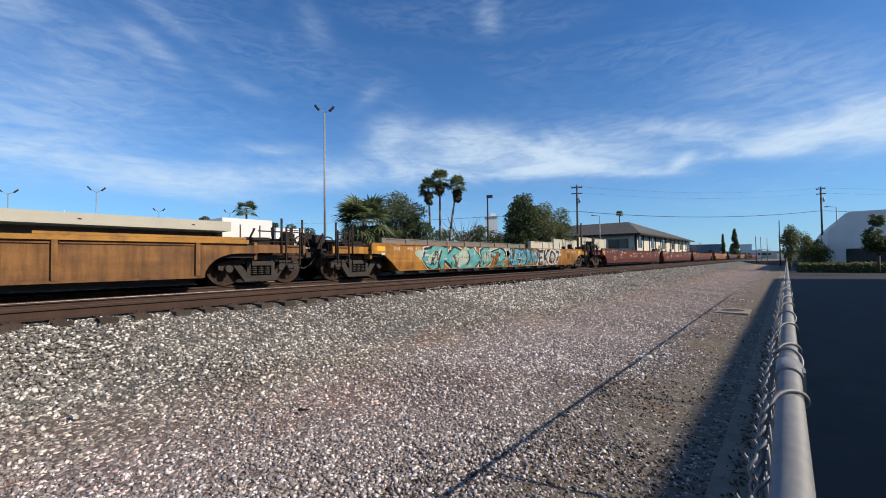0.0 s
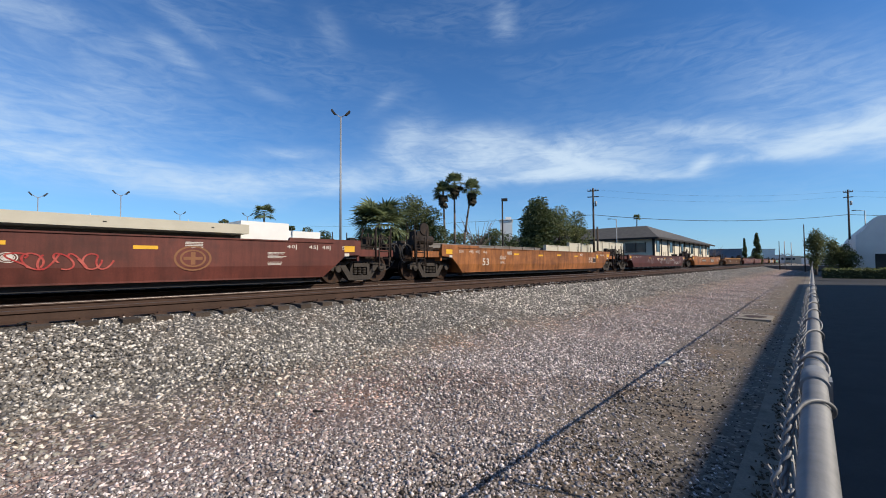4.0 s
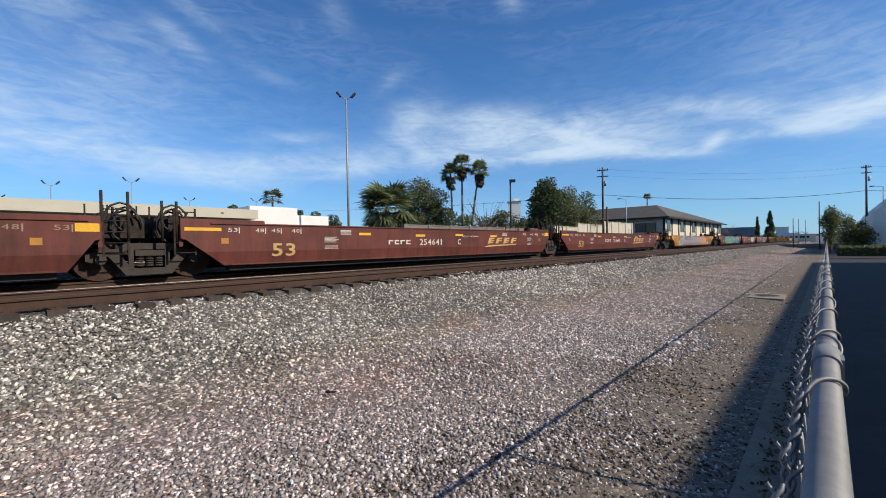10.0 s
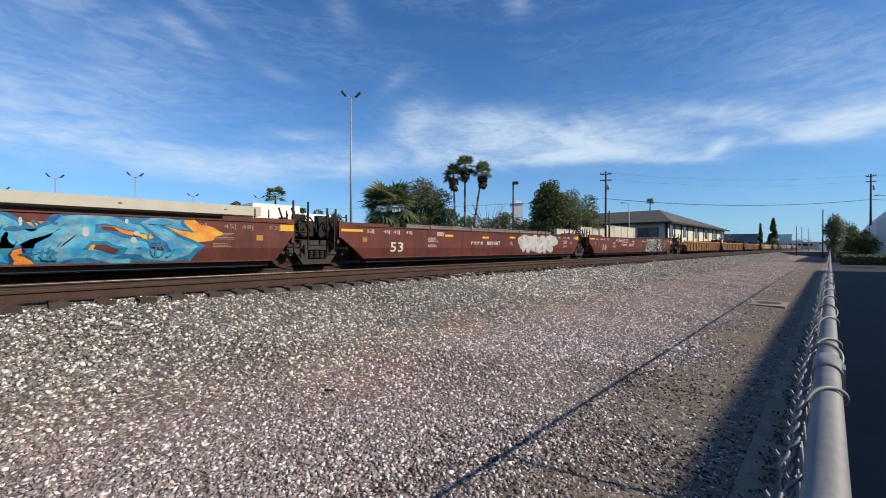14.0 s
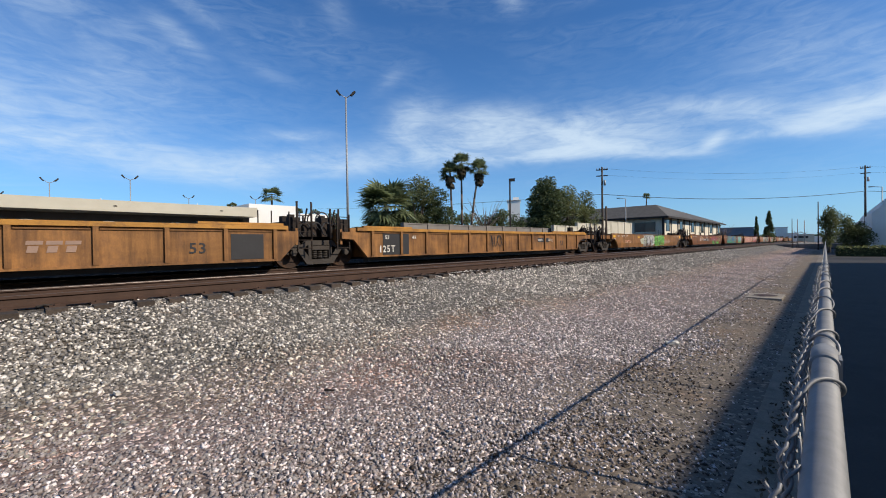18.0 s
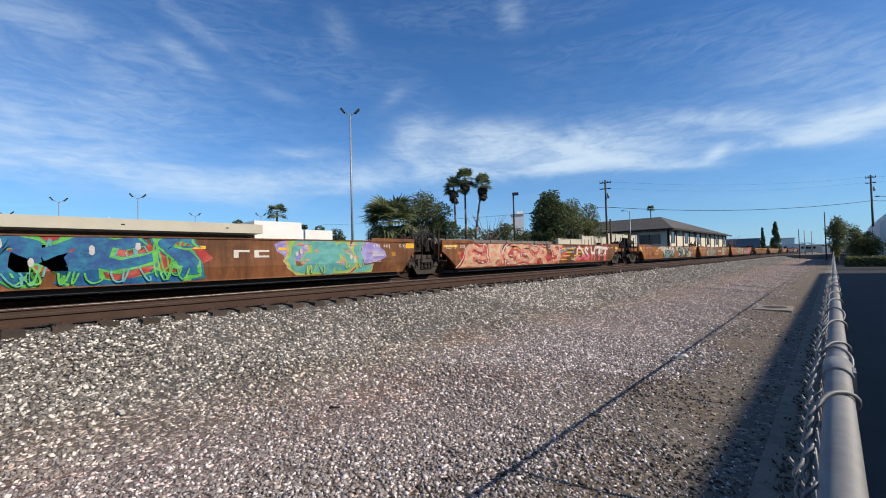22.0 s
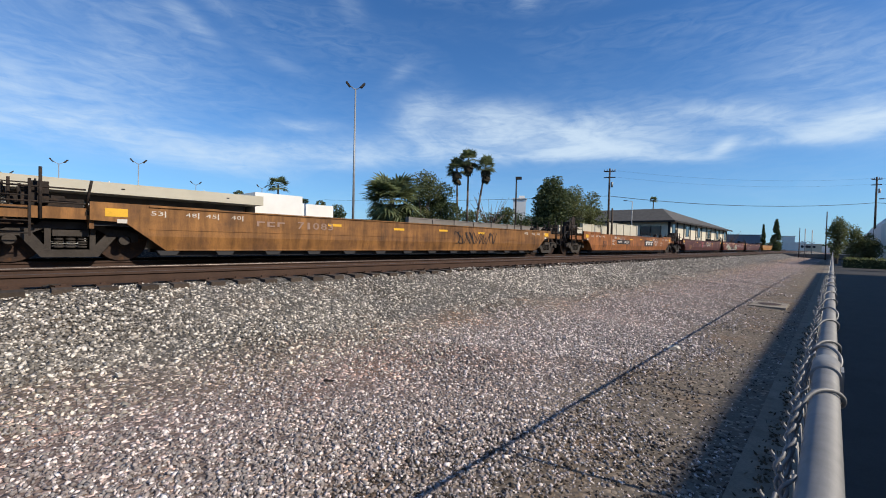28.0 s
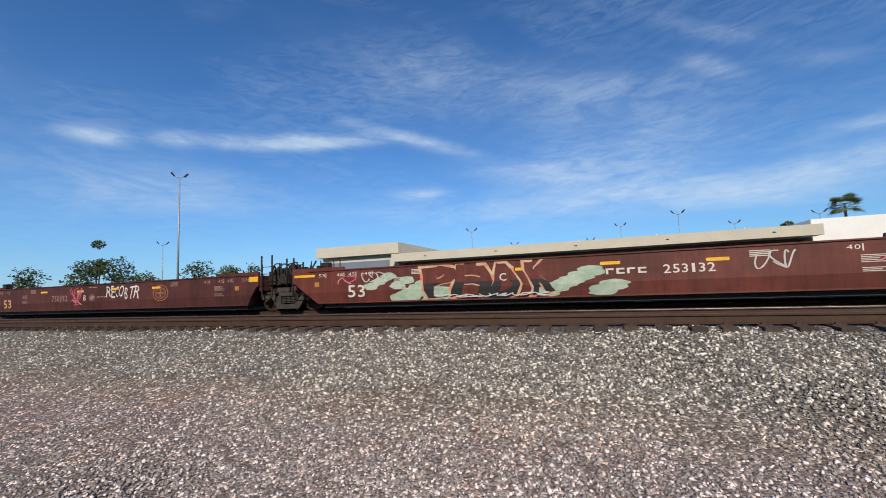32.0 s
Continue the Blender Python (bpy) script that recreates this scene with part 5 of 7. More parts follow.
def smooth_path(pts, n=22):
    """Even points along a smooth curve through the given ones."""
    pts = [Vector(p) for p in pts]
    if len(pts) == 2:
        pts = [pts[0], (pts[0] + pts[1]) / 2 + Vector((0.04, 0.02)), pts[1]]
    ext = [2 * pts[0] - pts[1]] + pts + [2 * pts[-1] - pts[-2]]
    out = []
    for i in range(n + 1):
        u = i / n * (len(pts) - 1)
        k = min(int(u), len(pts) - 2)
        t = u - k
        p0, p1, p2, p3 = ext[k:k + 4]
        out.append(0.5 * (2 * p1 + (p2 - p0) * t + (2 * p0 - 5 * p1 + 4 * p2 - p3) * t * t + (3 * p1 - p0 - 3 * p2 + p3) * t ** 3))
    return out


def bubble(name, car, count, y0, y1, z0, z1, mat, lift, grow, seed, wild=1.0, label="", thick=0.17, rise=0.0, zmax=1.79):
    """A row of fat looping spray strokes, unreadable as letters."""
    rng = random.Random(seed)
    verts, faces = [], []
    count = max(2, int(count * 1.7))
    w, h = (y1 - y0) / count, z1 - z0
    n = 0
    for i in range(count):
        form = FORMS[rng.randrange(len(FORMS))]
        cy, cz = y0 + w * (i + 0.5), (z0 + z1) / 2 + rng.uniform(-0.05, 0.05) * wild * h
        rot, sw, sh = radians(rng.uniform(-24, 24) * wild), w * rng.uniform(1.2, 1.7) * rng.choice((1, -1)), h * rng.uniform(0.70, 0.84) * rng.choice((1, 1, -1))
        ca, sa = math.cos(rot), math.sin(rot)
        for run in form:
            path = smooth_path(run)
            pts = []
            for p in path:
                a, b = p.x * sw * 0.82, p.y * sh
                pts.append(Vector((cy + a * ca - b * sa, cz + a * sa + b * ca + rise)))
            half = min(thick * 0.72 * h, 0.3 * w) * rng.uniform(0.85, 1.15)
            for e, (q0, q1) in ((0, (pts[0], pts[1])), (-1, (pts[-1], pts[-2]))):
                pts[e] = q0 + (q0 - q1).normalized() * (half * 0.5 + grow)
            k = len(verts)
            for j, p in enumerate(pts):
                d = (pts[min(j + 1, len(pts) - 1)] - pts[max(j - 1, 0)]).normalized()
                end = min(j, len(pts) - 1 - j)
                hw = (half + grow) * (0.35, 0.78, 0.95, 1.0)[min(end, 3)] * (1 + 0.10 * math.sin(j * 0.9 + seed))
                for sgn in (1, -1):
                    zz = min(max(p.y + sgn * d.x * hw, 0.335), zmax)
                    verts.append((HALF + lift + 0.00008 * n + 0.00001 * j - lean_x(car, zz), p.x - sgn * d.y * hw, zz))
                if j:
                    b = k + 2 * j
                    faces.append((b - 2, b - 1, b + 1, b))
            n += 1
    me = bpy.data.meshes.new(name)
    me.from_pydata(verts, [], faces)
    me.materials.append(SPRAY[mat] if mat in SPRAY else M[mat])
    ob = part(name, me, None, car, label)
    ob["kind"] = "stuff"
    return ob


def piece(car, count, y0, y1, fill, line, halo=None, z0=0.40, z1=1.72, seed=1, wild=1.0, core=None, edge=None, thick=0.17):
    """A spray-painted piece: a cloud behind, a thick outline, the fill and small highlights."""
    rng = random.Random(seed)
    if halo:
        n = max(4, int((y1 - y0) * 1.3))
        patch("spray_cloud", car, [(y0 + (y1 - y0) * (i + rng.uniform(0, 1)) / n, rng.uniform(z0 + 0.25, z1 - 0.2), rng.uniform(0.5, 0.95), rng.uniform(0.35, 0.6)) for i in range(n)],
              halo, 0.002, halo + " sprayed background")["kind"] = "stuff"
    if isinstance(count, str):      # a piece that can be read
        if edge:
            lettering("graffiti_edge", count, car, y0, y1, z0, z1, edge, 0.008, 0.06, wild, 0.05, seed, grow=0.15)
        lettering("graffiti_outline", count, car, y0, y1, z0, z1, line, 0.011, 0.06, wild, 0.05, seed, grow=0.09)
        lettering("graffiti", count, car, y0, y1, z0 + 0.06, z1 - 0.06, fill, 0.0145, 0.03, wild, 0.05, seed, fill + " spray-painted lettering with a " + line + " outline")
        if core:
            lettering("graffiti_core", count, car, y0, y1, z0 + 0.06, z1 - 0.06, core, 0.0165, -0.02, wild, 0.05, seed, grow=-0.03)
        span = y1 - y0
        patch("spray_dots", car, [(y0 + span * rng.random(), rng.uniform(z0 + 0.1, z1 - 0.1), rng.uniform(0.03, 0.16), rng.uniform(0.02, 0.07)) for _ in range(int(span * 3.2))], edge or line, 0.0205)
        patch("highlight", car, [(y0 + span * rng.random(), rng.uniform(z0 + 0.5, z1 - 0.08), rng.uniform(0.015, 0.05), rng.uniform(0.05, 0.16)) for _ in range(int(span * 1.6))], "white" if line != "white" else "grey", 0.0225)
        for q in range(int(span * 0.7)):
            a = y0 + span * (q + rng.uniform(0.1, 0.6)) / max(1, int(span * 0.7))
            tag_scrawl(car, a, a + 0.4, rng.uniform(z0, z0 + 0.3), rng.uniform(z1 - 0.5, z1), line, seed * 3 + q, "stroke")
        return
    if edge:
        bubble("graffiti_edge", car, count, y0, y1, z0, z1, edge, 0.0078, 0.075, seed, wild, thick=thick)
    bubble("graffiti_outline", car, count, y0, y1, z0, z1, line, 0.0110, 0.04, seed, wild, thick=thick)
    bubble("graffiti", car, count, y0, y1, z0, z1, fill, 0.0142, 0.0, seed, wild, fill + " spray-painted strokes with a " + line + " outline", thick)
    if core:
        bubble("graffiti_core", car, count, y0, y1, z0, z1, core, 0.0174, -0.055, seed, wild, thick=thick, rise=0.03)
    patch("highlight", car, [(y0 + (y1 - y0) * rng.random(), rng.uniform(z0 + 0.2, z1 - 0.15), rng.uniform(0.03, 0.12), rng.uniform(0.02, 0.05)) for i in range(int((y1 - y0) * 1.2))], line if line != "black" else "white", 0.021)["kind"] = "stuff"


def tag_scrawl(car, y0, y1, z0, z1, mat, seed, name="tag"):
    """A thin unreadable scrawl of looping strokes."""
    rng = random.Random(seed)
    verts, faces = [], []
    strokes = max(3, int((y1 - y0) / 0.22))
    for s in range(strokes):
        cy, cz = y0 + (y1 - y0) * (s + 0.5) / strokes, (z0 + z1) / 2
        ph, a, b = rng.uniform(0, 6), rng.uniform(0.6, 1.5), rng.uniform(1.0, 2.4)
        prev = None
        for i in range(15):
            u = i / 14 * 2 * math.pi * 0.8 + ph
            p = (cy + 0.16 * math.sin(u * a + s), cz + (z1 - z0) * 0.5 * math.sin(u * b * 0.6))
            if prev:
                d = Vector((p[0] - prev[0], p[1] - prev[1]))
                if d.length > 1e-4:
                    nrm = Vector((-d.y, d.x)).normalized() * 0.018
                    k = len(verts)
                    lx = HALF + 0.012 + 0.00002 * i + 0.0003 * (s % 5)
                    verts += [(lx, prev[0] + nrm.x, prev[1] + nrm.y), (lx, prev[0] - nrm.x, prev[1] - nrm.y),
                              (lx, p[0] - nrm.x, p[1] - nrm.y), (lx, p[0] + nrm.x, p[1] + nrm.y)]
                    faces.append((k, k + 1, k + 2, k + 3))
            prev = p
    me = bpy.data.meshes.new(name)
    me.from_pydata(verts, [], faces)
    me.materials.append(SPRAY[mat] if mat in SPRAY else M[mat])
    ob = part(name, me, None, car)
    ob["kind"] = "stuff"
    return ob


# ---- running gear ----
def build_truck(car):
    truck = new("truck", None)
    bm = bmesh.new()
    box(bm, -1.0, 1.0, -0.22, 0.22, 0.42, 0.66)
    tube(bm, (0, 0, 0.6), (0, 0, 0.92), 0.24, n=12)
    bolster = mesh_of("truck", bm, "steel_dark", 0.015)
    bpy.data.objects.remove(truck)
    truck = part("truck", bolster, None, car, "grimy cast-steel four-wheel truck")
    for sx in (-1.02, 1.02):
        bm = bmesh.new()
        slab(bm, [(-1.18, 0.46), (-1.18, 0.62), (-0.95, 0.71), (-0.62, 0.73), (-0.45, 0.86), (0.45, 0.86), (0.62, 0.73), (0.95, 0.71), (1.18, 0.62), (1.18, 0.46), (1.06, 0.42), (1.03, 0.55),
                  (0.80, 0.56), (0.62, 0.60), (0.42, 0.71), (-0.42, 0.71), (-0.62, 0.60), (-0.80, 0.56), (-1.03, 0.55), (-1.06, 0.42)], sx - 0.07, sx + 0.07)
        slab(bm, [(-0.80, 0.59), (-0.60, 0.63), (-0.34, 0.27), (0.34, 0.27), (0.60, 0.63), (0.80, 0.59), (0.46, 0.11), (-0.46, 0.11)], sx - 0.066, sx + 0.074)
        for q in (-0.36, 0.36):
            box(bm, sx - 0.06, sx + 0.08, q - 0.05, q + 0.05, 0.25, 0.72)
        part("side_frame", bm, "truck_steel", truck)
        s = 1 if sx > 0 else -1
        part("bolster_end", box(bmesh.new(), sx - 0.1, sx + s * 0.03 + 0.1 * (s > 0), -0.29, 0.29, 0.56, 0.69), "truck_steel", truck, bevel=0.015)
        for sy in (-0.19, 0, 0.19):
            bm = bmesh.new()
            for i in range(5):
                tube(bm, (sx + s * 0.02, sy, 0.31 + i * 0.055), (sx + s * 0.02, sy, 0.345 + i * 0.055), 0.085, n=10)
            part("spring", bm, "truck_steel", truck)
        for sy in (-0.915, 0.915):
            bm = bmesh.new()
            tube(bm, (sx + s * 0.02, sy, 0.48), (sx + s * 0.15, sy, 0.48), 0.12, 0.10, 12)
            part("bearing_cap", bm, "truck_steel", truck)
    wheels = []
    for sy in (-0.915, 0.915):
        bm = bmesh.new()
        tube(bm, (-0.98, 0, 0), (0.98, 0, 0), 0.075, n=10)
        for sx in (-1, 1):
            tube(bm, (sx * 0.70, 0, 0), (sx * 0.83, 0, 0), 0.48, 0.475, 32)
            tube(bm, (sx * 0.675, 0, 0), (sx * 0.70, 0, 0), 0.505, 0.505, 32)
            for k in range(6):
                a = k * math.pi / 3
                tube(bm, (sx * 0.825, 0.3 * math.cos(a), 0.3 * math.sin(a)), (sx * 0.836, 0.3 * math.cos(a), 0.3 * math.sin(a)), 0.07, n=8)
        w = part("wheelset", bm, "wheel", truck, at=pose(0, sy, 0.482))
        wheels.append(w)
    # brake rigging between the wheels
    bm = bmesh.new()
    for sy in (-0.34, 0.34):
        box(bm, -0.9, 0.9, sy - 0.05, sy + 0.05, 0.3, 0.42)
    part("brake_beam", bm, "steel_dark", truck)
    return truck, wheels


first_truck, first_wheels, all_trucks = None, None, []


def add_truck(car, y):
    global first_truck, first_wheels
    if first_truck is None:
        first_truck, first_wheels = build_truck(car)
        t = first_truck
    else:
        t = copy_thing(first_truck, pose(0, y, 0))
        t.parent = car
    t.matrix_basis = pose(0, y, 0)
    all_trucks.append(t)
    return t


shared = {}


def share(key, make):
    if key not in shared:
        shared[key] = make()
    return shared[key]


def side_outline(L, front, back, kind):
    """Outline of a car's side, as (along, up). A coupler end leaves room for a whole truck, a joint end for half of one."""
    def end(sign, joint):
        e = sign * L / 2
        if joint:
            top0, low, up, cap = (0.95, 1.50, 1.24, 2.9) if sign > 0 else (0.55, 1.55, 1.27, 2.6)
        else:
            top0, low, up, cap = 2.05, 3.45, 1.27, 4.6
        i = -sign
        if kind == "ribbed" or kind == "panel":
            pts = [(e + i * cap, 1.80), (e + i * (top0 + 0.3), 1.80), (e + i * (top0 + 0.3), 1.60), (e + i * top0, 1.60), (e + i * top0, up)]
            if not joint:
                for k in range(7):
                    pts.append((e + i * (low - 0.85 + 0.85 * math.sin(radians(15 * k))), 0.33 + (up - 0.33) * math.cos(radians(15 * k))))
            else:
                pts += [(e + i * (low - 0.55), up - 0.04), (e + i * low, 0.33)]
        else:
            lift = 1.93 if kind == "smooth" else 1.84
            pts = [(e + i * cap, 1.81), (e + i * (cap - 0.02), lift), (e + i * top0, lift), (e + i * top0, up), (e + i * (low - 0.80 if not joint else top0 + 0.1), up - 0.04), (e + i * low, 0.31)]
        return pts
    a, b = end(-1, front), end(1, back)
    return a + b[::-1]


def make_unit(k, kind, colour, front, back, label, y_mid):
    L = (JOINTS[k + 1] - JOINTS[k]) * UNIT
    car = thing("well_car", label, "railway car", pose(TRACK_X, y_mid, RAIL), group="well cars of the train")
    lo = 0.33 if kind in ("ribbed", "panel") else 0.31
    out = side_outline(L, front, back, kind)
    for s in (1, -1):
        bm = bmesh.new()
        slab(bm, out, s * HALF, s * (HALF - 0.09))
        if kind in ("smooth", "sill"):
            LEAN[car.name] = 0.13
            bmesh.ops.bisect_plane(bm, geom=bm.verts[:] + bm.edges[:] + bm.faces[:], plane_co=(0, 0, 0.80), plane_no=(0, 0, 1))
            for v in bm.verts:
                v.co.x -= s * lean_x(car, v.co.z)
        part("side_wall", bm, colour, car)
    u0, u1 = -L / 2 + (1.75 if front else 3.95), L / 2 - (1.75 if back else 3.95)
    y0, y1 = -L / 2 + (1.62 if front else 3.5), L / 2 - (1.55 if back else 3.5)
    # floor members and inner bulkheads
    beam = share(("beam", lo), lambda: mesh_of("floor_beam", box(bmesh.new(), -HALF + 0.09, HALF - 0.09, -0.15, 0.15, lo - 0.04, lo + 0.10), "steel_dark"))
    n = 7
    for i in range(n):
        part("floor_beam", beam, None, car, at=pose(0, y0 + 0.4 + (y1 - y0 - 0.8) * i / (n - 1), 0))
    # sills deepened and blackened to stand in for the shade under the car
    bm = bmesh.new()
    for s in (1, -1):
        box(bm, *sorted((s * (HALF - 0.5), s * (HALF - 0.2))), y0 + 0.1, y1 - 0.1, 0.13, lo + 0.03)
    part("bottom_sill", bm, "black", car)
    # added sheet over the open floor, keeps sky light off the ground below
    part("floor_plate", box(bmesh.new(), -HALF + 0.1, HALF - 0.1, y0 + 0.06, y1 - 0.06, lo + 0.10, lo + 0.12), "steel_dark", car)
    for e, y, joint in ((-1, y0, front), (1, y1, back)):
        bm = bmesh.new()
        box(bm, -HALF + 0.09, HALF - 0.09, y + e * 0.02 - 0.04, y + e * 0.02 + 0.04, lo, 1.60)
        part("bulkhead", bm, colour, car)
        # end platform and its gear
        ye = e * L / 2
        d = 0.30 if joint else 0.62
        bm = bmesh.new()
        a, b = sorted((ye - e * d, y))
        box(bm, -0.45, 0.45, a, b, 0.86, 1.10)
        a, b = sorted((ye - e * (0.95 if joint else 2.0), ye - e * (1.5 if joint else 3.3)))
        box(bm, -HALF + 0.1, HALF - 0.1, a, b, 1.02, 1.10)
        part("end_platform", bm, "steel_dark", car)
        yt = ye - e * ((0.95 if e > 0 else 0.58) if joint else 2.09)
        part("end_wall", box(bmesh.new(), -HALF + 0.09, HALF - 0.09, yt - 0.04, yt + 0.04, 1.0, 1.74), colour, car)
        a, b = sorted((ye - e * (0.08 if joint else 1.15), ye - e * ((0.92 if e > 0 else 0.5) if joint else 2.0)))
        part("equipment_box", box(bmesh.new(), -1.05, 1.02, a, b, 0.98, 1.46 if joint else 1.36), "steel_dark", car, bevel=0.02)
        if not joint:
            for sx in (1, -1):
                a, b = sorted((ye - e * 0.5, ye - e * 2.06))
                part("end_sill", box(bmesh.new(), sx * (HALF - 0.16) - 0.03, sx * (HALF - 0.16) + 0.03, a, b, 0.92, 1.16), colour, car)
            for q in (0.85, 1.15):
                part("stanchion", tube(bmesh.new(), (HALF - 0.4, ye - e * q, 1.1), (HALF - 0.4, ye - e * q, 1.72), 0.03, n=6), "steel_dark", car)
        # dark block added over the truck, stands in for the shade in the recess
        a, b = sorted((ye - e * (0.0 if joint else 0.75), ye - e * (1.45 if joint else 3.4)))
        part("truck_housing", box(bmesh.new(), -0.62, 0.62, a, b, 0.52, 1.02), "steel_dark", car)
        part("fender", box(bmesh.new(), HALF - 0.42, HALF - 0.12, *sorted((ye - e * (1.0 if joint else 2.1), ye - e * (1.55 if joint else 3.3))), 1.10, 1.26), "black", car)
        rng = random.Random(k * 2 + e)
        # tall guide posts and ladder
        for q in ((0.45, 0.92) if joint and e > 0 else (0.2, 0.5) if joint else (0.62, 1.3)):
            bm = bmesh.new()
            tube(bm, (HALF - 0.12, ye - e * q, 0.9), (HALF - 0.12, ye - e * q, (2.02 if e > 0 else 1.86) if joint else 1.95), 0.032, n=6)
            part("guide_post", bm, "steel_dark", car)
            bm = bmesh.new()
            tube(bm, (-HALF + 0.12, ye - e * q, 0.9), (-HALF + 0.12, ye - e * q, 1.95), 0.022, n=6)
            part("guide_post", bm, "steel_dark", car)
        bm = bmesh.new()
        za, zb = 0.55, 1.7
        ya, yb = ye - e * (0.45 if joint else 0.7), ye - e * (0.9 if joint else 1.15)
        for yy in (ya, yb):
            box(bm, HALF - 0.14, HALF - 0.10, yy - 0.02, yy + 0.02, za, zb)
        for r in range(5):
            zz = za + 0.06 + r * 0.25
            tube(bm, (HALF - 0.12, ya, zz), (HALF - 0.12, yb, zz), 0.014, n=6)
        part("ladder", bm, "steel_dark", car)
        for i in range(5 if joint else 8):
            yy = ye - e * rng.uniform(0.35, 0.9 if joint else 1.9)
            zz, w, h = rng.uniform(1.1, 1.5), rng.uniform(0.07, 0.2), rng.uniform(0.08, 0.28)
            xx = rng.uniform(-0.3, HALF - 0.35)
            part(("air_reservoir", "brake_valve", "bracket")[i % 3], box(bmesh.new(), xx - 0.12, xx + 0.12, yy - w, yy + w, zz - h, zz + h), "steel_dark", car)
        for i in range(3 if joint else 2):
            yc, zc, r0 = ye - e * (rng.uniform(0.1, 0.6) if joint else rng.uniform(0.3, 0.9)), rng.uniform(1.15, 1.5), rng.uniform(0.16, 0.32)
            ring = [Vector((HALF - 0.3 - 0.1 * i, yc + r0 * math.cos(q * 0.55), zc - (0 if joint else 0.25) + r0 * 1.2 * math.sin(q * 0.55))) for q in range(9)]
            part("air_hose", wire_mesh("air_hose", [ring], 0.024, 6, "black"), None, car)
        for i in range(4):
            yy = ye - e * rng.uniform(0.3, 1.0 if joint else 2.2)
            part("pipe", tube(bmesh.new(), (rng.uniform(0.4, 1.2), yy, 1.1), (rng.uniform(0.6, 1.2), yy + rng.uniform(-0.3, 0.3), rng.uniform(1.5, 1.95)), 0.03, n=6), "steel_dark", car)
        if not joint:
            bm = bmesh.new()
            a, b = sorted((ye + e * 0.12, ye - e * 0.65))
            box(bm, -0.11, 0.11, a, b, 0.80, 1.02)
            a, b = sorted((ye - e * 0.02, ye - e * 0.3))
            box(bm, -0.2, 0.2, a, b, 0.76, 1.06)
            part("coupler", bm, "rail", car, bevel=0.02)
            hose = [Vector(p) for p in ((0.25, ye - e * 0.55, 0.8), (0.25, ye - e * 0.35, 0.55), (0.25, ye - e * 0.1, 0.42), (0.25, ye + e * 0.05, 0.46))]
            part("brake_hose", wire_mesh("brake_hose", [hose], 0.024, 6, "black"), None, car)
            bm = bmesh.new()
            tube(bm, (HALF - 0.13, ye - e * 0.62, 1.55), (HALF - 0.13, ye - e * 2.0, 1.55), 0.02, n=6)
            tube(bm, (HALF - 0.13, ye - e * 0.62, 1.25), (HALF - 0.13, ye - e * 2.0, 1.25), 0.02, n=6)
            part("handrail", bm, "steel_dark", car)
            # brake stand and wheel on the front end
            if e < 0 and kind == "smooth":
                part("brake_stand", box(bmesh.new(), 0.55, 1.0, ye - e * 1.45 - 0.35, ye - e * 1.45 + 0.35, 1.1, 1.98), "steel_dark", car, bevel=0.03)
                part("brake_wheel", tube(bmesh.new(), (0.98, ye - e * 1.5, 2.08), (1.04, ye - e * 1.5, 2.08), 0.25, n=18), "steel_dark", car)
                part("tank", tube(bmesh.new(), (0.9, ye - e * 0.9, 1.62), (0.9, ye - e * 2.0, 1.62), 0.2, n=12), "steel_dark", car, bevel=0.02)
            if kind not in ("ribbed", "panel"):
                yp = ye - e * 2.5
                part("placard", box(bmesh.new(), HALF, HALF + 0.006, yp - 0.2, yp + 0.2, 1.40, 1.66), "reflect", car, "yellow placard")
                part("placard", box(bmesh.new(), HALF, HALF + 0.005, yp - e * 0.1 - 0.09, yp - e * 0.1 + 0.09, 1.2, 1.33), "stencil", car, "small white placard")
            add_truck(car, ye - e * 1.78)
        elif e < 0:
            add_truck(car, ye)
    # top chord, ribs and sill feet by kind
    bm = bmesh.new()
    if kind in ("ribbed", "panel"):
        box(bm, HALF, HALF + 0.07, -L / 2 + (1.1 if front else 2.35), L / 2 - (1.3 if back else 2.35), 1.66, 1.82)
        part("top_chord", bm, "chord", car, "sun-bleached yellow top chord", 0.01)
        bm = bmesh.new()
        box(bm, HALF, HALF + 0.05, y0 + 0.05, y1 - 0.05, 0.33, 0.41)
        part("lower_chord", bm, colour, car)
        pitch = 1.22 if kind == "ribbed" else 2.45
        n = int((y1 - y0) / pitch)
        ribm = share(("rib", colour), lambda: mesh_of("rib", box(bmesh.new(), HALF, HALF + 0.065, -0.05, 0.05, 0.41, 1.66), "tan" if colour == "brown" else colour, 0.008))
        for i in range(n + 1):
            part("rib", ribm, None, car, at=pose(0, y0 + 0.12 + (y1 - y0 - 0.24) * i / n, 0))
        p = (y1 - y0 - 0.24) / n
        lip = mesh_of("panel_lip", box(bmesh.new(), HALF, HALF + 0.03, 0.07, p - 0.07, 1.555, 1.60), colour)
        for i in range(n):
            part("panel_lip", lip, None, car, at=pose(0, y0 + 0.12 + p * i, 0))
        for e, joint in ((-1, front), (1, back)):
            bm = bmesh.new()
            a, b = sorted((e * (L / 2 - (1.4 if joint else 2.4)), e * (L / 2 - (3.6 if joint else 6.6))))
            box(bm, HALF - 0.1, HALF + 0.01, a, b, 1.83, 1.92)
            part("raised_guide", bm, "chord", car)
    else:
        box(bm, HALF, HALF + 0.03, y0 - 0.4, y1 + 0.4, 1.765, 1.812)
        part("top_chord", bm, colour, car, bevel=0.006)
        bm = bmesh.new()
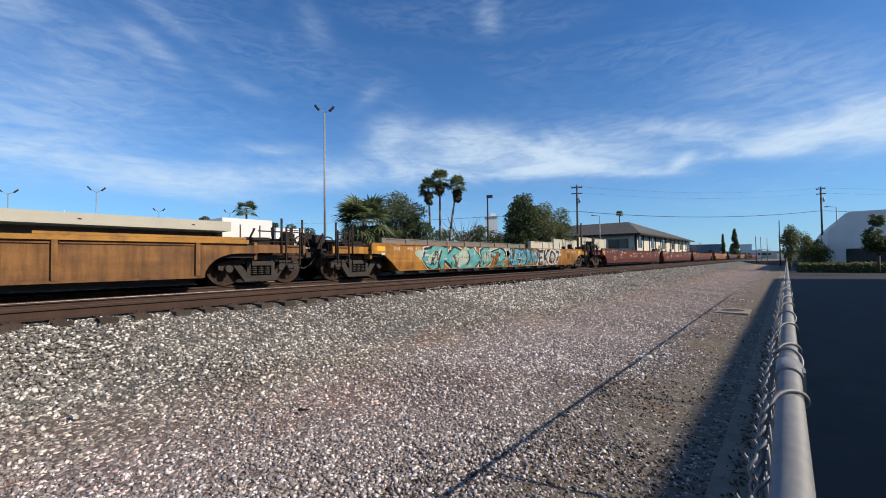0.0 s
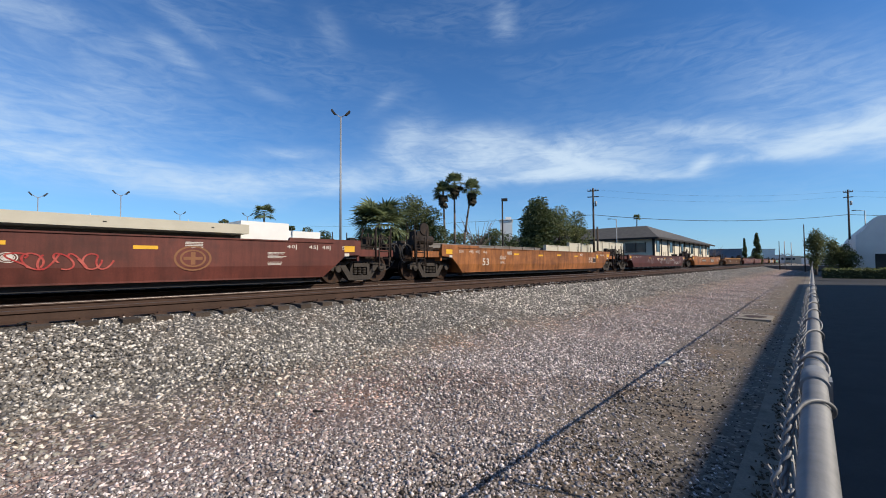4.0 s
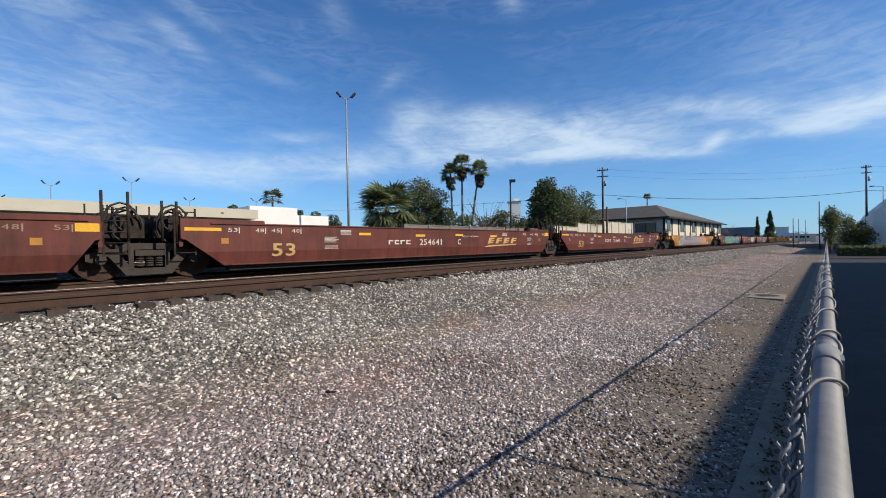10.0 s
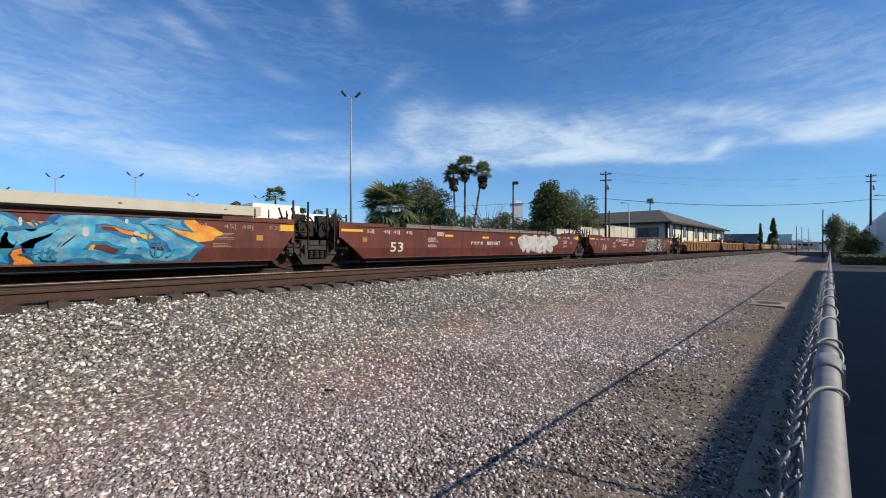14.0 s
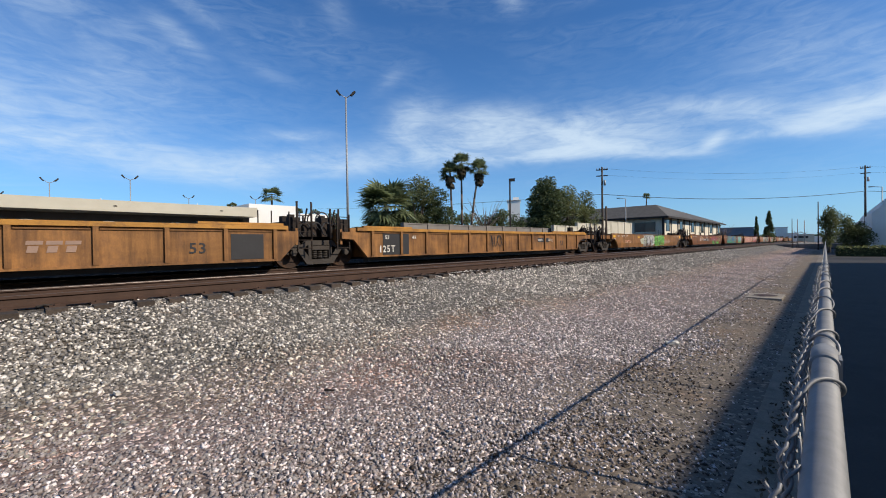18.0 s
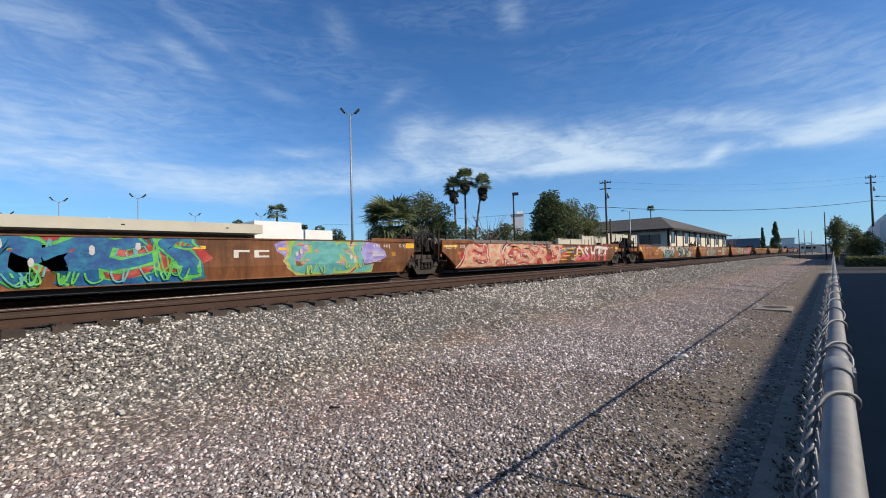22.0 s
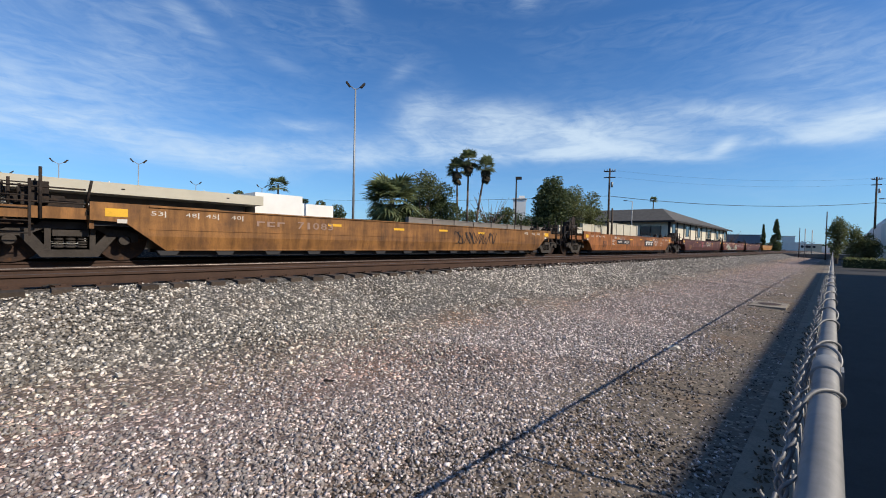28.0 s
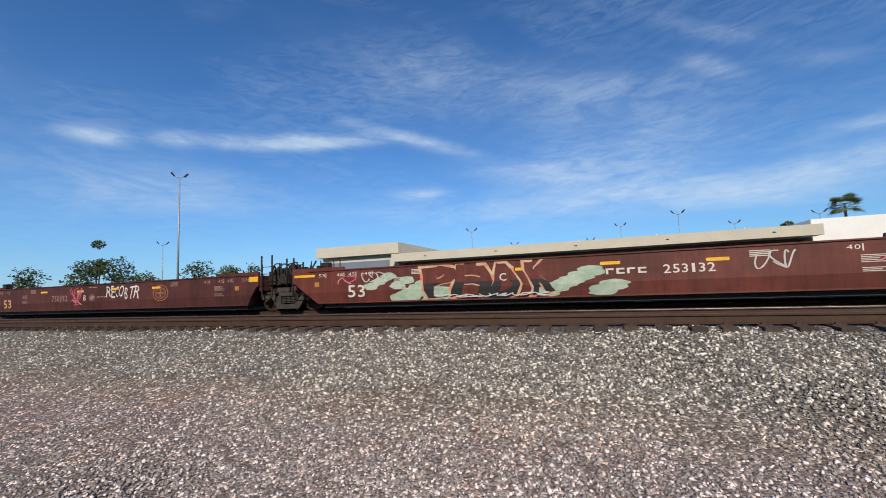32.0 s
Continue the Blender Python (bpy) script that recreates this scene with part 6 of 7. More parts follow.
        box(bm, HALF - 0.075, HALF - 0.044, y0 + 0.1, y1 - 0.1, 0.315, 0.37)
        part("lower_chord", bm, colour, car)
        if kind == "sill":
            foot = share(("foot", colour), lambda: mesh_of("sill_foot", slab(bmesh.new(), [(-0.24, 0.31), (0.24, 0.31), (0.17, 0.14), (-0.17, 0.14)], HALF - 0.32, HALF - 0.07), "black", 0.01))
            n = int((y1 - y0) / 1.25)
            for i in range(n + 1):
                part("sill_foot", foot, None, car, at=pose(0, y0 + (y1 - y0) * i / n, 0))
            bm = bmesh.new()
            box(bm, HALF, HALF + 0.012, y0 - 0.4, y1 + 0.4, 1.02, 1.05)
            part("side_crease", bm, colour, car)
        refl = share("reflector", lambda: mesh_of("reflector", box(bmesh.new(), HALF, HALF + 0.006, -0.24, 0.24, -0.055, 0.055), "reflect"))
        for i, u in enumerate((0.27, 0.43, 0.57, 0.72)):
            part("reflector", refl, None, car, at=pose(0, y0 + (y1 - y0) * u, 1.47 - 0.05 * (i % 2)))
    # capacity figures, and paragraphs too small to read
    rng = random.Random(k + 50)
    ink = "faded" if colour in ("bnsf", "maroon") and k % 4 == 1 else "stencil"
    if kind in ("smooth", "sill"):
        for e, joint in ((-1, front), (1, back)):
            end = e * (L / 2 - ((0.95 if e > 0 else 0.55) if joint else 2.05))
            for text, d in zip(("53", "48", "45", "40"), (0.62, 1.35, 1.8, 2.5) if e > 0 else (1.2, 1.9, 2.35, 2.95)):
                yy = end - e * d
                lettering("stencil", text, car, yy - 0.12, yy + 0.12, 1.50, 1.64, ink)
                part("stencil_bar", box(bmesh.new(), HALF, HALF + 0.004, yy + 0.15, yy + 0.175, 1.45, 1.66), ink, car)
            if joint:
                w, h, d = (0.20, 0.12, 0.22) if e > 0 else (0.42, 0.055, 0.5)
                part("placard", box(bmesh.new(), HALF, HALF + 0.006, end - e * d - w, end - e * d + w, 1.58 - h, 1.58 + h), "reflect", car, "yellow placard")
                part("placard", box(bmesh.new(), HALF, HALF + 0.006, end - e * 1.0 - 0.09, end - e * 1.0 + 0.09, 1.08, 1.28), "chord", car, "small yellow placard")
    for e, yy in ((1, y0), (-1, y1)) if kind == "smooth" else ():
        ya = yy + (rng.uniform(3.0, 3.4) if e > 0 else -rng.uniform(0.9, 1.5))
        bm = bmesh.new()
        for r in range(5):
            box(bm, HALF, HALF + 0.004, ya - 0.3, ya + rng.uniform(0.0, 0.25), 1.32 - 0.05 * r - 0.010, 1.32 - 0.05 * r + 0.010)
        for r in range(3):
            box(bm, HALF, HALF + 0.004, ya - 0.3, ya + rng.uniform(0.0, 0.2), 0.95 - 0.05 * r - 0.010, 0.95 - 0.05 * r + 0.010)
        part("stencil_block", bm, ink, car)["kind"] = "stuff"
        bm = bmesh.new()
        for r in range(4):
            box(bm, HALF, HALF + 0.004, yy + e * 3.6 - 0.2, yy + e * 3.6 + 0.2, 1.62 - 0.055 * r - 0.014, 1.62 - 0.055 * r + 0.014)
        part("stencil_block", bm, ink, car)["kind"] = "stuff"
    return car, L, u0, u1


CONSIST = [
    # kind, colour, joint in front, joint behind, label
    ("panel", "tan", 0, 0, "weathered yellow well car with wide ribbed panels and red graffiti"),
    ("sill", "yellow", 0, 0, "yellow well car covered with turquoise and white graffiti"),
    ("smooth", "bnsf", 0, 1, "red-brown smooth-sided well car, front unit of three"),
    ("smooth", "bnsf", 1, 1, "red-brown smooth-sided well car, middle unit of three"),
    ("smooth", "bnsf", 1, 0, "red-brown smooth-sided well car with a green scrawl"),
    ("smooth", "orange", 0, 0, "faded red well car with a yellow placard"),
    ("sill", "maroon", 0, 0, "maroon well car with white number and streaked tags"),
    ("smooth", "orange", 0, 0, "rusty orange well car with white number and black logo plate"),
    ("ribbed", "brown", 0, 0, "sooty brown ribbed well car with yellow ribs and white logo"),
    ("smooth", "bnsf", 0, 1, "clean red-brown well car with gold wedge logo"),
    ("smooth", "bnsf", 1, 1, "clean red-brown well car with gold wedge logo"),
    ("smooth", "bnsf", 1, 0, "clean red-brown well car with gold wedge logo"),
    ("sill", "yellow", 0, 0, "yellow well car covered with white, blue and red graffiti"),
    ("smooth", "bnsf", 0, 1, "dark red well car with blue and lime graffiti"),
    ("smooth", "bnsf", 1, 1, "dark red well car with white graffiti"),
    ("smooth", "bnsf", 1, 0, "dark red well car with black and white graffiti"),
    ("ribbed", "tan", 0, 1, "weathered yellow ribbed well car, front unit of three"),
    ("ribbed", "tan", 1, 1, "weathered yellow ribbed well car with black end plate"),
    ("ribbed", "tan", 1, 0, "weathered yellow ribbed well car with black end plate"),
    ("sill", "tan", 0, 0, "dull yellow well car with white and green graffiti"),
    ("smooth", "rustpaint", 0, 1, "rusted brown well car with orange and green graffiti"),
    ("smooth", "rustpaint", 1, 1, "rusted brown well car with teal and purple graffiti"),
    ("smooth", "rustpaint", 1, 0, "rusted brown well car with cream, red and pink graffiti"),
    ("smooth", "orange", 0, 1, "rusty orange well car with pale and black graffiti"),
    ("smooth", "orange", 1, 1, "rusty orange well car with grey graffiti and logo plate"),
    ("smooth", "orange", 1, 0, "rusty orange well car with pale green block graffiti"),
    ("panel", "tan", 0, 0, "weathered yellow well car with wide ribbed panels"),
    ("sill", "tan", 0, 0, "dull yellow smooth well car with dark scrawl"),
    ("smooth", "orange", 0, 0, "orange well car with black number plate and logo plate"),
    ("smooth", "maroon", 0, 1, "dark maroon well car with white and red tags"),
    ("smooth", "bnsf", 1, 1, "red-brown well car with black, white and mint graffiti"),
    ("smooth", "maroon", 1, 0, "dark maroon well car, last unit of three"),
    ("sill", "yellow", 0, 0, "yellow well car at the rear of the train"),
]
cars = []
for k, (kind, colour, fj, bj, label) in enumerate(CONSIST):
    mid = (JOINTS[k] + JOINTS[k + 1]) / 2 * UNIT
    cars.append((*make_unit(k, kind, colour, fj, bj, label, mid), mid))


def at(k, u):
    """Place along car k: 0 at the front end of its well, 1 at the rear."""
    return cars[k][2] + (cars[k][3] - cars[k][2]) * u


def plate(k, u0, u1, z0, z1, mat="black", lift=0.009, name="plate"):
    if z1 - z0 < 0.35:
        z0, z1 = z0 - 0.05, z1 + 0.05
    bm = bmesh.new()
    box(bm, HALF, HALF + lift, at(k, u0), at(k, u1), z0, z1)
    return part(name, bm, mat, cars[k][0])


def to_panel(k, a, b):
    """Shift that centres the stretch a to b in its panel, between two ribs."""
    pitch = {"ribbed": 1.22, "panel": 2.45}.get(CONSIST[k][0])
    if not pitch:
        return 0.0
    kind, colour, front, back, label = CONSIST[k]
    half = (JOINTS[k + 1] - JOINTS[k]) * UNIT / 2
    y0, y1 = -half + (1.62 if front else 3.5), half - (1.55 if back else 3.5)
    span = y1 - y0 - 0.24
    p = span / int((y1 - y0) / pitch)
    return y0 + 0.12 + (math.floor(((a + b) / 2 - y0 - 0.12) / p) + 0.5) * p - (a + b) / 2


def words(k, text, u0, u1, z0, z1, mat="stencil", lift=0.012, fat=0.0, slant=0.0, name="lettering"):
    a, b = at(k, u0), at(k, u1)
    d = to_panel(k, a, b)
    a, b = a + d, b + d
    m, h = (a + b) / 2, (b - a) * (0.34 if text == "53" else 0.42)
    a, b = m - h, m + h
    m, h = (z0 + z1) / 2, (z1 - z0) * (0.74 if z1 - z0 > 0.1 else 0.6)
    return lettering(name, text, cars[k][0], a, b, m - h, m + h, mat, lift, fat or 0.01, slant=slant)


def owner_bars(k, u0, u1, z0, z1, mat="stencil", lift=0.011, n=4):
    """Owner's mark, as plain blocks."""
    bm = bmesh.new()
    for i in range(n):
        a, b = at(k, u0 + (u1 - u0) * (i + 0.08) / n), at(k, u0 + (u1 - u0) * (i + 0.84) / n)
        w = (b - a)
        box(bm, HALF, HALF + lift, a, a + w * 0.3, z0, z1)
        box(bm, HALF, HALF + lift, a + w * 0.3, b, z1 - (z1 - z0) * 0.28, z1)
        if i % 2:
            box(bm, HALF, HALF + lift, a + w * 0.3, b, z0, z0 + (z1 - z0) * 0.26)
    return part("owner_mark", bm, mat, cars[k][0])


def logo_plate(k, u0, u1, z0=0.75, z1=1.25, back=True, mat="white"):
    """Dark plate with three slanted white blocks."""
    z0, z1 = z0 - 0.07, z1 + 0.07
    if back:
        plate(k, u0, u1, z0, z1, "black", 0.007, "logo_plate")
    y0, y1 = at(k, u0 + (u1 - u0) * 0.1), at(k, u0 + (u1 - u0) * 0.9)
    d = to_panel(k, y0, y1)
    y0, y1 = y0 + d, y1 + d
    bm = bmesh.new()
    w, h = (y1 - y0) / 3, z1 - z0
    for i in range(3):
        a = y0 + w * i
        zt, zb = z1 - h * 0.2, z0 + h * 0.2
        slab(bm, [(a + w * 0.12, zt), (a + w * 0.98, zt), (a + w * 0.94, zt - h * 0.2), (a + w * 0.08, zt - h * 0.2)], HALF, HALF + 0.011)
        slab(bm, [(a + w * 0.20, zt - h * 0.26), (a + w * 0.74, zt - h * 0.26), (a + w * 0.64, zb), (a + w * 0.10, zb)], HALF, HALF + 0.011)
    part("logo", bm, mat, cars[k][0], "slanted block logo")


def wedge_logo(k, u0, u1):
    """Gold letters-like blocks over a long tapering wedge."""
    y0, y1 = at(k, u0), at(k, u1)
    w = y1 - y0
    bm = bmesh.new()
    slab(bm, [(y0, 0.74), (y0 + w * 0.12, 0.85), (y0 + w * 0.94, 0.92), (y0 + w * 0.90, 0.86)], HALF, HALF + 0.005)
    for i in range(4):
        a = y0 + w * (0.10 + 0.215 * i)
        slab(bm, [(a, 0.96), (a + w * 0.07, 0.96), (a + w * 0.12, 1.32), (a + w * 0.05, 1.32)], HALF, HALF + 0.005)
        slab(bm, [(a + w * 0.055, 1.23), (a + w * 0.175, 1.23), (a + w * 0.20, 1.32), (a + w * 0.12, 1.32)], HALF, HALF + 0.0055)
        slab(bm, [(a + w * 0.045, 1.10), (a + w * 0.165, 1.10), (a + w * 0.18, 1.16), (a + w * 0.07, 1.16)], HALF, HALF + 0.0055)
        if i in (0, 2):
            slab(bm, [(a + w * 0.02, 1.0), (a + w * 0.14, 1.0), (a + w * 0.155, 1.06), (a + w * 0.04, 1.06)], HALF, HALF + 0.006)
    part("wedge_logo", bm, "gold", cars[k][0], "gold wedge-shaped logo")


def emblem(k, u, z=1.08, r=0.36, mat="gold"):
    y = at(k, u)
    bm = bmesh.new()
    n = 28
    for r0, r1 in ((r, r * 0.88), (r * 0.7, r * 0.58)):
        a = [bm.verts.new((HALF + 0.005, y + r0 * math.cos(2 * math.pi * i / n), z + r0 * math.sin(2 * math.pi * i / n))) for i in range(n)]
        b = [bm.verts.new((HALF + 0.005, y + r1 * math.cos(2 * math.pi * i / n), z + r1 * math.sin(2 * math.pi * i / n))) for i in range(n)]
        for i in range(n):
            bm.faces.new((a[i], a[(i + 1) % n], b[(i + 1) % n], b[i]))
    box(bm, HALF, HALF + 0.005, y - r * 0.5, y + r * 0.5, z - 0.05, z + 0.05)
    box(bm, HALF, HALF + 0.0055, y - 0.05, y + 0.05, z - r * 0.5, z + r * 0.5)
    part("emblem", bm, mat, cars[k][0], "faded round gold emblem")


def spray(k, count, u0, u1, fill, line, halo=None, **kw):
    piece(cars[k][0], count, at(k, u0), at(k, u1), fill, line, halo, seed=k * 7 + (len(count) if isinstance(count, str) else count), **kw)


def scrawl(k, u0, u1, z0, z1, mat, seed=0):
    tag_scrawl(cars[k][0], at(k, u0), at(k, u1), z0, z1, mat, k * 13 + seed)


def decorate():
    # 0
    words(0, "53", 0.78, 0.83, 0.95, 1.2, "black")
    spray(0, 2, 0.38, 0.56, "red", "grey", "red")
    patch("spray_patch", cars[0][0], [(at(0, 0.60), 1.25, 0.7, 0.25), (at(0, 0.50), 0.6, 0.9, 0.25)], "grey", 0.0048)
    # 1
    spray(1, "CKJO2", 0.05, 0.46, "teal", "black", "mint", edge="white", z0=0.36, z1=1.76)
    spray(1, "AEORN", 0.475, 0.68, "aqua", "black", "teal", core="cyan", edge="yellow", z0=0.38, z1=1.74, wild=0.7)
    spray(1, "EKOT", 0.69, 0.885, "black", "white", "white", wild=0.8, z0=0.40, z1=1.72)
    words(1, "53", 0.955, 0.985, 1.0, 1.3, "black")
    # 2 to 4
    for k, end in ((2, "A"), (3, "C"), (4, "B")):
        words(k, "53", 0.045, 0.105, 0.68, 1.0, "gold")
        owner_bars(k, 0.34, 0.39, 1.0, 1.2, "gold", n=2)
        words(k, "253622", 0.40, 0.50, 1.0, 1.2, "gold")
        words(k, end, 0.56, 0.575, 0.98, 1.18, "stencil")
        emblem(k, 0.80, 1.08, 0.42, "old_gold")
        words(k, "WELL LD LMT", 0.42, 0.50, 1.36, 1.42)
        emblem(k, 0.60, 1.08, 0.14, "stencil")
    words(3, "GRAPHIX", 0.0, 0.10, 1.69, 1.85, "white", name="tag_lettering")
    words(3, "GRIMEG", 0.905, 1.0, 1.70, 1.87, "white", name="tag_lettering")
    words(4, "GRAPHIX", 0.0, 0.10, 1.69, 1.85, "white", name="tag_lettering")
    words(2, "GRAPHIX", 0.02, 0.13, 1.69, 1.87, "white", name="tag_lettering")
    words(2, "GRIMEG", 0.905, 1.0, 1.70, 1.87, "white", name="tag_lettering")
    scrawl(4, 0.12, 0.24, 0.75, 1.5, "green")
    scrawl(4, 0.60, 0.70, 0.75, 1.2, "red", 3)
    # 5
    words(5, "53", 0.86, 0.91, 0.95, 1.25, "stencil")
    plate(5, 0.915, 0.945, 0.95, 1.2, "black")
    plate(5, 0.955, 0.975, 1.30, 1.52, "reflect")
    words(5, "53", 0.05, 0.10, 0.8, 1.1, "stencil")
    # 6
    owner_bars(6, 0.40, 0.45, 1.16, 1.42, n=3)
    words(6, "71933", 0.465, 0.545, 1.16, 1.42, "stencil", fat=0.01)
    emblem(6, 0.575, 1.28, 0.16, "stencil")
    for i, (u, w, z0, z1) in enumerate(((0.28, 0.05, 0.7, 1.45), (0.58, 0.06, 0.6, 1.4), (0.66, 0.05, 0.65, 1.45), (0.46, 0.05, 0.75, 1.05), (0.20, 0.05, 0.9, 1.25), (0.72, 0.10, 1.1, 1.4), (0.80, 0.09, 0.55, 0.95), (0.86, 0.07, 0.6, 1.0))):
        scrawl(6, u, u + w, z0, z1, "grey" if i < 5 else "white", i)
    words(6, "53", 0.955, 0.985, 0.85, 1.1, "stencil")
    # 7, 28
    for k, num in ((7, "645502"), (28, "646829")):
        words(k, "53", 0.06, 0.115, 0.72, 1.05, "black")
        plate(k, 0.235, 0.405, 0.98, 1.28, "black", 0.006)
        owner_bars(k, 0.247, 0.303, 1.04, 1.22)
        words(k, num, 0.318, 0.397, 1.04, 1.22, "stencil", slant=0.15)
        logo_plate(k, 0.62 if k == 7 else 0.632, 0.785, 0.82, 1.34)
    scrawl(28, 0.798, 0.846, 1.30, 1.62, "white")
    scrawl(28, 0.803, 0.852, 1.02, 1.34, "white", 5)
    scrawl(28, 0.815, 0.846, 0.82, 1.08, "white", 9)
    scrawl(28, 0.24, 0.33, 1.36, 1.55, "grey", 2)
    # 8
    logo_plate(8, 0.70, 0.77, 0.80, 1.25, False)
    plate(8, 0.825, 0.875, 0.9, 1.22, "black")
    words(8, "53", 0.83, 0.87, 0.95, 1.17, "reflect")
    owner_bars(8, 0.185, 0.225, 0.98, 1.22)
    words(8, "655009", 0.235, 0.30, 0.98, 1.22)
    # 9 to 11
    for k, end in ((9, "B"), (10, "C"), (11, "A")):
        words(k, "53", 0.055, 0.12, 0.66, 1.0, "gold", fat=0.015)
        owner_bars(k, 0.33, 0.40, 0.98, 1.19)
        words(k, "254641", 0.42, 0.515, 0.98, 1.19)
        words(k, end, 0.565, 0.58, 0.98, 1.19)
        wedge_logo(k, 0.68, 0.86)
        words(k, "WELL LD LMT 119,600", 0.58, 0.66, 1.36, 1.43)
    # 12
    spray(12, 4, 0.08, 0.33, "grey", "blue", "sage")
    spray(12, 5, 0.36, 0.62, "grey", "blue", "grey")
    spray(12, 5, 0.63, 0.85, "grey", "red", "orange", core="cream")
    plate(12, 0.20, 0.36, 1.28, 1.58, lift=0.024)
    owner_bars(12, 0.205, 0.265, 1.34, 1.52, lift=0.027)
    words(12, "475406", 0.275, 0.352, 1.34, 1.52, slant=0.1, lift=0.027)
    words(12, "LCARD", 0.865, 0.925, 0.42, 0.72, "white", 0.024, 0.03, 0.2, "tag_lettering")
    words(12, "53", 0.93, 0.965, 0.85, 1.15, "black")
    # 13 to 15
    for k in (13, 14, 15):
        words(k, "53", 0.05, 0.11, 0.68, 1.0, "stencil", fat=0.012)
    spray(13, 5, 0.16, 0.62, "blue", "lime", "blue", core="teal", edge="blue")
    patch("spray_cloud", cars[13][0], [(at(13, 0.20 + 0.028 * i), 0.95 + 0.30 * math.sin(i * 2.1), 0.75, 0.42) for i in range(15)], "blue", 0.0046)
    for i in range(13):     # lime scallops along the lower edge
        patch("spray_scallop", cars[13][0], [(at(13, 0.235 + 0.024 * i), 0.45, 0.17, 0.13)], "lime", 0.0225)
    for i, (u0, u1, za, zb) in enumerate(((0.165, 0.21, 0.45, 1.72), (0.25, 0.31, 0.55, 1.68), (0.33, 0.39, 0.7, 1.72), (0.41, 0.46, 0.55, 1.7), (0.50, 0.545, 0.6, 1.72), (0.57, 0.615, 0.5, 1.6))):
        scrawl(13, u0, u1, za, zb, "lime", 40 + i)
    spray(13, "MES", 0.665, 0.88, "cyan", "blue", "orange", core="aqua", edge="blue", z0=0.38, z1=1.74)
    patch("spray_patch", cars[13][0], [(at(13, 0.64), 1.2, 0.5, 0.4), (at(13, 0.89), 1.3, 0.5, 0.3)], "orange", 0.0048)
    owner_bars(13, 0.36, 0.42, 0.95, 1.12, "white", 0.024)
    words(13, "888487", 0.43, 0.52, 0.95, 1.12, "white", 0.024)
    owner_bars(14, 0.36, 0.42, 1.0, 1.16)
    words(14, "888487", 0.43, 0.51, 1.0, 1.16)
    words(14, "C", 0.56, 0.575, 1.0, 1.16)
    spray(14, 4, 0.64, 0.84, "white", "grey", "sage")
    owner_bars(15, 0.28, 0.35, 0.98, 1.16)
    words(15, "888487", 0.37, 0.46, 0.98, 1.16)
    words(15, "A", 0.54, 0.557, 0.98, 1.16)
    words(15, "WELL LD LMT", 0.58, 0.65, 1.40, 1.48)
    spray(15, "SKHER", 0.645, 0.915, "black", "white", "black", z0=0.38, z1=1.72, wild=0.7)
    scrawl(15, 0.24, 0.37, 1.32, 1.66, "white")
    # 16 to 18
    for k in (16, 17, 18):
        if k > 16:
            plate(k, 0.03, 0.11, 0.43, 1.55, "black", 0.012)
            words(k, "125T", 0.042, 0.098, 0.62, 0.86, "stencil", 0.02)
            words(k, "53", 0.045, 0.062, 1.28, 1.42, "stencil", 0.02)
            words(k, "48", 0.078, 0.095, 1.28, 1.42, "stencil", 0.02)
        if k < 18:
            plate(k, 0.93, 0.985, 0.45, 1.45, "black", 0.012)
        words(k, "53", 0.88, 0.915, 0.78, 1.05, "black")
    plate(16, 0.19, 0.31, 1.06, 1.30)
    owner_bars(16, 0.195, 0.235, 1.1, 1.26)
    words(16, "787462", 0.255, 0.305, 1.1, 1.26)
    plate(18, 0.72, 0.80, 1.06, 1.28)
    owner_bars(18, 0.722, 0.752, 1.1, 1.24)
    words(18, "787462", 0.762, 0.797, 1.1, 1.24)
    scrawl(17, 0.46, 0.52, 1.1, 1.5, "black")
    logo_plate(17, 0.65, 0.72, 0.80, 1.25, False, "faded")
    scrawl(18, 0.45, 0.51, 0.75, 1.5, "black", 4)
    scrawl(16, 0.86, 0.94, 0.6, 0.9, "red")
    # 19
    spray(19, "KAMO", 0.345, 0.53, "grey", "black", "sage", core="white", edge="white", z0=0.38, z1=1.74, wild=0.6)
    spray(19, "BEON", 0.555, 0.725, "green", "black", "green", core="lime", edge="green", z0=0.38, z1=1.70, wild=0.7)
    scrawl(19, 0.05, 0.13, 0.8, 1.1, "cream")
    patch("smudge", cars[19][0], [(at(19, 0.76), 0.9, 0.5, 0.3), (at(19, 0.83), 0.9, 0.4, 0.28)], "faded")
    # 20 to 22
    plate(20, 0.30, 0.495, 0.94, 1.18, "black", 0.006)
    owner_bars(20, 0.315, 0.385, 0.98, 1.14, "white")
    words(20, "723757", 0.40, 0.485, 0.98, 1.14, "white", slant=0.15)
    words(20, "STEWS", 0.375, 0.455, 1.26, 1.52, "grey", slant=0.1, name="tag_lettering")
    spray(20, "KLOZER", 0.64, 0.90, "orange", "black", "magenta", core="yellow", edge="magenta")
    lettering("graffiti_fade", "KLOZER", cars[20][0], at(20, 0.64), at(20, 0.90), 0.46, 1.66, "green", 0.0185, 0.03, 1.0, 0.05, 146, zmax=0.9)
    words(20, "5", 0.075, 0.10, 0.72, 1.0, "black")
    patch("smudge", cars[20][0], [(at(20, 0.20 + 0.05 * i), 1.1 + 0.1 * (i % 2), 0.5, 0.22) for i in range(3)], "faded")
    words(21, "125 T", -0.068, -0.02, 1.46, 1.62)
    patch("spray_patch", cars[21][0], [(at(21, 0.14 + 0.06 * i), 0.8 + 0.35 * (i % 3), 0.7, 0.4) for i in range(7)], "red", 0.0048)
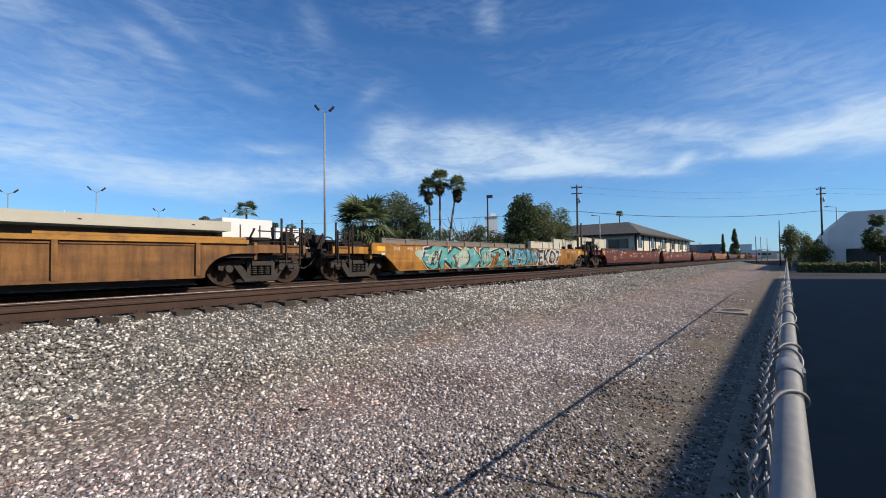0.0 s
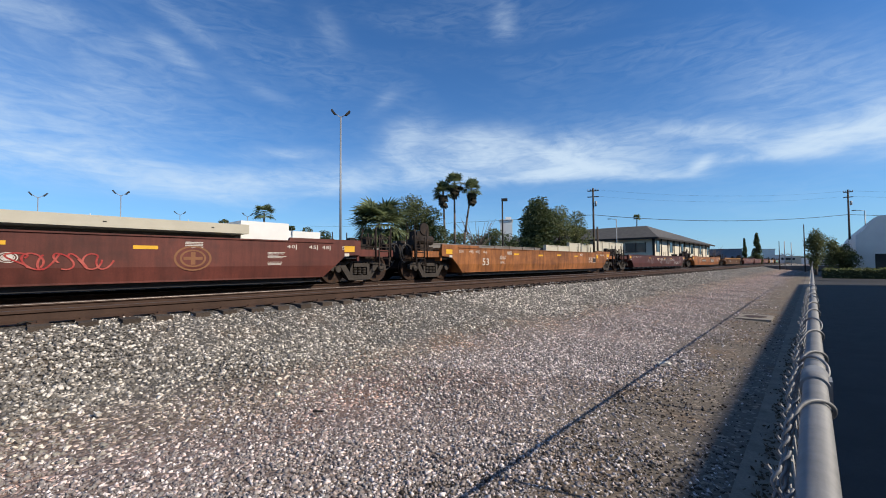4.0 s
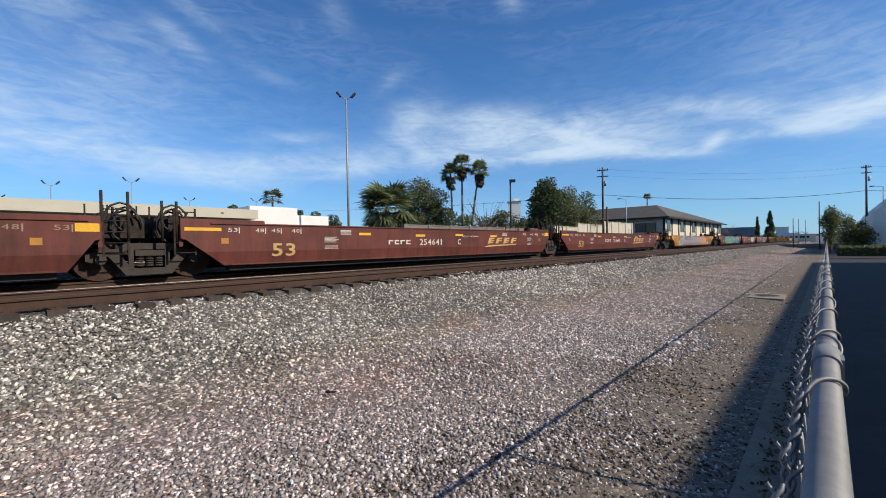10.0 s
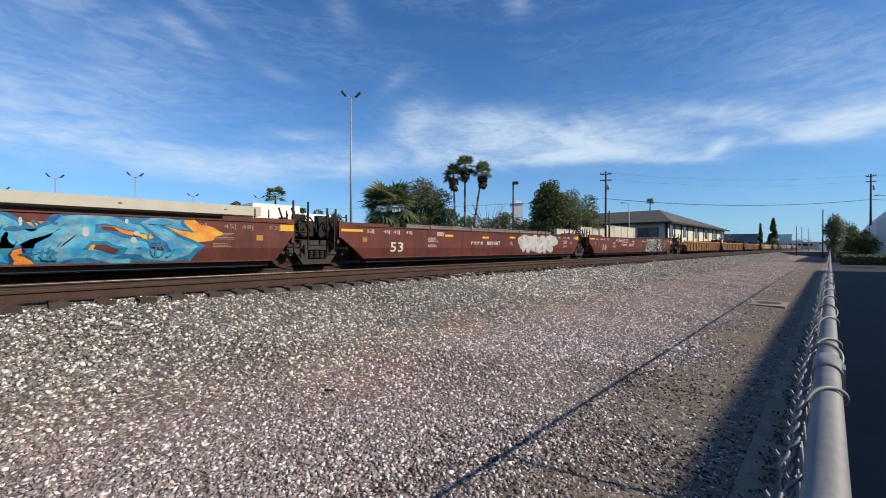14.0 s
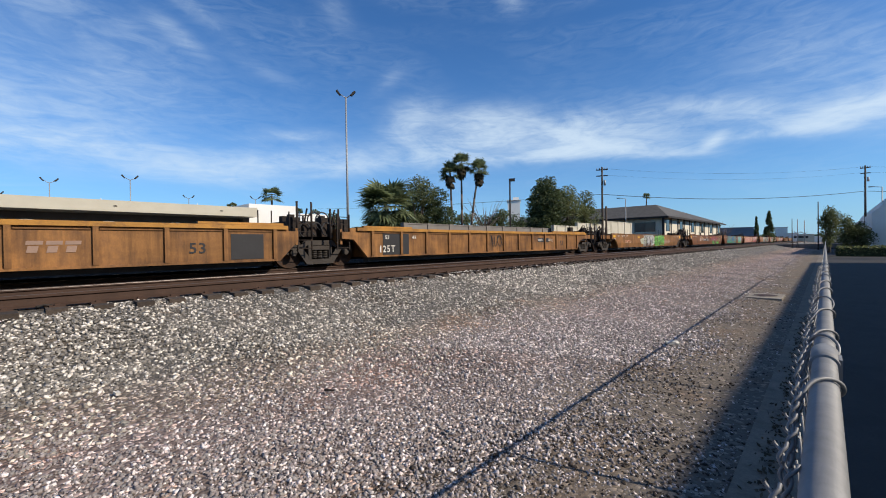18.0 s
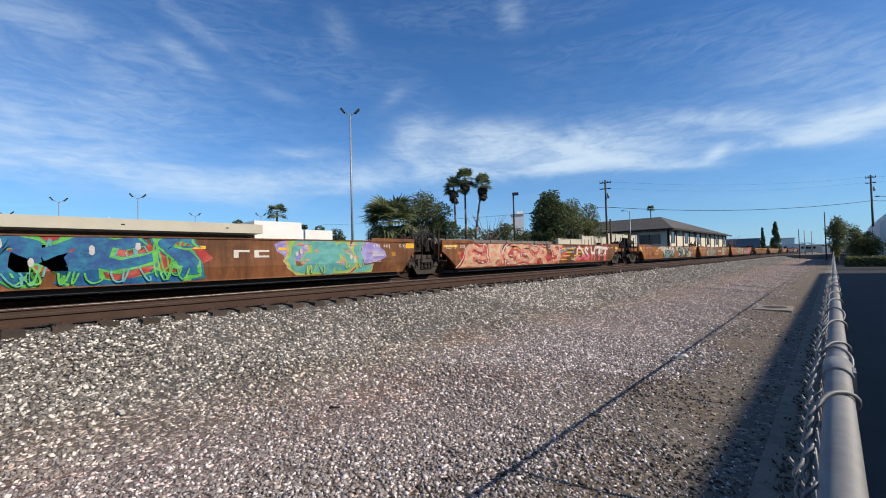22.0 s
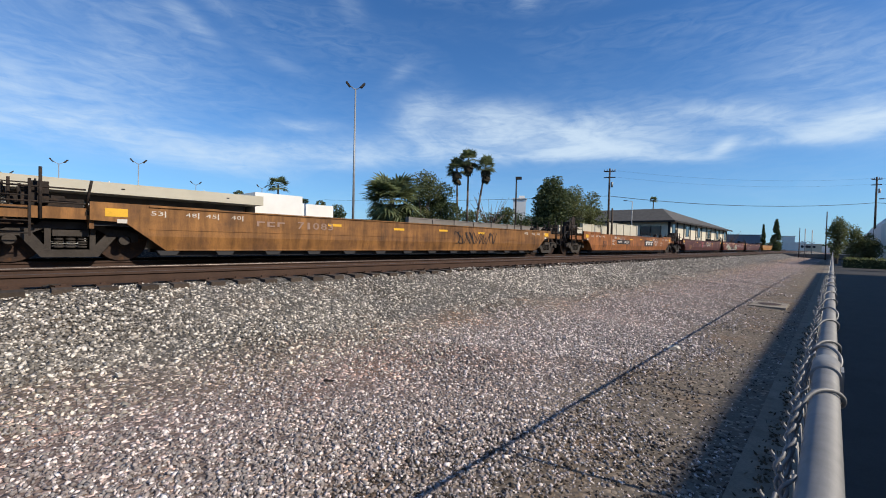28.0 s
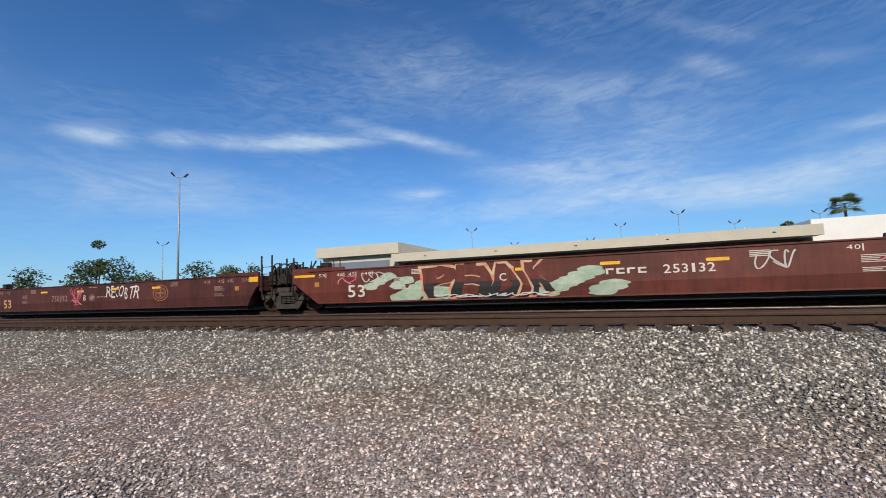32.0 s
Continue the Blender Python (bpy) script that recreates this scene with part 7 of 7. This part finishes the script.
    spray(21, "LEUMES", 0.13, 0.585, "blue", "green", "red", edge="blue", z0=0.36, z1=1.78, wild=1.2)
    for i in range(8):
        scrawl(21, 0.14 + 0.055 * i, 0.18 + 0.055 * i, 0.42, 1.70, "green" if i % 2 else "teal", 60 + i)
    spray(21, "GISL", 0.735, 0.925, "teal", "lime", "purple", core="teal", edge="cream", z0=0.40, z1=1.74)
    owner_bars(21, 0.63, 0.70, 1.1, 1.38, "stencil", n=2)
    words(22, "125 T", -0.068, -0.02, 1.46, 1.62)
    spray(22, "EIGSR5", 0.02, 0.565, "cream", "red", "red", core="cream", edge="white", z0=0.36, z1=1.80, wild=1.1)
    patch("spray_patch", cars[22][0], [(at(22, 0.58 + 0.022 * i), 0.62 + 0.28 * (i % 4), 0.42, 0.05) for i in range(8)], "yellow", 0.014)
    patch("spray_patch", cars[22][0], [(at(22, 0.56 + 0.03 * i), 1.2 + 0.15 * (i % 3), 0.3, 0.07) for i in range(4)], "aqua", 0.013)
    scrawl(22, 0.645, 0.68, 1.4, 1.6, "white", 2)
    scrawl(22, 0.645, 0.685, 0.45, 0.75, "white", 3)
    spray(22, "OSHTT", 0.69, 0.99, "white", "red", None, wild=0.5)
    lettering("graffiti_fade", "OSHTT", cars[22][0], at(22, 0.69), at(22, 0.99), 0.46, 1.66, "pink", 0.0185, 0.03, 0.5, 0.05, 159, zmax=0.98)
    # 23 to 25
    words(23, "53", 0.065, 0.115, 0.74, 1.0, "black")
    scrawl(23, 0.10, 0.19, 0.75, 1.5, "orange")
    spray(23, "WESO", 0.285, 0.49, "white", "black", "sage", z0=0.36, z1=1.78, wild=0.6)
    lettering("graffiti_fade", "WESO", cars[23][0], at(23, 0.285), at(23, 0.49), 0.42, 1.72, "teal", 0.0185, 0.03, 0.6, 0.05, 165, zmax=0.95)
    plate(23, 0.315, 0.47, 0.98, 1.24, "black", 0.024)
    owner_bars(23, 0.325, 0.385, 1.02, 1.2, lift=0.027)
    words(23, "732572", 0.395, 0.465, 1.02, 1.2, lift=0.027, slant=0.15)
    spray(23, "SKWR", 0.60, 0.86, "black", "mint", "sage", edge="black", z0=0.38, z1=1.74, wild=1.2)
    words(24, "125 T", -0.068, -0.02, 1.46, 1.62)
    words(24, "3", 0.10, 0.125, 0.75, 1.05, "black")
    scrawl(24, 0.045, 0.10, 0.6, 1.4, "white")
    spray(24, "ARKS", 0.20, 0.46, "soot", "sage", "sage", edge="soot", z0=0.36, z1=1.76, wild=0.8)
    logo_plate(24, 0.55, 0.68, 0.82, 1.28)
    spray(24, "BUILTY", 0.735, 0.875, "sage", "faded", None, edge="sage", z0=0.36, z1=1.72, wild=0.8)
    scrawl(24, 0.91, 0.97, 0.5, 1.5, "black", 2)
    words(25, "125 T", -0.068, -0.02, 1.46, 1.62)
    words(25, "53", 0.075, 0.13, 0.72, 1.0, "faded")
    spray(25, "GOYOE", 0.25, 0.56, "sage", "black", None, wild=0.25, edge="mint", z0=0.40, z1=1.74)
    patch("spray_patch", cars[25][0], [(at(25, 0.68 + 0.05 * i), 0.9 + 0.1 * (i % 2), 0.8, 0.4) for i in range(4)], "grey", 0.0048)
    plate(25, 0.72, 0.84, 1.05, 1.27, "black", 0.012)
    words(25, "732572", 0.76, 0.835, 1.08, 1.24, lift=0.016)
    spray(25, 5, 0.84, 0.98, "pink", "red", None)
    # 26
    words(26, "53", 0.74, 0.79, 0.9, 1.18, "black")
    words(26, "53", 0.15, 0.20, 0.9, 1.18, "black")
    plate(26, 0.45, 0.62, 0.95, 1.15, "faded", 0.005)
    # 27
    owner_bars(27, 0.10, 0.155, 1.28, 1.48, "faded", n=3)
    words(27, "71083", 0.17, 0.26, 1.28, 1.48, "faded")
    scrawl(27, 0.62, 0.80, 0.75, 1.45, "black")
    # 29 to 31
    for k in (29, 30, 31):
        words(k, "53", 0.040 if k == 29 else 0.055, 0.098 if k == 29 else 0.115, 0.64, 1.0, "gold" if k == 29 else "stencil", fat=0.012)
    lettering("tag_lettering", "RECO", cars[29][0], at(29, 0.532), at(29, 0.600), 0.98, 1.62, "white", 0.014, 0.0, 0.45, 0.08, 71)
    lettering("tag_lettering", "BTR", cars[29][0], at(29, 0.603), at(29, 0.660), 0.88, 1.54, "white", 0.014, 0.0, 0.45, 0.02, 74)
    scrawl(29, 0.378, 0.425, 1.0, 1.62, "pink")
    scrawl(29, 0.383, 0.420, 0.85, 1.35, "pink", 4)
    scrawl(29, 0.388, 0.424, 0.62, 0.95, "pink", 8)
    words(29, "B", 0.434, 0.446, 0.92, 1.14)
    emblem(29, 0.470, 1.02, 0.19, "faded")
    emblem(29, 0.737, 1.12, 0.44, "old_gold")
    words(29, "750192", 0.285, 0.37, 0.92, 1.16, "faded")
    for u, w, z in ((0.458, 0.010, 1.62), (0.473, 0.017, 1.62), (0.492, 0.010, 1.05), (0.507, 0.009, 1.05), (0.520, 0.009, 1.05)):
        part("lettering_bar", box(bmesh.new(), HALF, HALF + 0.011, at(29, u), at(29, u + w), z - 0.03, z + 0.03), "faded", cars[29][0])
    patch("spray_cloud", cars[30][0], [(at(30, 0.19 + 0.017 * i), 0.45 + 0.16 * (i % 4), 0.42, 0.28) for i in range(6)] + [(at(30, 0.47 + 0.018 * i), 0.55 + 0.17 * (i % 5), 0.35, 0.2) for i in range(7)], "mint")
    patch("spray_cloud", cars[30][0], [(at(30, 0.12 + 0.02 * i), 1.0 + 0.2 * (i % 3), 0.25, 0.16) for i in range(5)], "mint", 0.0046)
    lettering("graffiti_edge", "PHDK", cars[30][0], at(30, 0.24), at(30, 0.49), 0.40, 1.72, "cream", 0.009, 0.06, 0.6, 0.05, 214, grow=0.09)
    lettering("graffiti", "PHDK", cars[30][0], at(30, 0.24), at(30, 0.49), 0.44, 1.68, "bnsf", 0.013, 0.05, 0.6, 0.05, 214, "red and black spray-painted letters with a pale outline")
    lettering("graffiti_fade", "PHDK", cars[30][0], at(30, 0.24), at(30, 0.49), 0.44, 1.68, "black", 0.016, 0.05, 0.6, 0.05, 214, zmax=1.02)
    scrawl(30, 0.26, 0.47, 0.44, 0.54, "white", 9)
    words(30, "C", 0.385, 0.40, 1.05, 1.25, "white", 0.024)
    owner_bars(30, 0.565, 0.63, 1.08, 1.28)
    words(30, "253132", 0.645, 0.73, 1.08, 1.28)
    scrawl(30, 0.775, 0.83, 1.05, 1.6, "white", 21)
    scrawl(30, 0.10, 0.17, 1.2, 1.6, "white")
    scrawl(30, 0.045, 0.08, 1.15, 1.5, "pink", 3)
    scrawl(30, 0.92, 0.95, 1.15, 1.5, "pink", 5)


decorate()

# the sides differ in height by make
TALL = {"smooth": 0.737, "ribbed": 0.672, "panel": 0.672, "sill": 0.688}
ENDS = ("truck", "coupler", "brake_hose", "end_platform", "guide_post", "truck_housing", "brake_stand", "brake_wheel", "tank", "pipe", "air_reservoir", "brake_valve", "bracket", "equipment_box", "stanchion", "ladder", "handrail", "air_hose", "end_sill")
for (car, *_), spec in zip(cars, CONSIST):
    q = TALL[spec[0]]
    for c in car.children:
        if c.name.split(".")[0] not in ENDS:
            c.matrix_basis = Matrix.Translation((0, 0, 0.257 - 0.31 * q)) @ Matrix.Diagonal((1, 1, q, 1)) @ c.matrix_basis


# ---- what moves ----
def motions():
    times = list(range(0, 33, 2))
    for car, L, y0, y1, mid in cars:
        walk(car, [(t, pose(TRACK_X, mid + train_shift(t), RAIL)) for t in times])
    # the wheels roll without slipping
    steps = [i / FPS for i in range(32 * FPS + 1)]
    r = 0.482
    for n, w in enumerate(first_wheels):
        y = w.matrix_basis.translation.y
        walk(w, [(t, pose(0, y, r, math.degrees((train_shift(0) - train_shift(t)) / r))) for t in steps])
    for t in all_trucks[1:]:
        for w in (c for c in t.children if c.name.startswith("wheelset")):
            src = first_wheels[0] if w.matrix_basis.translation.y < 0 else first_wheels[1]
            w.rotation_mode = "QUATERNION"
            w.animation_data_create()
            w.animation_data.action = src.animation_data.action
            w.animation_data.action_slot = src.animation_data.action_slot


motions()
